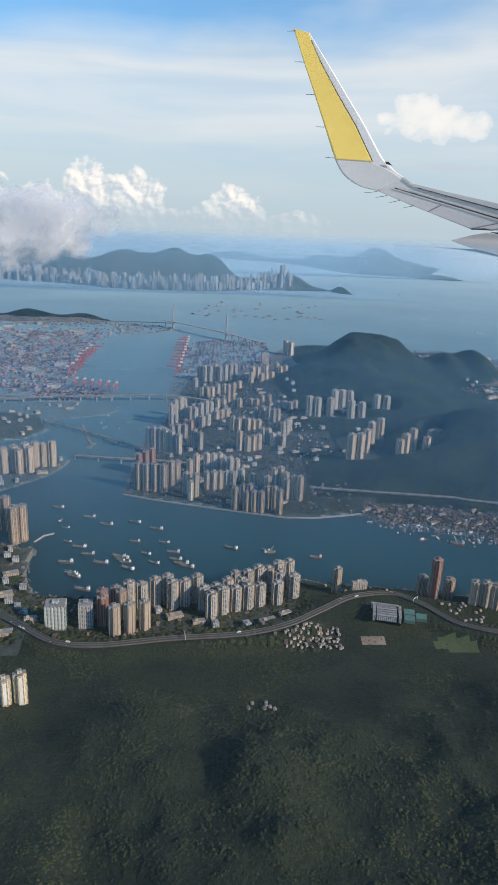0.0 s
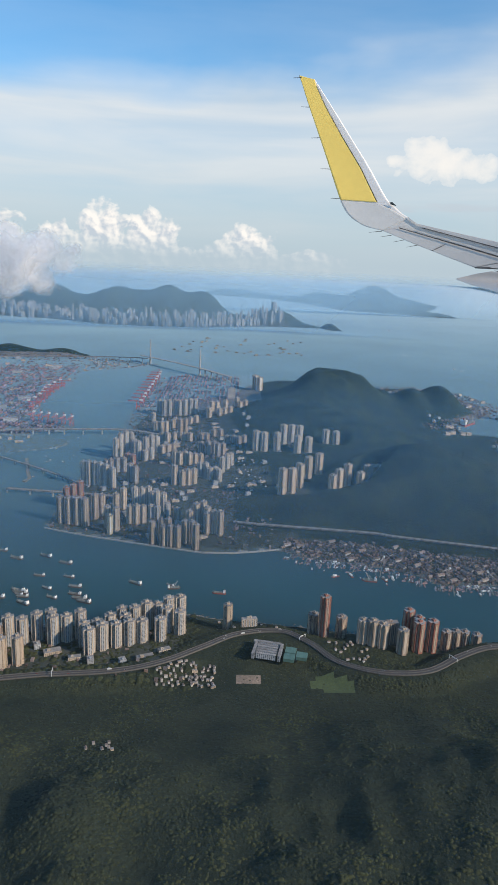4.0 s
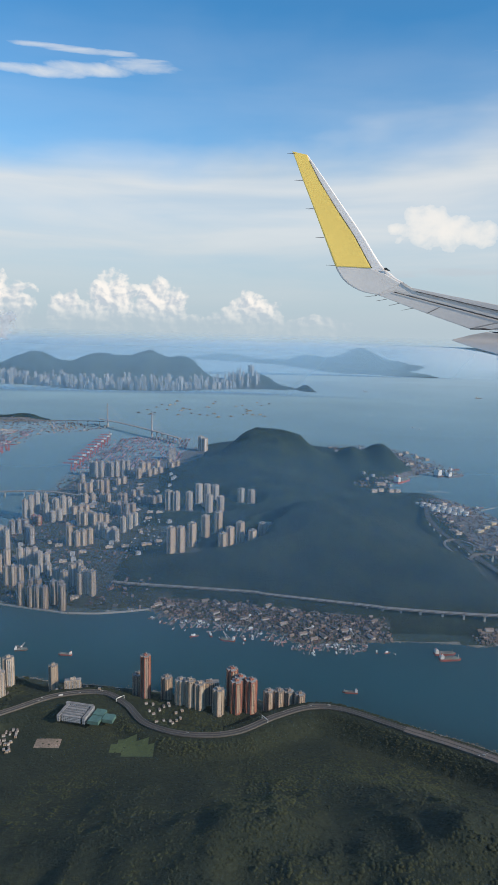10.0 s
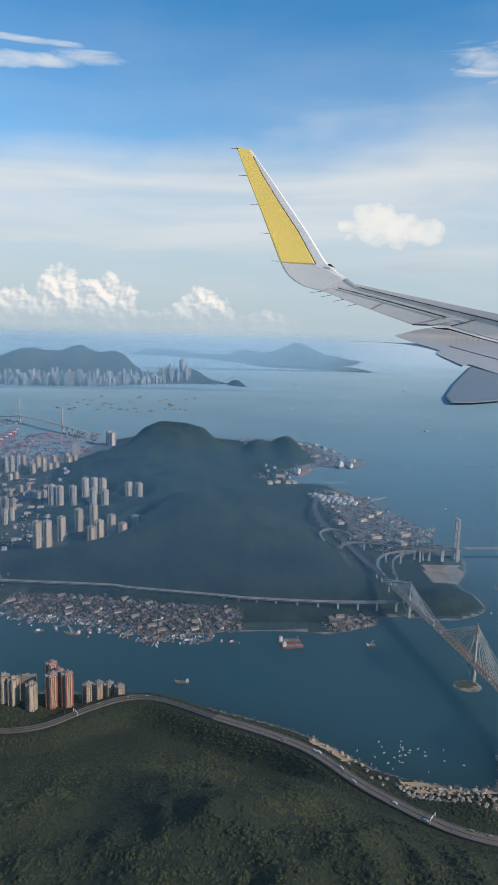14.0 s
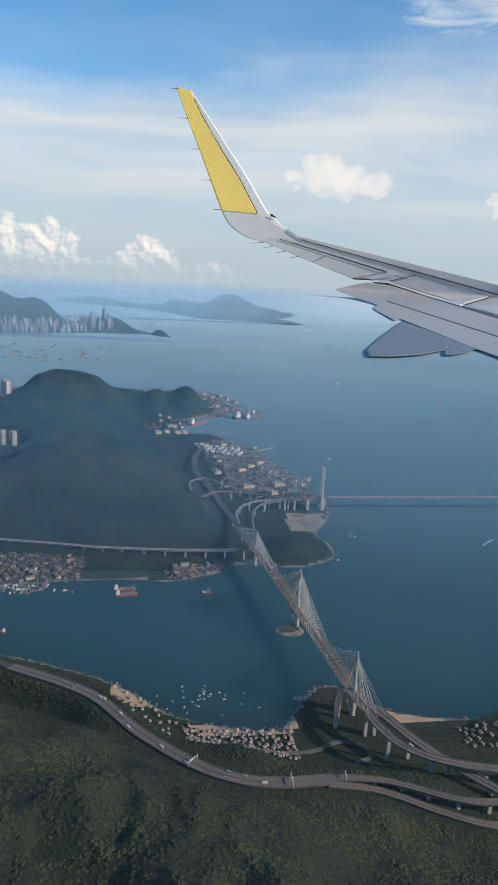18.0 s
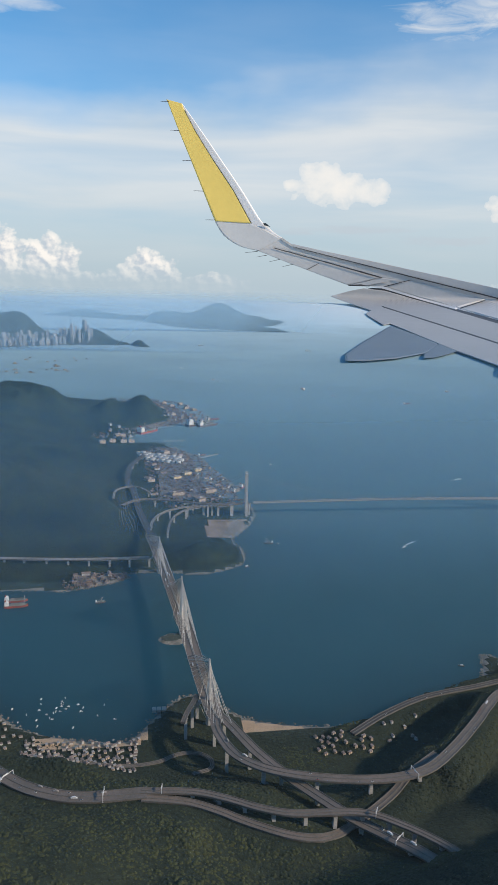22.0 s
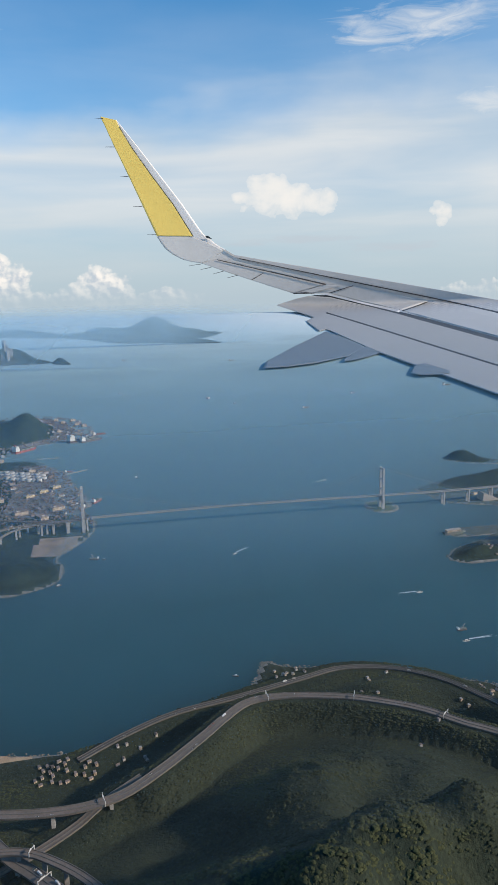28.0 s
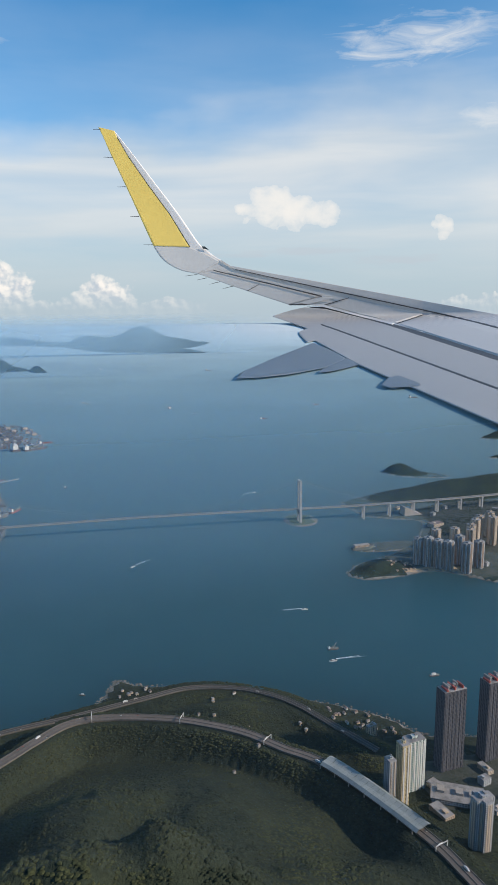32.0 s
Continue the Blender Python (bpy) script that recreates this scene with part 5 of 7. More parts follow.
def wing_point(x, y, layer=1.0):
    """A place on the wing from its bearing in thousandths; the inner parts dip towards the sea and so lie closer."""
    right = WING_AHEAD.cross(Vector((0, 0, 1))).normalized()
    up = right.cross(WING_AHEAD)
    r = right * math.cos(WING_LEAN) + up * math.sin(WING_LEAN)
    q = up * math.cos(WING_LEAN) - right * math.sin(WING_LEAN)
    ray = WING_AHEAD + r * ((x - 441) / 1208.4) - q * ((y - 784) / 1208.4)
    near = ray.length / (4640 + 190 * max(-0.1, min(1.0, (x - 322) / 560)))
    dip = max(0.0, -ray.z) / (0.985 * WING_EYE.z)
    reach = layer / (near ** 6 + dip ** 6) ** (1 / 6)
    return WING_EYE + ray * reach + r * 42 * max(0.0, 1 - reach * ray.length / 4600)


def loft(name, stations, mat, layer, label="", crown=0.0, back=0.001, fine=14, n=18):
    """A closed panel through stations of rear and front edge, with a skin thickness and, if crowned, a bulging face."""
    bm = bmesh.new()
    rows = []
    if stations[-1][0] == 1120:
        p, q = stations[-2:]
        stations = stations + [tuple(v + (v - u) * 210 / (1120 - p[0]) for u, v in zip(p, q))]
    steps = [(p, q, i / fine) for p, q in zip(stations, stations[1:]) for i in range(fine)] + [(stations[-1], stations[-1], 0)]
    smooth = {p: i for i, p in enumerate(stations)} if "winglet" in name else {}
    for p, q, k in steps:
        a, b, c, d = (u + (v - u) * k for u, v in zip(p, q))
        if smooth and k:
            o, z = stations[max(0, smooth[p] - 1)], stations[min(len(stations) - 1, smooth[q] + 1)]
            a, b, c, d = (0.5 * (2 * f + (g - e) * k + (2 * e - 5 * f + 4 * g - h) * k * k + (3 * f - e - 3 * g + h) * k ** 3) for e, f, g, h in zip(o, p, q, z))
        face = [bm.verts.new(wing_point(a + (c - a) * j / n, b + (d - b) * j / n, layer - crown * math.sin(math.pi * j / n))) for j in range(n + 1)]
        rear = [bm.verts.new(wing_point(a + (c - a) * j / n, b + (d - b) * j / n, layer + back * (0.3 + math.sin(math.pi * j / n)))) for j in range(n, -1, -1)]
        rows.append(face + rear)
    m = 2 * n + 2
    for r0, r1 in zip(rows, rows[1:]):
        for i in range(m):
            bm.faces.new((r0[i], r0[(i + 1) % m], r1[(i + 1) % m], r1[i])).smooth = i < n
    bm.faces.new(rows[0])
    bm.faces.new(rows[-1][::-1])
    bmesh.ops.recalc_face_normals(bm, faces=bm.faces)
    return part(name, bm, mat, wing, label)


wing = tagged(empty("aircraft_wing"), "grey airliner wing with lowered flaps and a tall yellow winglet", "aircraft wing")
loft("wing_panel", [(477, 430, 521, 407), (506, 441, 538, 419), (560, 464, 602, 434), (636, 494, 668, 449), (694, 498, 738, 466), (829, 540, 829, 487), (883, 556, 883, 500), (1120, 628, 1120, 556)], M_WING, 1.0)
loft("winglet", [(321, 157, 349, 165), (327, 172, 358, 178), (341, 211, 384, 217), (362, 266, 416, 266), (382, 320, 451, 320), (402, 374, 483, 374), (418, 402, 500, 391), (445, 421, 510, 400), (477, 430, 521, 407)], M_WINGLET, 1.0, "white winglet skin")
loft("winglet_colour_panel", [(321, 157, 349, 165), (327, 172, 353, 177), (341, 211, 371, 214), (362, 266, 402, 267), (382, 320, 436, 321), (403, 376, 467, 381)], M_YELLOW, 0.9992, "yellow winglet panel")
loft("winglet_root", [(403, 378, 468, 383), (418, 402, 492, 393), (445, 421, 507, 402), (477, 430, 519, 410)], M_WING, 0.9992)
loft("leading_edge", [(523, 411, 521, 407), (545, 425, 536, 418), (602, 441, 602, 434), (738, 477, 738, 466), (883, 516, 883, 500), (1120, 581, 1120, 556)], M_FLAP, 0.998, "grey leading-edge slat")
loft("aileron", [(478, 430, 506, 425), (530, 452, 560, 440), (590, 476, 630, 461), (636, 494, 697, 481)], M_FLAP, 0.998, "grey aileron")
loft("aileron", [(639, 494, 697, 482), (672, 495, 720, 486)], M_FLAP, 0.9975, "short inner aileron tab")
loft("spoiler_panel", [(699, 497, 747, 487), (760, 517, 800, 502), (832, 537, 879, 524)], M_FLAP, 0.998)
loft("spoiler_panel", [(836, 539, 883, 526), (960, 577, 990, 556), (1120, 625, 1120, 592)], M_FLAP, 0.998)
loft("cove_edge", [(672, 496, 690, 496), (697, 501, 702, 498), (760, 521, 762, 518), (829, 541, 831, 538)], M_WINGLET, 0.9955, "white cove edge above the flap")
loft("flap_slot", [(668, 499, 700, 501), (760, 527, 764, 520), (829, 547, 831, 540), (883, 564, 883, 555), (1120, 642, 1120, 627)], M_SEAM, 0.997, "dark slot above the flap")
loft("flap", [(606, 514, 608, 512), (640, 527, 640, 504), (670, 538, 664, 500), (697, 549, 702, 505), (829, 594, 829, 544), (883, 612, 883, 561), (1120, 692, 1120, 634)], M_FLAP_DIMMED, 0.9955, "lowered outer flap")
loft("flap_tab", [(669, 546, 676, 541), (676, 552, 697, 534), (703, 568, 712, 538), (714, 565, 724, 542), (829, 614, 829, 577), (883, 634, 883, 595), (1120, 720, 1120, 674)], M_FLAP_DIMMED, 0.993, "trailing flap tab")
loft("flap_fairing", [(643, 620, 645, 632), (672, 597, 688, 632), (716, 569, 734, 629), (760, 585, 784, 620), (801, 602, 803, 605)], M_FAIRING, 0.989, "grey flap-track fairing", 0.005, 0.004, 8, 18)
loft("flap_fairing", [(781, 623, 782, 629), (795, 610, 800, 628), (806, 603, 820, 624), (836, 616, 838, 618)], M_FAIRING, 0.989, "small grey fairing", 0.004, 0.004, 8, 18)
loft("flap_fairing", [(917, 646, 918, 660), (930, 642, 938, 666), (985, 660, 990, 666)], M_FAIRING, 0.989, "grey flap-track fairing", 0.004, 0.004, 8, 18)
for a, b, c, d in ((311, 161, 326, 161), (326, 212, 342, 213), (347, 267, 362, 267), (366, 321, 382, 322), (386, 373, 402, 374), (455, 433, 477, 431), (475, 441, 494, 438), (497, 450, 516, 446), (520, 459, 540, 455)):
    bm = bmesh.new()
    tube(bm, wing_point(a, b, 0.997), wing_point(c, d, 0.997), 1.0, 6, 2.2)
    part("static_wick", bm, M_SEAM, wing)
for rows in ([(506, 424.6, 506, 426), (600, 452, 600, 454), (697, 480.6, 697, 483)], [(545, 424.8, 545, 426), (700, 467, 700, 468.6), (883, 516, 883, 518), (1120, 581, 1120, 584)],
             [(834, 538, 879, 524.4), (835, 539.4, 880, 525.6)], [(697, 498, 745, 486.4), (698, 499, 747, 487.4)], [(563, 465, 585, 454), (564, 465.6, 586, 454.6)], [(697, 532, 697, 534), (829, 575.6, 829, 578), (883, 593.6, 883, 596), (1120, 672, 1120, 675)], [(636, 493.4, 660, 493), (637, 495.2, 676, 497)], [(353, 177, 353.6, 177), (371, 214, 371.7, 214), (402, 267, 402.8, 267), (436, 321, 436.8, 321), (467, 381, 467.8, 381)]):
    loft("panel_seam", rows, M_SEAM, 0.9989 if rows[0][0] == 353 else 0.9965 if rows[0][1] < 530 or rows[0][0] > 800 else 0.9922, "", 0.0, 0.0005, 14, 3)
loft("position_lamp", [(488, 381, 490, 385), (493, 381, 501, 388)], M_LENS, 0.997, "dark lamp lens at the winglet root")

# ---- clouds and haze veils ----


def low_cloud(x, y, z, w, d, h, density, label, seed):
    """A bank of thin curved veils, one behind another, that thin out unevenly towards its edges."""
    m, tree, where, axes, amount = vapour("cloud_vapour", (0.93, 0.93, 0.94), 0.45)
    far = None
    for axis, half in (("X", w), ("Y", d), ("Z", h)):
        q = math_node(tree, "DIVIDE", axes[axis], half)
        q = math_node(tree, "MULTIPLY", q, q)
        far = q if far is None else math_node(tree, "ADD", far, q)
    puff = noise_node(tree, where, 1.7 / h, 4, 0.5, 0.0)
    body = math_node(tree, "ADD", math_node(tree, "SUBTRACT", 0.75, far), math_node(tree, "MULTIPLY", math_node(tree, "SUBTRACT", puff, 0.5), 2.0))
    tree.links.new(math_node(tree, "MULTIPLY", ramp_node(tree, body, [(0.0, 0.0), (0.25, 0.4), (0.7, 1.0)]), density), amount)
    verts, faces = [], []
    layers, nx, nz = 5, 14, 8
    for k in range(layers):
        b = len(verts)
        v = -0.5 + 1.0 * k / (layers - 1)
        for i in range(nx + 1):
            for j in range(nz + 1):
                p, q = 2.4 * i / nx - 1.2, 2.4 * j / nz - 1.2
                verts.append((p * w, v * d + d * 0.25 * math.sin(p * 3 + k + seed) * math.cos(q * 2.5 + k), q * h))
        faces += [(b + i * (nz + 1) + j, b + (i + 1) * (nz + 1) + j, b + (i + 1) * (nz + 1) + j + 1, b + i * (nz + 1) + j + 1) for i in range(nx) for j in range(nz)]
    ob = new("cloud", mesh_of("cloud", verts, faces, m, smooth=True))
    ob.location = (x, y, z)
    return tagged(ob, label, "cloud", "low clouds", "stuff")


low_cloud(-136, 490, 100, 70, 22, 33, 1.0, "low soft grey cumulus drifting over the harbour", 21)


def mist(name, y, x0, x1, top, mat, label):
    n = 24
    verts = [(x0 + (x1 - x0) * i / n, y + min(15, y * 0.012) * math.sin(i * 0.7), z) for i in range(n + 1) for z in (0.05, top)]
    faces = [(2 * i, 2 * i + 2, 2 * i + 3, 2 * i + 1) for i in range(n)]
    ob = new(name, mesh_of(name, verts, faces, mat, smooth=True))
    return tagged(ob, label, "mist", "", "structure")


# added upright veils: distance haze is put into their blue colour and opacity
mist("backdrop_city_mist", 1045, -1500, 380, 90, veil_material("city_haze_tint", 0.56, 5, 62, 90, -1500, 380, (0.42, 0.66, 0.86)), "veil with painted blue haze before the far city")
mist("backdrop_far_mist", 1525, -1800, 720, 92, veil_material("far_sea_haze_tint", 0.90, 6, 62, 92, -1800, 720, (0.58, 0.80, 0.94)), "veil with painted blue haze before the farthest island")
mist("backdrop_channel_mist", 205, -420, 450, 92, veil_material("channel_haze_tint", 0.30, 26, 66, 93, -420, 450, (0.21, 0.47, 0.74)), "veil with painted blue haze over the channel")
# added close veil, its pale tint brightens the darkest ground
mist("backdrop_near_mist", 60, -420, 560, 98, veil_material("near_haze_tint", 0.044, 36, 80, 98, -420, 560, (0.44, 0.52, 0.56)), "faint added veil below the aircraft that lifts dark tones")
# added sheet just above the water that carries the painted distance haze
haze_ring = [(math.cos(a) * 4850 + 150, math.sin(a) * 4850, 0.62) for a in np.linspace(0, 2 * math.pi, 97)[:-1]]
tagged(new("backdrop_sea_haze", mesh_of("backdrop_sea_haze", haze_ring, [range(96)], haze_sheet_material())), "flat sheet with painted haze over the open sea", "haze", "", "structure")

# ---- woods ----


def forest(name, land, x0, x1, y0, y1, count, size, label, seed, urban=(), low=0.75, mat=None, rounded_crowns=True):
    """Many small tree crowns on the slopes, clear of roads, towers and the shore."""
    rng = np.random.default_rng(seed)
    x, y = rng.uniform(x0, x1, count), rng.uniform(y0, y1, count)
    keep = inland(land.poly, x, y) > 0.9
    keep &= value_noise(x / 9, y / 9, seed) + 0.35 * value_noise(x / 3, y / 3, seed + 1) > 0.14
    x, y = x[keep], y[keep]
    z = land.height(x, y)
    keep = z > low
    for a, b, c, d in urban:
        keep &= ~((x > a) & (x < b) & (y > c) & (y < d) & (rng.random(len(x)) < 0.93))
    if land in (MAINLAND, TSING):
        for chunk in np.array_split(np.arange(len(x)), 24):
            near = np.hypot(x[chunk, None] - land.bench[None, :, 0], y[chunk, None] - land.bench[None, :, 1]).min(axis=1)
            keep[chunk] &= near > 2.2
    spots = np.array(SPOTS)
    for chunk in np.array_split(np.arange(len(x)), 24):
        gap = (np.hypot(x[chunk, None] - spots[None, :, 0], y[chunk, None] - spots[None, :, 1]) - spots[None, :, 2] * 0.6).min(axis=1)
        keep[chunk] &= gap > 0.4
    x, y, z = x[keep], y[keep], z[keep]
    n = len(x)
    s = size * rng.uniform(0.6, 1.35, n) * (0.75 + 0.5 * value_noise(x / 14, y / 14, seed + 3))
    ring = np.arange(5) * math.tau / 5
    shape = np.concatenate([[(0, 0, 1.0)], np.stack([0.62 * np.cos(ring), 0.62 * np.sin(ring), np.full(5, 0.72)], 1), np.stack([np.cos(ring + 0.5), np.sin(ring + 0.5), np.full(5, 0.1)], 1)])
    v = shape[None] * (1 + rng.uniform(-0.28, 0.28, (n, 11, 3)))
    turn = rng.uniform(0, 6.28, n)
    c, q = np.cos(turn)[:, None], np.sin(turn)[:, None]
    vx, vy = v[:, :, 0] * c - v[:, :, 1] * q, v[:, :, 0] * q + v[:, :, 1] * c
    v = np.stack([x[:, None] + vx * s[:, None] * 0.62, y[:, None] + vy * s[:, None] * 0.62, z[:, None] - 0.1 + v[:, :, 2] * s[:, None] * 0.27], axis=-1).reshape(-1, 3)
    tri = [(0, 1 + i, 1 + (i + 1) % 5) for i in range(5)] + [(1 + i, 6 + i, 1 + (i + 1) % 5) for i in range(5)] + [(1 + (i + 1) % 5, 6 + i, 6 + (i + 1) % 5) for i in range(5)]
    f = (np.array(tri)[None] + 11 * np.arange(n)[:, None, None]).reshape(-1, 3)
    return tagged(new(name, big_mesh(name, v, f, mat or M_LEAF, rounded_crowns)), label, "trees", "", "stuff")


forest("hillside_woods", MAINLAND, -75, 235, 50, 186, 110000, 0.58, "dense dark green subtropical woods on the hillside", 7, [(-46, 26, 158, 186), (-75, -46, 145, 215), (60, 73, 149, 156.6), (41.5, 49, 153, 156.6), (20, 37, 150, 160)])
forest("headland_slope_woods", MAINLAND, 235, 395, 50, 160, 84000, 0.50, "dense dark green woods above the coast road", 15, [(362, 386, 97, 113)], rounded_crowns=False)
forest("island_woods", TSING, 30, 210, 222, 350, 34000, 0.74, "dark green woods on the island slope", 8, [(58, 148, 215, 236), (58, 100, 230, 250), (40, 108, 288, 345), (0, 40, 240, 345)], mat=M_LEAF_ISLAND)
forest("ridge_woods", MAINLAND, 235, 395, 22, 50, 30000, 0.50, "dense dark green woods on the near ridge", 13, rounded_crowns=False)
forest("town_trees", TSING, -38, 60, 240, 480, 2600, 1.1, "street and park trees between the tower blocks", 9, [], 0.3)
forest("headland_woods", MAWAN, 388, 545, 195, 340, 20000, 0.72, "dark green woods on the bridge island", 10, [(412, 470, 205, 250)], 0.6, mat=M_LEAF_ISLAND)
forest("shore_trees", MAINLAND, -75, 30, 150, 190, 2600, 1.3, "trees round the shore towers", 12, [], 0.3)

# ---- low buildings ----


def low_block(name, w, d, h, wall, roof, label, category, group, gable=False):
    root = tagged(empty(name, pose(0, -900, -60)), label, category, group)
    part("wall", box(bmesh.new(), -w / 2, w / 2, -d / 2, d / 2, -0.6, h), wall, root)
    bm = bmesh.new()
    if gable:
        v = [bm.verts.new(p) for p in ((-w * 0.54, -d * 0.56, h), (w * 0.54, -d * 0.56, h), (w * 0.54, d * 0.56, h), (-w * 0.54, d * 0.56, h), (-w * 0.54, 0, h + d * 0.3), (w * 0.54, 0, h + d * 0.3))]
        for f in ((0, 1, 5, 4), (2, 3, 4, 5), (0, 4, 3), (1, 2, 5), (3, 2, 1, 0)):
            bm.faces.new([v[i] for i in f])
    else:
        box(bm, -w * 0.48, w * 0.48, -d * 0.48, d * 0.48, h, h + 0.05)
    part("roof", bm, roof, root)
    if not gable and w > 1.1:
        part("stair_house", box(bmesh.new(), -w * 0.3, -w * 0.08, -d * 0.2, d * 0.15, h + 0.05, h + 0.05 + min(0.35, h * 0.4)), wall, root)
    return root


def strew(land, protos, count, x0, x1, y0, y1, seed, turn=20, gap=0.4, top=9.0, sway=8, raised=0.0):
    rng = random.Random(seed)
    placed, tries = 0, 0
    while placed < count and tries < count * 14:
        tries += 1
        x, y = rng.uniform(x0, x1), rng.uniform(y0, y1)
        proto, r = rng.choice(protos)
        if any(math.hypot(x - a, y - b) < (c + r) * 0.55 + gap for a, b, c in SPOTS):
            continue
        if land is not None:
            if inland(land.poly, np.array([x]), np.array([y]))[0] < r * 0.5 + 0.2:
                continue
            z = land.at(x, y)
            if z > top:
                continue
            if land is MAINLAND and np.hypot(x - BENCH[:, 0], y - BENCH[:, 1]).min() < r * 0.5 + 1.7:
                continue
        else:
            z = raised
        copy_thing(proto, pose(x, y, z, 0, 0, turn + rng.uniform(-sway, sway) + rng.choice((0, 90))))
        SPOTS.append((x, y, r))
        placed += 1


def drop(*protos):
    """Take the patterns themselves out of the place once their copies stand."""
    for root in protos:
        for o in (*root.children_recursive, root):
            bpy.data.objects.remove(o)


school_a = low_block("school_block", 3.4, 1.5, 1.0, F_PALE, M_ROOF, "pale flat-roofed town block between the towers", "building", "town blocks")
town_b = low_block("town_block", 2.2, 1.8, 1.5, F_GREY, M_ROOF, "grey flat-roofed town block with roof plant", "building", "town blocks")
town_c = low_block("town_block", 4.6, 2.4, 0.9, F_CREAM, M_ROOF, "broad low cream podium building", "building", "town blocks")
shed_a = low_block("warehouse", 6.5, 4.0, 1.6, F_PALE, M_ROOFTILE, "broad pale port warehouse", "warehouse", "port sheds")
shed_b = low_block("warehouse", 9.0, 5.0, 2.4, F_GREY, M_ROOF, "large grey port warehouse with a flat roof", "warehouse", "port sheds")
shed_c = low_block("factory_shed", 3.0, 1.4, 0.7, M_HOUSE, M_ROOFTILE, "low gabled shipyard shed", "shed", "yard sheds", True)
shed_d = low_block("factory_shed", 1.6, 1.1, 0.5, F_BROWN, M_ROOFTILE, "small rusty gabled shed", "shed", "yard sheds", True)
house_a = low_block("village_house", 0.6, 0.55, 0.6, M_HOUSE, M_ROOFTILE, "small white village house among trees", "house", "village houses")
house_b = low_block("village_house", 0.85, 0.55, 0.45, M_HOUSE, M_ROOFTILE, "white house with a pitched roof", "house", "village houses", True)
house_c = low_block("village_house", 0.7, 0.6, 0.5, F_CREAM, M_ROOF, "small cream flat-roofed village house", "house", "village houses")
villa = low_block("terraced_house", 0.9, 0.6, 0.5, F_CREAM, M_ROOFTILE, "cream terraced house of several storeys", "house", "terraces")

yellow_shed = low_block("warehouse", 5.2, 2.6, 1.5, F_YELLOW, M_ROOF, "yellow flat-roofed shipyard hall", "warehouse", "yard sheds")
white_block = low_block("factory_block", 3.6, 2.6, 2.0, F_PALE, M_ROOF, "white flat-roofed factory block by the far yard", "building", "yard sheds")
for x, y, turn in ((227.7, 360.9, 38), (221.5, 353, 38), (234, 368, 38)):
    copy_thing(yellow_shed, pose(x, y, 0.5, 0, 0, turn))
    SPOTS.append((x, y, 5.0))
for x, y, turn in ((178.2, 429, 20), (184, 436, 20), (228, 576, 25), (236, 586, 25), (222, 590, 15), (191, 437, 20), (196, 440, 20), (240, 566, 20), (246, 556, 15)):
    copy_thing(white_block, pose(x, y, max(TSING.at(x, y), 0.5), 0, 0, turn))
    SPOTS.append((x, y, 5.0))
TOWN, YARD, HOUSES = [(school_a, 3.4), (town_b, 2.2), (town_c, 4.6)], [(shed_c, 3.0), (shed_d, 1.6), (shed_d, 1.6)], [(house_a, 0.8), (house_b, 1.0), (house_c, 0.7)]
strew(TSING, TOWN, 44, -34, 35, 244, 400, 1)
strew(TSING, TOWN, 16, 36, 104, 288, 390, 2, top=8, gap=0.4)
strew(TSING, TOWN, 20, -28, 50, 400, 490, 3)
strew(TSING, HOUSES, 30, 40, 56, 296, 345, 4, gap=0.15, top=11)
strew(TSING, [(shed_d, 1.6), (shed_d, 1.6), (shed_c, 3.0)], 90, 58, 146, 216, 250, 5, 30, -0.2, 1.7)
strew(TSING, YARD + [(shed_a, 6.5)], 46, 204, 256, 300, 412, 6, 30, 0.3, 3.5)
strew(TSING, YARD + [(shed_a, 6.5), (town_b, 2.2)], 48, 170, 256, 445, 610, 7, 20, 0.3, 4)
strew(TSING, YARD, 12, 178, 202, 221, 230, 8, 10, 0.1, 2)
strew(KOWLOON, [(shed_a, 6.5), (shed_b, 9.0), (town_b, 2.2), (town_c, 4.6)], 90, -260, -100, 430, 700, 9, 15, 0.5)
strew(KOWLOON, TOWN, 26, -150, -70, 320, 395, 10)
strew(KOWLOON, [(town_b, 2.2), (shed_c, 3.0)], 26, -110, -48, 650, 712, 11)
strew(MAINLAND, TOWN, 18, -100, -62, 240, 300, 12)
strew(MAINLAND, TOWN, 18, -66, -46, 152, 205, 13, top=6)
strew(MAINLAND, TOWN, 12, -26, 22, 160, 180, 14, top=6)
strew(MAINLAND, HOUSES, 60, 21, 36, 151, 159, 15, gap=-0.15)
strew(MAINLAND, HOUSES, 30, 160, 184, 128, 156, 16, gap=0.1, top=6)
strew(MAINLAND, HOUSES, 110, 178, 203, 122, 136.5, 17, gap=-0.08, top=7)
strew(MAINLAND, [(villa, 1.3)], 12, 180, 202, 124, 136, 31, gap=0.0, top=7)
strew(MAINLAND, HOUSES, 8, 258, 272, 126, 136, 18, gap=0.1, top=8)
strew(MAINLAND, [(villa, 1.3)], 24, 243, 256, 124.5, 132, 19, gap=0.0, top=8)
strew(MAINLAND, HOUSES, 9, 302, 310, 150, 160, 20, gap=0.1)
strew(MAINLAND, HOUSES, 10, 320, 345, 112, 146, 21)
strew(MAINLAND, [(house_b, 1.0), (villa, 1.3)], 20, 352, 366, 124, 137, 22, gap=0.05)
strew(MAINLAND, TOWN, 8, 362, 380, 92, 108, 23)
strew(MAINLAND, HOUSES, 7, 10, 16, 119, 125, 24)
strew(MAINLAND, HOUSES, 6, 26, 46, 84, 100, 25)
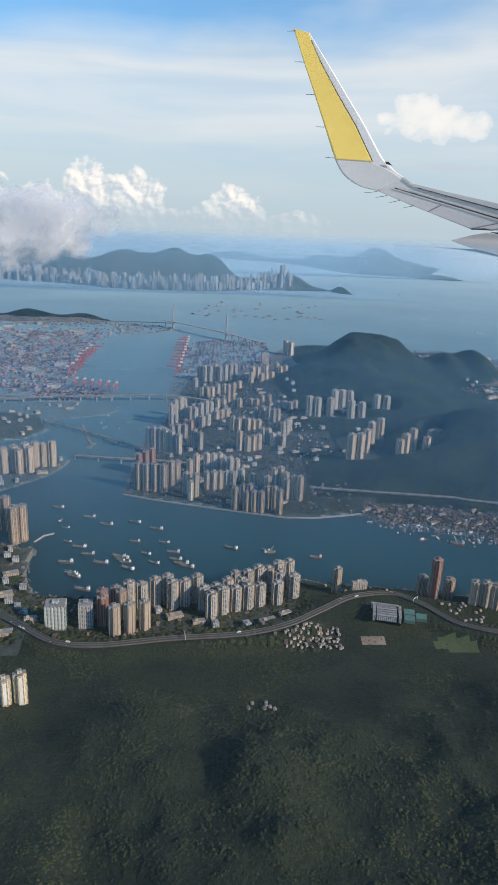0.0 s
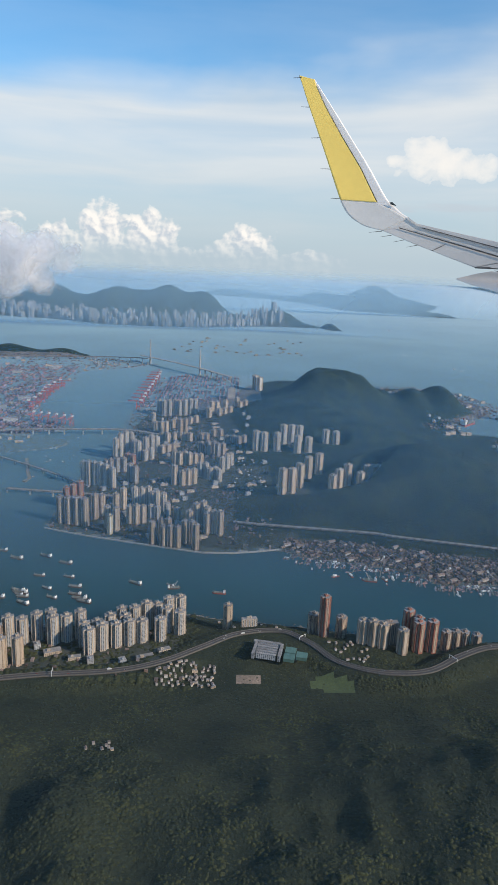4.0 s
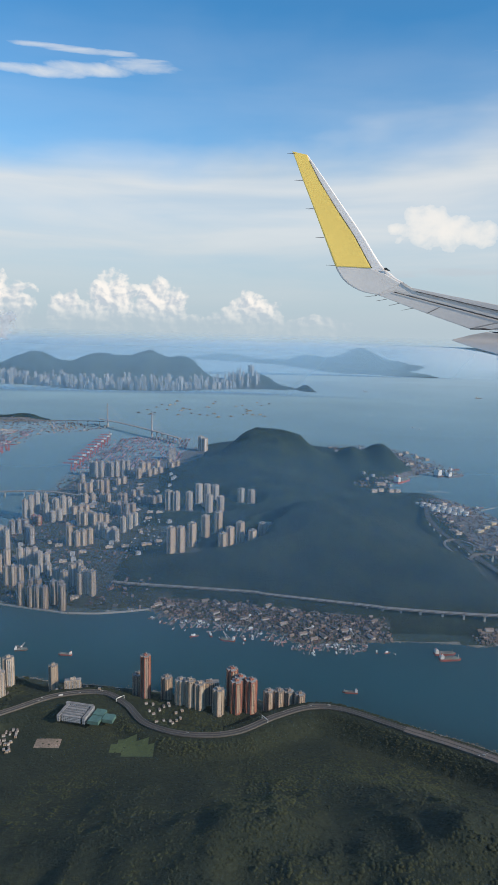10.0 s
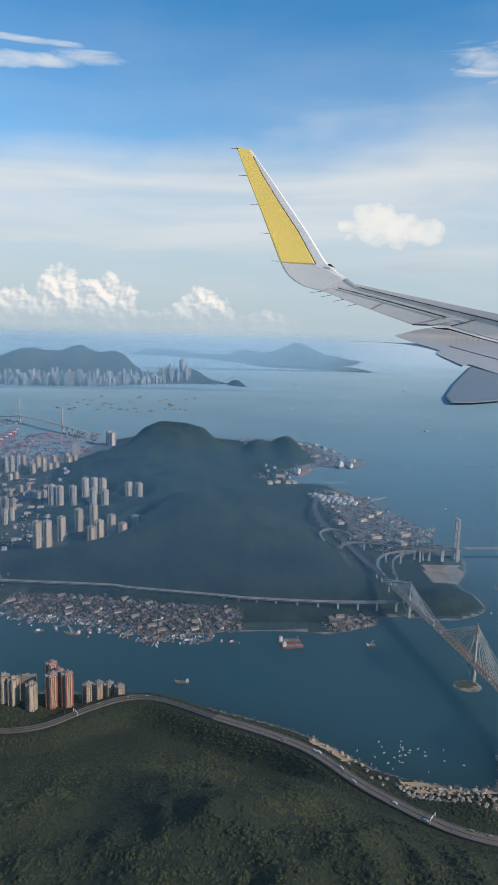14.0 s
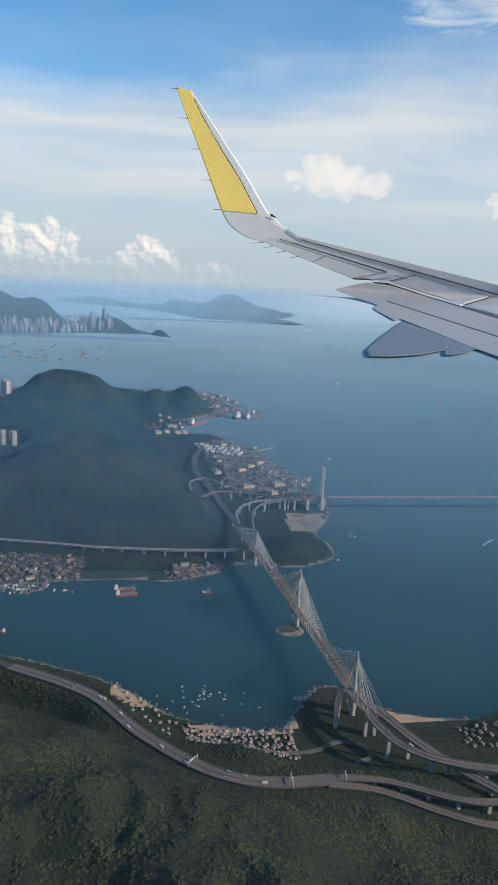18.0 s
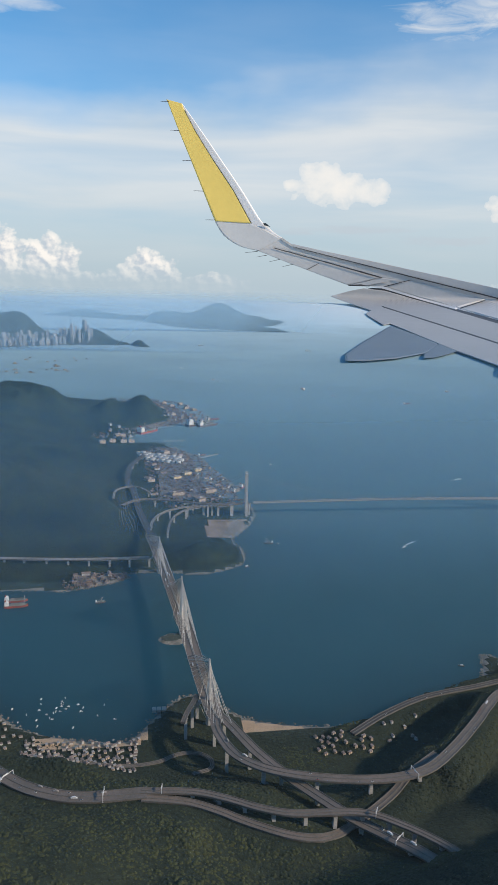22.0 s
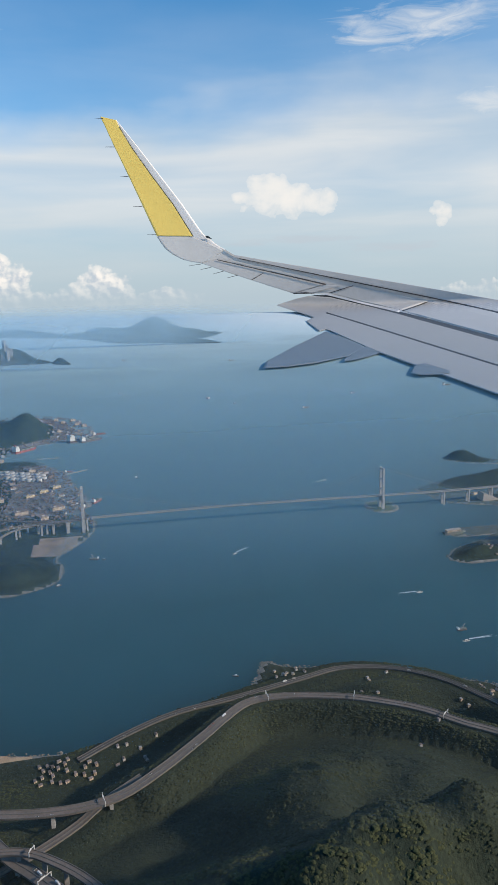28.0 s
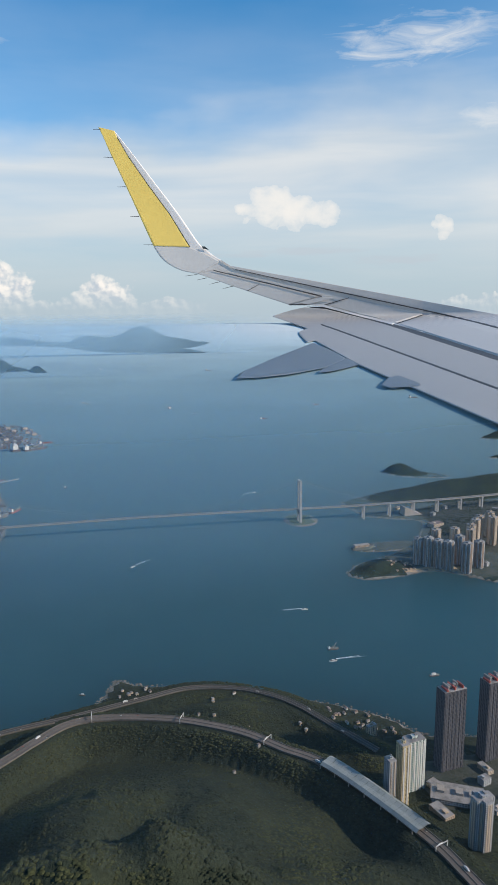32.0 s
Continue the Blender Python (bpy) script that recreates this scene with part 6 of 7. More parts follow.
strew(MAINLAND, HOUSES, 16, 66, 78, 160, 170, 26, gap=0.05)
strew(MAINLAND, HOUSES, 12, 36, 64, 172, 186, 27)
strew(MAWAN, [(villa, 1.3)], 14, 407, 416, 216, 228, 28, gap=0.0)
strew(MAWAN, TOWN + [(shed_a, 6.5)], 16, 430, 540, 205, 300, 29)

# ---- the school with its green courts ----
school = tagged(empty("school", pose(53, 162, 6.0, 0, 0, -12)), "pale school of stepped wings with green courts", "school")
for x, y, w, d, h in ((-3.6, 3.3, 7.6, 0.8, 0.5), (-6.6, -0.2, 0.7, 6.0, 0.45), (-3.2, 2.0, 5.4, 0.6, 0.4), (-3.2, 0.9, 5.4, 0.6, 0.5), (-3.2, -0.2, 5.4, 0.6, 0.4), (-3.2, -1.3, 5.4, 0.6, 0.45), (-3.2, -2.4, 5.4, 0.6, 0.35), (0.4, 0.2, 0.7, 6.2, 0.5)):
    part("classroom_wing", box(bmesh.new(), x - w / 2, x + w / 2, y - d / 2, y + d / 2, -1.2, h), F_GREY, school)
    part("roof", box(bmesh.new(), x - w / 2 - 0.05, x + w / 2 + 0.05, y - d / 2 - 0.05, y + d / 2 + 0.05, h, h + 0.07), M_ROOF, school)
for x, y in ((3.0, 1.6), (3.0, -1.6), (6.2, 0.0)):
    part("court", box(bmesh.new(), x - 1.45, x + 1.45, y - 1.4, y + 1.4, -0.8, 0.12), M_GREENROOF, school)

# ---- noise shelter over the highway ----
shelter = tagged(empty("noise_shelter"), "long pale vaulted noise shelter over the highway", "road shelter")
run = [p for p in LINES["curving_ramp"] if p.x > 342.5 and 85.0 < p.y < 108]
for i in range(0, len(run) - 1):
    a, b = run[i], run[i + 1]
    bm = bmesh.new()
    rows = []
    for p in (a, a.lerp(b, 0.94)):
        s = Vector((b.y - a.y, a.x - b.x, 0)).normalized()
        rows.append([bm.verts.new(p + s * off * k + Vector((0, 0, z + lift))) for lift, k in ((0, 1.0), (0.06, 1.01)) for off, z in ((-1.9, 0.75), (-1.2, 1.12), (0, 1.02), (1.2, 1.12), (1.9, 0.75))])
    for j in range(4):
        bm.faces.new((rows[0][j], rows[0][j + 1], rows[1][j + 1], rows[1][j]))
        bm.faces.new((rows[0][5 + j], rows[1][5 + j], rows[1][6 + j], rows[0][6 + j]))
    part("roof_panel", bm, M_SHELTER, shelter)
    if i % 3 == 0:
        for off in (-1.85, 1.85):
            c = a + s * off
            part("column", box(bmesh.new(), c.x - 0.07, c.x + 0.07, c.y - 0.07, c.y + 0.07, c.z - 0.1, c.z + 0.76), M_KERB, shelter)

# ---- oil tanks, quays and shipyards ----


def oil_tank(x, y, r, h):
    root = tagged(empty("oil_tank", pose(x, y, TSING.at(x, y))), "white cylindrical oil storage tank", "storage tank", "oil tanks")
    part("shell", tube(bmesh.new(), (0, 0, -0.3), (0, 0, h), r, 16), M_TANK, root)
    part("roof", tube(bmesh.new(), (0, 0, h), (0, 0, h + r * 0.16), r * 0.98, 16, r * 0.25), M_KERB, root)
    part("ladder", box(bmesh.new(), r, r + 0.08, -0.06, 0.06, 0, h), M_PIER, root)


for i in range(26):
    ax, ay = i % 9, i // 9
    oil_tank(201 + ax * 3.0 + ay * 1.1, 406 - ay * 6.5 - ax * 1.2, 1.15 + 0.3 * ((i * 7) % 3), 1.2 + 0.25 * ((i * 5) % 3))


def quay(name, pts, width, label, top=0.45, mat=None):
    line = [Vector((x, y, top)) for x, y in pts]
    root = tagged(empty(name), label, "quay")
    ribbon("deck", line, width, 0, mat or M_KERB, 1.2, root)
    for p in line[::1]:
        part("bollard", box(bmesh.new(), p.x - 0.12, p.x + 0.12, p.y - 0.12, p.y + 0.12, top, top + 0.18), M_PIER, root)


quay("jetty", [(236, 330), (243, 333), (250, 336.5), (257, 340)], 1.4, "grey concrete shipyard jetty")
quay("jetty", [(238, 322), (245, 325), (253, 330)], 1.2, "concrete shipyard jetty with cranes")
quay("jetty", [(218, 446), (224, 446.5), (232, 446)], 1.0, "grey concrete oil jetty")
quay("jetty", [(236, 398), (243, 403), (250, 408)], 0.8, "grey concrete oil jetty")
quay("jetty", [(-60, 212), (-58, 217), (-55, 219)], 0.5, "curved stone breakwater by the towers")
quay("sea_wall", [(29, 237.6), (40, 238.0), (50, 240.4), (58.6, 243.2)], 0.7, "pale straight sea wall")
quay("sea_wall", [(-36, 256.5), (-26, 252.6), (-17, 249.6), (-1, 245.0), (12, 241.6), (28, 237.6)], 0.6, "pale curved sea wall before the flats")
quay("breakwater", [(-71, 350), (-67, 338), (-63, 325), (-60, 318), (-61, 312)], 1.6, "curved dark rock breakwater", 0.7, M_ROCK)


def crane(name, x, y, turn, s, label, mat):
    root = tagged(empty(name, pose(x, y, 0.5, 0, 0, turn)), label, "crane", "port cranes")
    for px_, py_ in ((-0.9, -0.8), (0.9, -0.8), (-0.9, 0.8), (0.9, 0.8)):
        part("leg", tube(bmesh.new(), (px_ * s, py_ * s, 0), (px_ * s, py_ * s * 0.8, 4.4 * s), 0.14 * s, 4), mat, root)
    for py_ in (-0.8, 0.8):
        part("portal_beam", box(bmesh.new(), -1.0 * s, 1.0 * s, py_ * s - 0.12 * s, py_ * s + 0.12 * s, 1.5 * s, 1.8 * s), mat, root)
    part("boom", box(bmesh.new(), -5.5 * s, 1.8 * s, -0.3 * s, 0.3 * s, 4.3 * s, 4.7 * s), mat, root)
    part("mast", tube(bmesh.new(), (0.9 * s, 0, 4.4 * s), (0.4 * s, 0, 6.8 * s), 0.16 * s, 4), mat, root)
    part("stay", tube(bmesh.new(), (0.4 * s, 0, 6.8 * s), (-4.6 * s, 0, 4.6 * s), 0.06 * s, 4), mat, root)
    part("machine_house", box(bmesh.new(), 0.6 * s, 2.2 * s, -0.5 * s, 0.5 * s, 4.7 * s, 5.5 * s), M_WHITE, root)
    return root


for i in range(11):
    crane("quay_crane", -30.5 + (i % 2) * 0.6, 482 + i * 13, 0, 1.35, "red container quay crane at the terminal", M_RED)
for i in range(6):
    crane("quay_crane", -92 + i * 5.4, 434 - i * 1.8, 80, 1.2, "red container quay crane at the terminal", M_RED)
for i in range(8):
    crane("quay_crane", -103 + 1.5 * math.sin(i), 468 + i * 12, 180, 1.3, "red container quay crane at the terminal", M_RED)
for x, y, turn in ((239, 342, 40), (233, 352, 70), (246, 326, 20), (244, 515, 30), (228, 505, 80), (236, 540, 10), (118, 224, 30), (132, 222, 100), (96, 232, 60)):
    crane("yard_crane", x, y, turn, 0.55, "pale shipyard portal crane", M_KERB)


def container_yard(name, x0, x1, y0, y1, count, seed):
    rng = np.random.default_rng(seed)
    verts, faces = [], []
    for _ in range(count):
        x, y = x0 + 2.9 * int(rng.uniform(0, (x1 - x0) / 2.9)), y0 + 8.0 * int(rng.uniform(0, (y1 - y0) / 8.0)) + rng.uniform(0, 1.5)
        if inland(TSING.poly, np.array([x]), np.array([y]))[0] < 1.5 and inland(KOWLOON.poly, np.array([x]), np.array([y]))[0] < 1.5:
            continue
        w, d, h = rng.choice([1.0, 1.25]), rng.choice([2.4, 3.7, 6.0]), 0.26 * rng.integers(2, 6)
        b = len(verts)
        verts += [(x + sx * w / 2 + 0.0, y + sy * d / 2, z) for z in (0.45, 0.5 + h) for sx, sy in ((-1, -1), (1, -1), (1, 1), (-1, 1))]
        faces += [tuple(b + k for k in f) for f in ((4, 5, 6, 7), (0, 1, 5, 4), (1, 2, 6, 5), (2, 3, 7, 6), (3, 0, 4, 7))]
    tagged(new(name, mesh_of(name, verts, faces, M_BOX)), "rows of stacked shipping containers, mostly red", "containers", "", "stuff")


container_yard("container_stacks", -28, 44, 492, 642, 560, 1)
container_yard("container_stacks", -180, -100, 420, 560, 620, 2)
container_yard("container_stacks", -112, -68, 402, 430, 160, 3)
container_yard("container_stacks", -210, -110, 560, 660, 420, 4)


def clutter(name, land, x0, x1, y0, y1, count, low, high, tallest, label, seed, big=1.0):
    """Stores, slips and small sheds strewn over a working shore."""
    rng_c = np.random.default_rng(seed)
    verts, faces = [], []
    xs, ys = rng_c.uniform(x0, x1, count), rng_c.uniform(y0, y1, count)
    d = inland(land.poly, xs, ys)
    zs = np.maximum(land.height(xs, ys), 0.0)
    clear = np.hypot(xs[:, None] - ALL_ROADS[None, :, 0], ys[:, None] - ALL_ROADS[None, :, 1]).min(axis=1) > 2.0
    for x, y, z in zip(*(q[(d > low) & (d < high) & (zs < tallest) & clear] for q in (xs, ys, zs))):
        w, e, h = big * rng_c.uniform(0.25, 0.9), big * rng_c.uniform(0.25, 1.2), big * rng_c.uniform(0.12, 0.6)
        b = len(verts)
        verts += [(x + sx * w / 2, y + sy * e / 2, q) for q in (z - 0.4, z + h) for sx, sy in ((-1, -1), (1, -1), (1, 1), (-1, 1))]
        faces += [tuple(b + k for k in f) for f in ((4, 5, 6, 7), (0, 1, 5, 4), (1, 2, 6, 5), (2, 3, 7, 6), (3, 0, 4, 7))]
    tagged(new(name, mesh_of(name, verts, faces, [M_YARD])), label, "clutter", "", "stuff")


clutter("boatyard_clutter", TSING, 60, 147, 210, 252, 3300, -0.3, 30, 1.7, "rusty boatyard stores, slips and small sheds", 6)
clutter("shipyard_clutter", TSING, 204, 258, 300, 425, 1500, -0.6, 40, 2.4, "shipyard stores, pipes and small sheds", 7, 1.3)
clutter("dock_clutter", TSING, 170, 262, 445, 620, 1500, -0.6, 40, 2.4, "dockside stores, pipes and small sheds", 8, 1.6)
clutter("spit_clutter", TSING, 176, 203, 218, 231, 260, -0.3, 8, 2, "gravel heaps and stores on the spit", 9)
clutter("port_clutter", KOWLOON, -270, -40, 400, 735, 2600, -0.3, 80, 3.4, "port stores, lorries and sheds", 10, 2.0)
clutter("town_clutter", TSING, -34, 58, 242, 480, 1500, 0.5, 60, 5, "low roofs and yards between the tower blocks", 14, 1.4)
clutter("shore_clutter", MAINLAND, -100, 28, 150, 300, 900, 0.4, 40, 6, "low roofs and yards by the shore", 15, 1.2)

# ---- ships and boats ----


def hull_outline(length, beam, bow=0.28):
    a, b = length / 2, beam / 2
    return [(-a, -b * 0.8), (-a * 0.8, -b), (a * (1 - bow * 1.4), -b), (a * 0.86, -b * 0.5), (a, 0), (a * 0.86, b * 0.5), (a * (1 - bow * 1.4), b), (-a * 0.8, b), (-a, b * 0.8)]


SHIP_PROTOS = {}


def ship(x, y, turn, length=5.0, kind="barge", colour="dark", label="", group="anchored ships"):
    key = (kind, colour, length, label)
    if key in SHIP_PROTOS:
        return copy_thing(SHIP_PROTOS[key], pose(x, y, 0, 0, 0, turn))
    names = {"barge": "cargo_barge", "coaster": "coaster", "boat": "small_boat", "fast": "speedboat", "crane": "crane_barge", "tanker": "tanker", "dock": "floating_dock"}
    root = tagged(empty(names[kind], pose(x, y, 0, 0, 0, turn)), label, "ship" if length > 2.5 else "boat", group)
    beam = length * (0.27 if kind != "crane" else 0.4)
    hullmat, h = (M_HULL if colour == "dark" else M_HULLR if colour == "red" else M_WHITE), 0.075 * length + 0.12
    bm = bmesh.new()
    shape = hull_outline(length, beam)
    prism(bm, [(px_ * 0.93, py_ * 0.85) for px_, py_ in shape], -0.3, 0.02)
    prism(bm, shape, 0.02, h)
    part("hull", bm, hullmat, root)
    part("deck", prism(bmesh.new(), [(px_ * 0.95, py_ * 0.9) for px_, py_ in shape], h, h + 0.03), M_SHIPDECK, root)
    if kind == "fast":
        part("cabin", box(bmesh.new(), -length * 0.2, length * 0.15, -beam * 0.3, beam * 0.3, h, h + length * 0.1), M_WHITE, root)
        bm = bmesh.new()
        far = length * 4.5
        v = [bm.verts.new(p) for p in ((-length * 0.4, -beam * 0.3, 0.64), (-length * 0.4, beam * 0.3, 0.64), (-far, beam * 0.75, 0.64), (-far * 0.45, 0, 0.64), (-far * 0.9, -beam * 0.7, 0.64))]
        bm.faces.new(v)
        part("wake", bm, M_FOAM, root, "white foaming wake")
    elif kind == "boat":
        part("cabin", box(bmesh.new(), -length * 0.3, length * 0.1, -beam * 0.3, beam * 0.3, h, h + length * 0.16), M_WHITE if length < 5 else M_SHIPDECK, root)
    else:
        x0 = -length * 0.47
        part("deckhouse", box(bmesh.new(), x0, x0 + length * 0.16, -beam * 0.36, beam * 0.36, h, h + length * 0.13), M_WHITE, root)
        part("bridge_deck", box(bmesh.new(), x0 + length * 0.02, x0 + length * 0.12, -beam * 0.42, beam * 0.42, h + length * 0.13, h + length * 0.17), M_WHITE, root)
        part("funnel", box(bmesh.new(), x0 + length * 0.02, x0 + length * 0.06, -beam * 0.1, beam * 0.1, h + length * 0.17, h + length * 0.24), hullmat, root)
        for k in range(3):
            a = -length * 0.22 + k * length * 0.19
            part("hatch_cover", box(bmesh.new(), a, a + length * 0.15, -beam * 0.32, beam * 0.32, h + 0.03, h + 0.03 + length * 0.035), M_SHIPDECK if kind != "tanker" else M_HULLR, root)
        part("mast", tube(bmesh.new(), (length * 0.36, 0, h), (length * 0.36, 0, h + length * 0.17), length * 0.012, 5), M_KERB, root)
        if kind == "crane":
            part("derrick", tube(bmesh.new(), (0, 0, h), (length * 0.28, 0, h + length * 0.5), length * 0.03, 5), M_PIER, root)
            part("derrick_stay", tube(bmesh.new(), (-length * 0.25, 0, h), (length * 0.28, 0, h + length * 0.5), length * 0.012, 4), M_PIER, root)
    SHIP_PROTOS[key] = root
    return root


rng = random.Random(11)
for x, y in ((-59, 241.6), (-45.5, 233.6), (-38.2, 227.5), (-28.3, 230.1), (-19.9, 224.8), (-26.3, 214.3), (-16.1, 214), (7, 210.9), (-44.3, 209.1), (-40.4, 204), (-35.2, 198.3), (-28.9, 201.7), (-26.1, 194.9), (-21.4, 205.3), (-18.1, 199.1),
             (-11.3, 201.8), (-7.3, 196.9), (-46.5, 198.2), (-41.9, 189.2), (-37.8, 181.5), (-43, 190.5), (-30, 203), (-27.4, 199), (-12.4, 207), (-9.2, 199)):
    ship(x, y, 165 + rng.uniform(-16, 16), rng.choice((4.2, 4.8, 5.4)), "coaster", "dark", "dark-hulled coaster with a white deckhouse at anchor")
for x, y, turn in ((-43, 192, 150), (-29, 200.5, 160), (19, 210.3, 150), (-52, 224, 170), (-49, 213, 160), (-55, 230, 80)):
    ship(x, y, turn, 3.2, "barge", "dark", "dark flat lighter at anchor", "anchored ships")
for x, y, turn, length, kind, colour, label in (
        (35.7, 205.7, 175, 4.6, "barge", "red", "rusty barge with a deckhouse at anchor"), (88.6, 218.8, 170, 5.4, "crane", "red", "rust-red derrick barge at anchor"), (20.5, 208.4, 10, 4.4, "crane", "dark", "derrick barge moored by lighters"),
        (126.3, 185.9, 175, 4.6, "coaster", "red", "red-hulled ferry under way"), (162.3, 211.8, 5, 7.5, "barge", "red", "long rust-red barge at anchor"), (163, 208, 5, 7.5, "barge", "red", "long rust-red barge at anchor"), (189.7, 208.4, 10, 3.4, "crane", "dark", "small dark derrick barge"),
        (254.8, 256.2, 170, 4.0, "crane", "dark", "dark derrick vessel near the point"), (258.5, 255, 160, 1.6, "boat", "dark", "small dark boat near the point"), (242.5, 233, 30, 2.2, "boat", "dark", "dark workboat off the cape"),
        (278.5, 380.5, 80, 4.4, "coaster", "dark", "dark coaster at anchor"), (281, 748, 60, 7.0, "coaster", "dark", "dark freighter at anchor"), (366.9, 679.6, 100, 9.0, "tanker", "red", "red-decked tanker at anchor"), (388.5, 637, 20, 6.5, "barge", "dark", "dark barge at anchor"),
        (445, 590, 15, 8.5, "tanker", "dark", "dark freighter at anchor"), (519, 665, 30, 8, "tanker", "dark", "dark freighter at anchor"), (640, 690, 10, 12, "coaster", "dark", "dark freighter at anchor"), (285.3, 735.5, 70, 6, "coaster", "dark", "dark freighter under way"),
        (303, 1180, 20, 10, "coaster", "dark", "dark freighter far out"), (474.3, 1102, 15, 12, "coaster", "dark", "dark freighter far out"), (251, 512, 35, 9, "crane", "red", "red derrick ship at the quay"), (258, 518, 30, 12, "tanker", "dark", "dark ship at the quay"),
        (256, 338, 60, 9, "barge", "red", "rust-red ship in the dock"), (251, 330, 60, 9, "barge", "dark", "dark ship beside the jetty"), (240, 405, 20, 6, "tanker", "dark", "small tanker at the oil jetty"), (207.5, 475, 48, 20, "barge", "red", "long rust-red ship lying at the yard"), (246, 498.5, 31, 24, "barge", "dark", "long dark barge moored off the yard"), (252, 496.5, 31, 18, "coaster", "dark", "dark ship moored beside a barge"), (292.6, 158.3, 160, 1.8, "boat", "dark", "dark boat off the headland"),
        (408, 246, 0, 6, "barge", "white", "white ferry at the jetty"), (364.9, 167, 0, 3.4, "crane", "dark", "dark workboat under way"), (387, 146.5, 0, 3.0, "boat", "dark", "dark workboat under way")):
    ship(x, y, turn, length, kind, colour, label)
for x, y, turn, length in ((310, 247.2, 215, 2.2), (364.6, 194.8, 0, 2.2), (362.5, 160.3, 180, 2.4), (380.5, 343.7, 30, 2.4), (282, 749, 150, 4), (300, 1172, 120, 6), (-61, 372, 40, 1.2), (250, 860, 100, 5), (512, 700, 120, 4)):
    ship(x, y, turn, length, "fast", "white", "white speedboat drawing a wake", "speedboats")
for i in range(60):
    x, y = rng.uniform(62, 146), rng.uniform(205, 234)
    if inland(TSING.poly, np.array([x]), np.array([y]))[0] < -0.6 and y > 226 - (x - 62) * 0.17 - 5:
        ship(x, y, rng.choice((80, 95, 110, 20)), rng.choice((1.6, 2.4, 3.4)), "boat" if rng.random() < 0.6 else "barge", rng.choice(("white", "dark", "red")), "workboat moored off the boatyard", "boatyard boats")
for i in range(34):
    ship(177 + rng.gauss(4, 7), 150 + rng.gauss(0, 3.2), rng.uniform(0, 360), 0.7, "boat", "white", "white dinghy moored in the bay", "moored dinghies")
for i in range(40):
    x, y = -40 + rng.uniform(0, 170), rng.uniform(790, 960)
    ship(x, y, rng.uniform(-20, 40), rng.choice((7, 9)), "boat", "dark", "dark freighter in the far anchorage", "far anchorage")
for i in range(12):
    ship(rng.uniform(-64, -40), rng.uniform(310, 400), rng.uniform(0, 180), 2.4, "barge", "dark", "dark lighter in the channel", "channel boats")

# ---- boatyard piers and the boats along them ----


def shore_y(land, x, y0, y1):
    ys = np.linspace(y0, y1, 120)
    return float(ys[np.argmax(inland(land.poly, np.full(120, x), ys) > 0)])


def boat_shape(verts, faces, x, y, length, beam, h, turn, cabin):
    c, s = math.cos(turn), math.sin(turn)

    def solid(outline, z0, z1):
        b, n = len(verts), len(outline)
        for z in (z0, z1):
            verts.extend((x + u * c - w * s, y + u * s + w * c, z) for u, w in outline)
        faces.append(tuple(b + n + i for i in range(n)))
        faces.extend((b + i, b + (i + 1) % n, b + n + (i + 1) % n, b + n + i) for i in range(n))

    a, b = length / 2, beam / 2
    solid([(-a, -b * 0.8), (a * 0.55, -b), (a, 0), (a * 0.55, b), (-a, b * 0.8)], -0.1, h)
    solid([(-a * 0.8, -b * 0.6), (-a * 0.8 + cabin, -b * 0.6), (-a * 0.8 + cabin, b * 0.6), (-a * 0.8, b * 0.6)], h, h + 0.22)


rng = random.Random(31)
boats, boat_faces, pale, pale_faces = [], [], [], []
for k in range(17):
    x = 63.5 + k * 4.6 + rng.uniform(-0.8, 0.8)
    y = shore_y(TSING, x, 200, 245)
    reach, lean = rng.uniform(4.5, 8.5), rng.uniform(-0.42, -0.2)
    end = Vector((x + lean * reach, y - reach, 0.0))
    bm = bmesh.new()
    for i in range(3):
        a, b = Vector((x, y + 0.8, 0)).lerp(end, i / 3 + 0.004), Vector((x, y + 0.8, 0)).lerp(end, (i + 1) / 3)
        w = Vector((0.16, 0.05, 0))
        lo = [bm.verts.new(p + Vector((0, 0, z))) for z in (-0.1, 0.36) for p in (a - w, a + w, b + w, b - w)]
        for f in ((4, 5, 6, 7), (0, 1, 5, 4), (1, 2, 6, 5), (2, 3, 7, 6), (3, 0, 4, 7)):
            bm.faces.new([lo[q] for q in f])
    pier = tagged(empty("boatyard_pier"), "weathered timber boatyard pier lined with boats", "pier", "boatyard piers")
    part("decking", bm, M_SHIPDECK, pier)
    for i in range(17):
        t, side = rng.uniform(0.1, 1.08), rng.choice((-1, 1))
        p = Vector((x, y, 0)).lerp(end, t)
        length = rng.choice((0.9, 1.2, 1.6, 2.2))
        into = (pale, pale_faces) if rng.random() < 0.10 else (boats, boat_faces)
        boat_shape(*into, p.x + side * rng.uniform(0.5, 1.9), p.y, length, length * 0.3, 0.22 + 0.05 * length, rng.choice((-1.85, -1.3, 0.15, 1.3)) + rng.uniform(-0.2, 0.2), length * 0.35)
tagged(new("boatyard_fleet", mesh_of("boatyard_fleet", boats, boat_faces, M_BOAT)), "crowded rust-red and dark workboats along the piers", "boats", "", "stuff")
tagged(new("boatyard_fleet", mesh_of("boatyard_fleet", pale, pale_faces, M_WHITE)), "white launches moored between the workboats", "boats", "", "stuff")

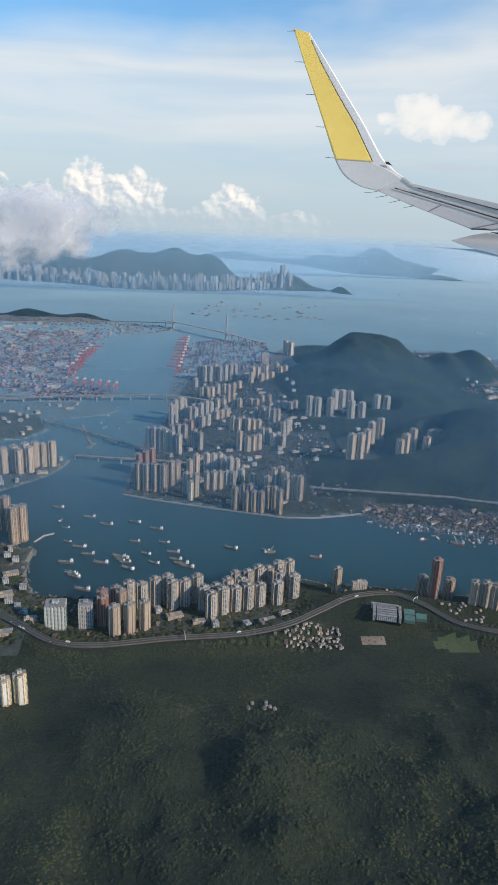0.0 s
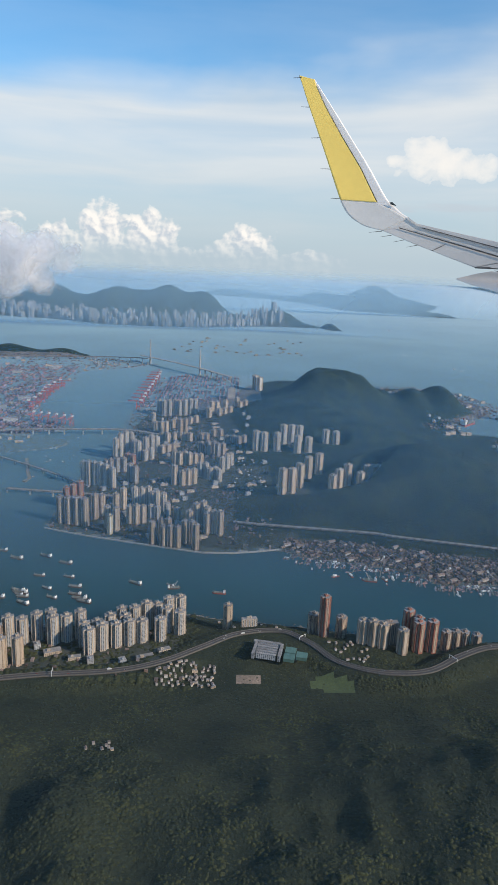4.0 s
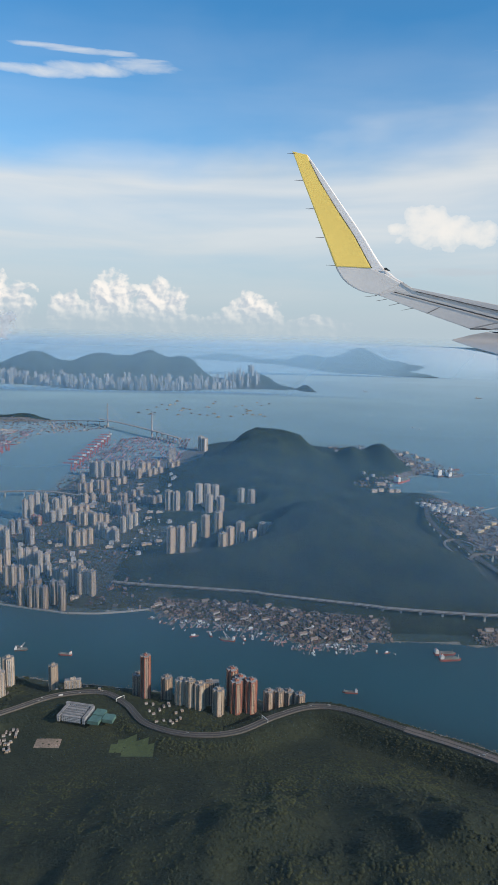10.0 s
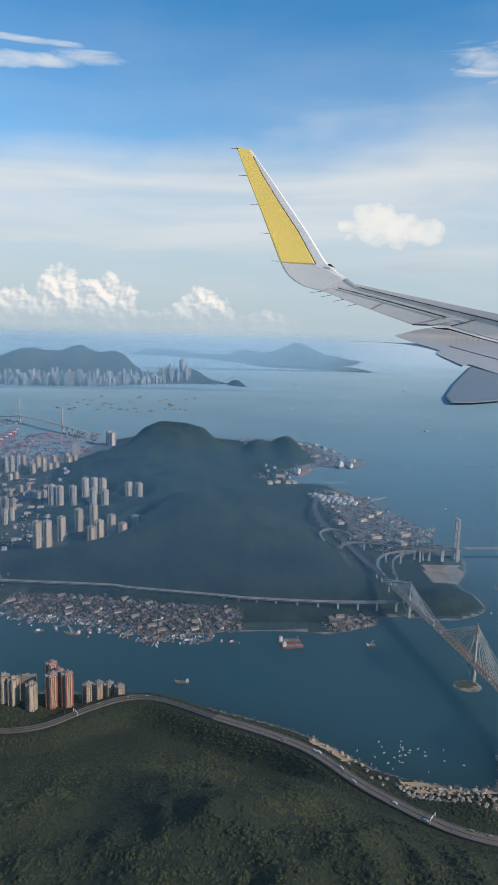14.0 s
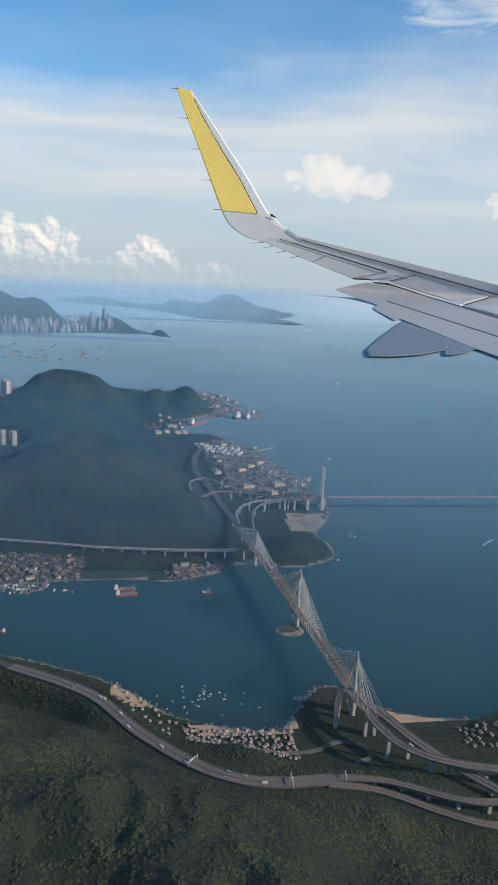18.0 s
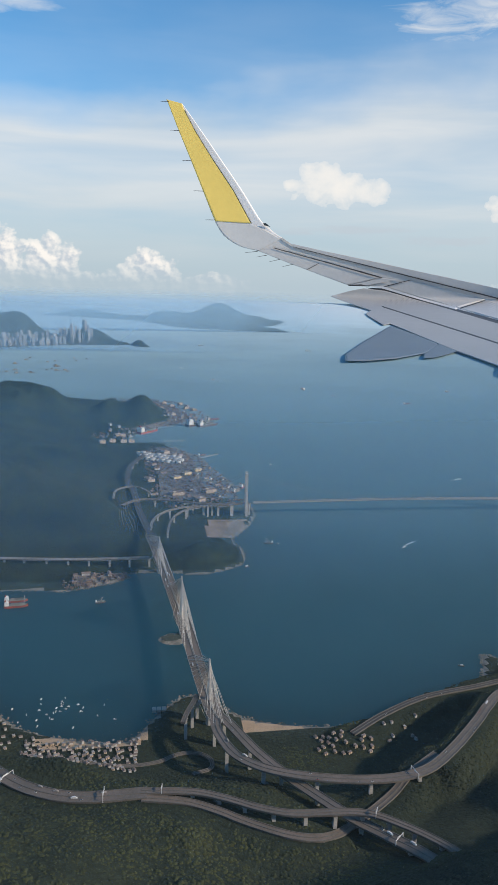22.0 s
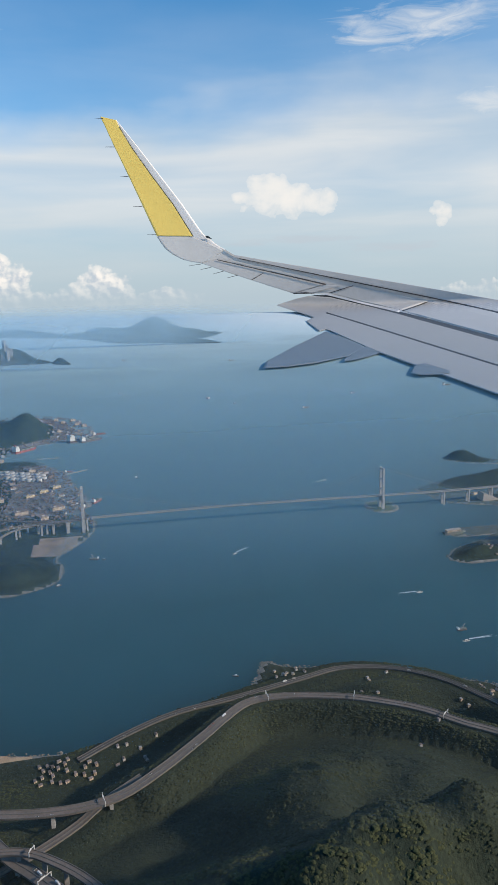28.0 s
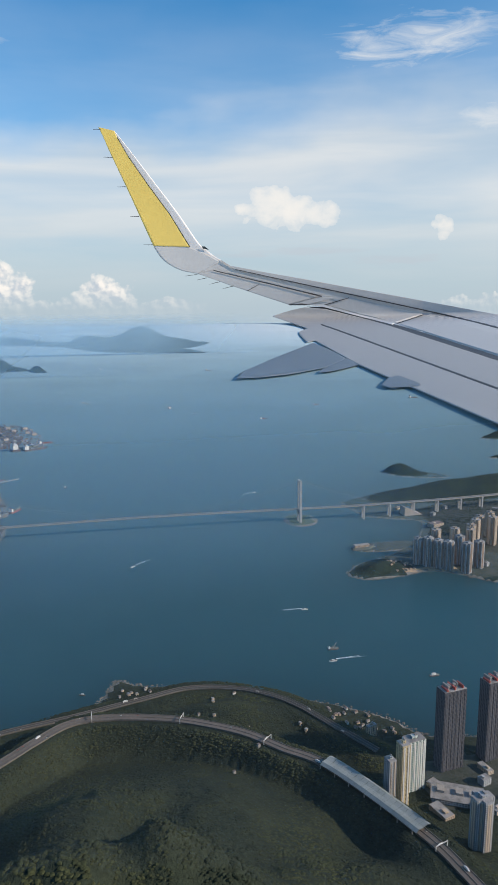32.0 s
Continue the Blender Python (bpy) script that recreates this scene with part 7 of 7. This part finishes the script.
# ---- far city ----
far_protos = []
for i, (w, d, h) in enumerate(((3.6, 3.6, 13), (4.4, 3.4, 10), (3.4, 3.4, 17), (5.5, 3.6, 7.5), (3.6, 4, 21), (4.6, 4.6, 11))):
    root = tagged(empty("city_tower", pose(0, -900, -60)), "slim pale city tower below the far hills", "tower block", "far city towers")
    bm = box(bmesh.new(), -w / 2, w / 2, -d / 2, d / 2, -2, h)
    part("wall", box(bm, -w * 0.36, w * 0.36, -d * 0.36, d * 0.36, h, h + 1.2), F_FAR, root)
    far_protos.append(root)
rng = random.Random(17)
for i in range(400):
    x = rng.uniform(-420, 118)
    shore = 1088 + max(0, -170 - x) * 0.38 + max(0, x + 57) * 0.55
    y = shore + 8 + abs(rng.gauss(0, 34))
    if inland(HK.poly, np.array([x]), np.array([y]))[0] < 5:
        continue
    z = HK.at(x, y)
    if z > 26:
        continue
    if x > 20 and rng.random() < 0.3:
        continue
    copy_thing(rng.choice(far_protos), pose(x, y, z, 0, 0, rng.uniform(-15, 15)))
for x, y in ((38, 1190), (44, 1196), (66, 1205), (58, 1200), (-250, 1220), (-236, 1218), (-120, 1208), (-112, 1210)):
    copy_thing(far_protos[2], pose(x, y, HK.at(x, y), 0, 0, 5))
drop(school_a, town_b, town_c, shed_a, shed_b, shed_c, shed_d, yellow_shed, white_block, house_a, house_b, house_c, villa, *far_protos)

# ---- bridge island: bridge anchorage, ark-shaped hall, beaches ----
wedge = tagged(empty("bridge_anchorage", pose(446, 285.5, 0.4)), "pale sloping concrete bridge anchorage", "bridge anchorage")
bm = bmesh.new()
v = [bm.verts.new(p) for p in ((-5, -3, 0), (5, -3, 0), (5, 3, 0), (-5, 3, 0), (-4.6, -2.6, 4.2), (-4.6, 2.6, 4.2))]
for f in ((3, 2, 1, 0), (0, 1, 4), (1, 2, 5, 4), (2, 3, 5), (3, 0, 4, 5)):
    bm.faces.new([v[i] for i in f])
part("block", bm, M_KERB, wedge)
ark = tagged(empty("ark_hall", pose(404.5, 244.5, 0.5, 0, 0, 4)), "long brown ship-shaped hall on the jetty", "hall")
part("hull", prism(bmesh.new(), hull_outline(9.5, 2.6), 0, 1.1), M_SHIPDECK, ark)
part("hall", box(bmesh.new(), -3.6, 2.8, -0.9, 0.9, 1.1, 1.9), F_CREAM, ark)
part("roof", box(bmesh.new(), -3.8, 3.0, -1.05, 1.05, 1.9, 2.05), M_KERB, ark)
hall = tagged(empty("long_terminal", pose(466, 270, 0.6, 0, 0, 12)), "long low brown-roofed terminal below the bridge", "hall")
part("wall", box(bmesh.new(), -7, 7, -1.5, 1.5, -0.5, 1.1), F_CREAM, hall)
part("roof", box(bmesh.new(), -7.3, 7.3, -1.8, 1.8, 1.1, 1.3), M_EARTH, hall)

# ---- podium and low hall below the dark towers ----
podium = tagged(empty("podium_hall", pose(368, 100, 0.6, 0, 0, -28)), "broad low grey podium hall with roof terraces", "hall")
part("wall", box(bmesh.new(), -5, 5, -2.6, 2.6, -0.6, 1.9), F_GREY, podium)
part("roof", box(bmesh.new(), -5.2, 5.2, -2.8, 2.8, 1.9, 2.05), M_ROOF, podium)
for x in (-3.2, 0.4, 3.0):
    part("roof_plant", box(bmesh.new(), x - 0.7, x + 0.7, -0.8, 0.9, 2.05, 2.6), M_KERB, podium)
for x, y in ((371.5, 110.4), (382, 111.6)):
    crown = tagged(empty("roof_crown", pose(x, y, 19.55, 0, 0, 10)), "stepped red-brown roof crown of a dark tower", "roof structure")
    for i in range(7):
        part("fin", box(bmesh.new(), -2.1 + i * 0.66, -1.8 + i * 0.66, -1.3 + 0.5 * (i % 3), 1.3 - 0.6 * ((i + 1) % 2), 0.0, 0.55 + 0.35 * ((i * 3) % 4) / 3), M_ROOF if i % 3 else M_RED, crown)

# ---- vehicles and sign gantries ----


def vehicle(name, length, width, height, mat, label):
    root = tagged(empty(name, pose(0, -900, -60)), label, "vehicle", "road traffic")
    part("body", box(bmesh.new(), -length / 2, length / 2, -width / 2, width / 2, 0.05, height * 0.62), mat, root)
    part("cabin", box(bmesh.new(), -length * 0.3, length * 0.28, -width * 0.44, width * 0.44, height * 0.62, height), M_LENS if length < 0.7 else mat, root)
    return root


fleet = [vehicle("car", 0.46, 0.2, 0.16, M_WHITE, "white car on the highway"), vehicle("car", 0.46, 0.2, 0.16, M_RED, "red taxi on the highway"), vehicle("bus", 1.2, 0.27, 0.42, M_WHITE, "pale double-deck bus on the highway"), vehicle("lorry", 0.95, 0.26, 0.36, M_KERB, "grey box lorry on the highway")]
rng = random.Random(29)
stayed_line = glide([(206.6, 251, 7), (209.8, 228, 6.9), (215, 183.4, 6.9), (219.3, 138.5, 7.4), (221.3, 129.5, 7.9)])
for line, width, count in ((LINES["hill_highway"], 2.3, 26), (LINES["cliff_highway"], 2.9, 30), (LINES["curving_ramp"], 2.5, 30), (LINES["straight_ramp"], 2.6, 8), (stayed_line, 3.4, 30), (ISLAND_ROADS["highway"], 3.4, 16), (LINES["coast_road"], 1.5, 8)):
    for i in range(count):
        j = rng.randrange(2, len(line) - 3)
        a, b = line[j], line[j + 1]
        along = (b - a).normalized()
        off = rng.choice((-1, 1)) * width * rng.uniform(0.14, 0.38)
        p = a + Vector((along.y, -along.x, 0)) * off
        copy_thing(rng.choice(fleet + fleet[:1] * 2), pose(p.x, p.y, p.z + 0.005, 0, 0, math.degrees(math.atan2(along.y, along.x)) + (180 if off > 0 else 0)))
drop(*fleet)


def gantry(line, where, width):
    p = min(line, key=lambda q: abs(q.x - where))
    i = line.index(p)
    d = (line[min(i + 1, len(line) - 1)] - line[max(i - 1, 0)]).normalized()
    root = tagged(empty("sign_gantry", pose(p.x, p.y, p.z, 0, 0, math.degrees(math.atan2(d.y, d.x)))), "pale steel sign gantry across the highway", "sign gantry", "road gantries")
    for s in (-1, 1):
        part("post", box(bmesh.new(), -0.06, 0.06, s * width / 2 - 0.06, s * width / 2 + 0.06, -0.1, 0.95), M_WHITE, root)
    part("beam", box(bmesh.new(), -0.04, 0.04, -width / 2, width / 2, 0.8, 0.9), M_WHITE, root)
    part("sign_panel", box(bmesh.new(), -0.12, -0.09, -width * 0.3, width * 0.1, 0.66, 1.0), M_WHITE, root, "blank pale sign panel")


for key, spots, width in (("cliff_highway", (178, 196), 2.9), ("upper_viaduct", (207, 246), 1.6), ("straight_ramp", (248,), 2.5), ("hill_highway", (-5, 60, 100), 2.5), ("curving_ramp", (258, 296, 316, 333, 355), 2.7)):
    for where in spots:
        gantry(LINES[key], where, width)

# ---- bay with rafts, rocks and the headland ----
raft = tagged(empty("swim_platform", pose(207.5, 146.5, 0.5)), "pale moored platform below the bridge", "platform")
for i in range(3):
    part("pontoon", box(bmesh.new(), -1.6 + i * 1.2, -0.6 + i * 1.2, -0.7, 0.7, -0.2, 0.5), M_KERB, raft)


def rock_shore(name, land, count, seed, label):
    """Boulders strewn along a coast."""
    rng_r = np.random.default_rng(seed)
    poly = land.poly
    verts, faces = [], []
    for _ in range(count):
        i = rng_r.integers(len(poly))
        k = rng_r.random()
        p = poly[i] * (1 - k) + poly[(i + 1) % len(poly)] * k + rng_r.normal(0, 0.5, 2)
        if p[1] < 60:
            continue
        r = rng_r.uniform(0.15, 0.45)
        b = len(verts)
        for dx, dy, dz in ((1, 0, 0), (0, 1, 0), (-1, 0, 0), (0, -1, 0), (0, 0, 0.8)):
            verts.append((p[0] + r * dx * rng_r.uniform(0.6, 1.3), p[1] + r * dy * rng_r.uniform(0.6, 1.3), (r * dz + 0.02) * rng_r.uniform(0.6, 1.2)))
        faces += [(b, b + 1, b + 4), (b + 1, b + 2, b + 4), (b + 2, b + 3, b + 4), (b + 3, b, b + 4)]
    tagged(new(name, mesh_of(name, verts, faces, M_ROCK)), label, "rocks", "", "stuff")


rock_shore("shore_boulders", MAINLAND, 2600, 3, "pale boulders along the wooded shore")
rock_shore("island_boulders", TSING, 2200, 4, "pale boulders along the island shore")
rock_shore("bridge_island_boulders", MAWAN, 700, 5, "pale boulders along the bridge island")
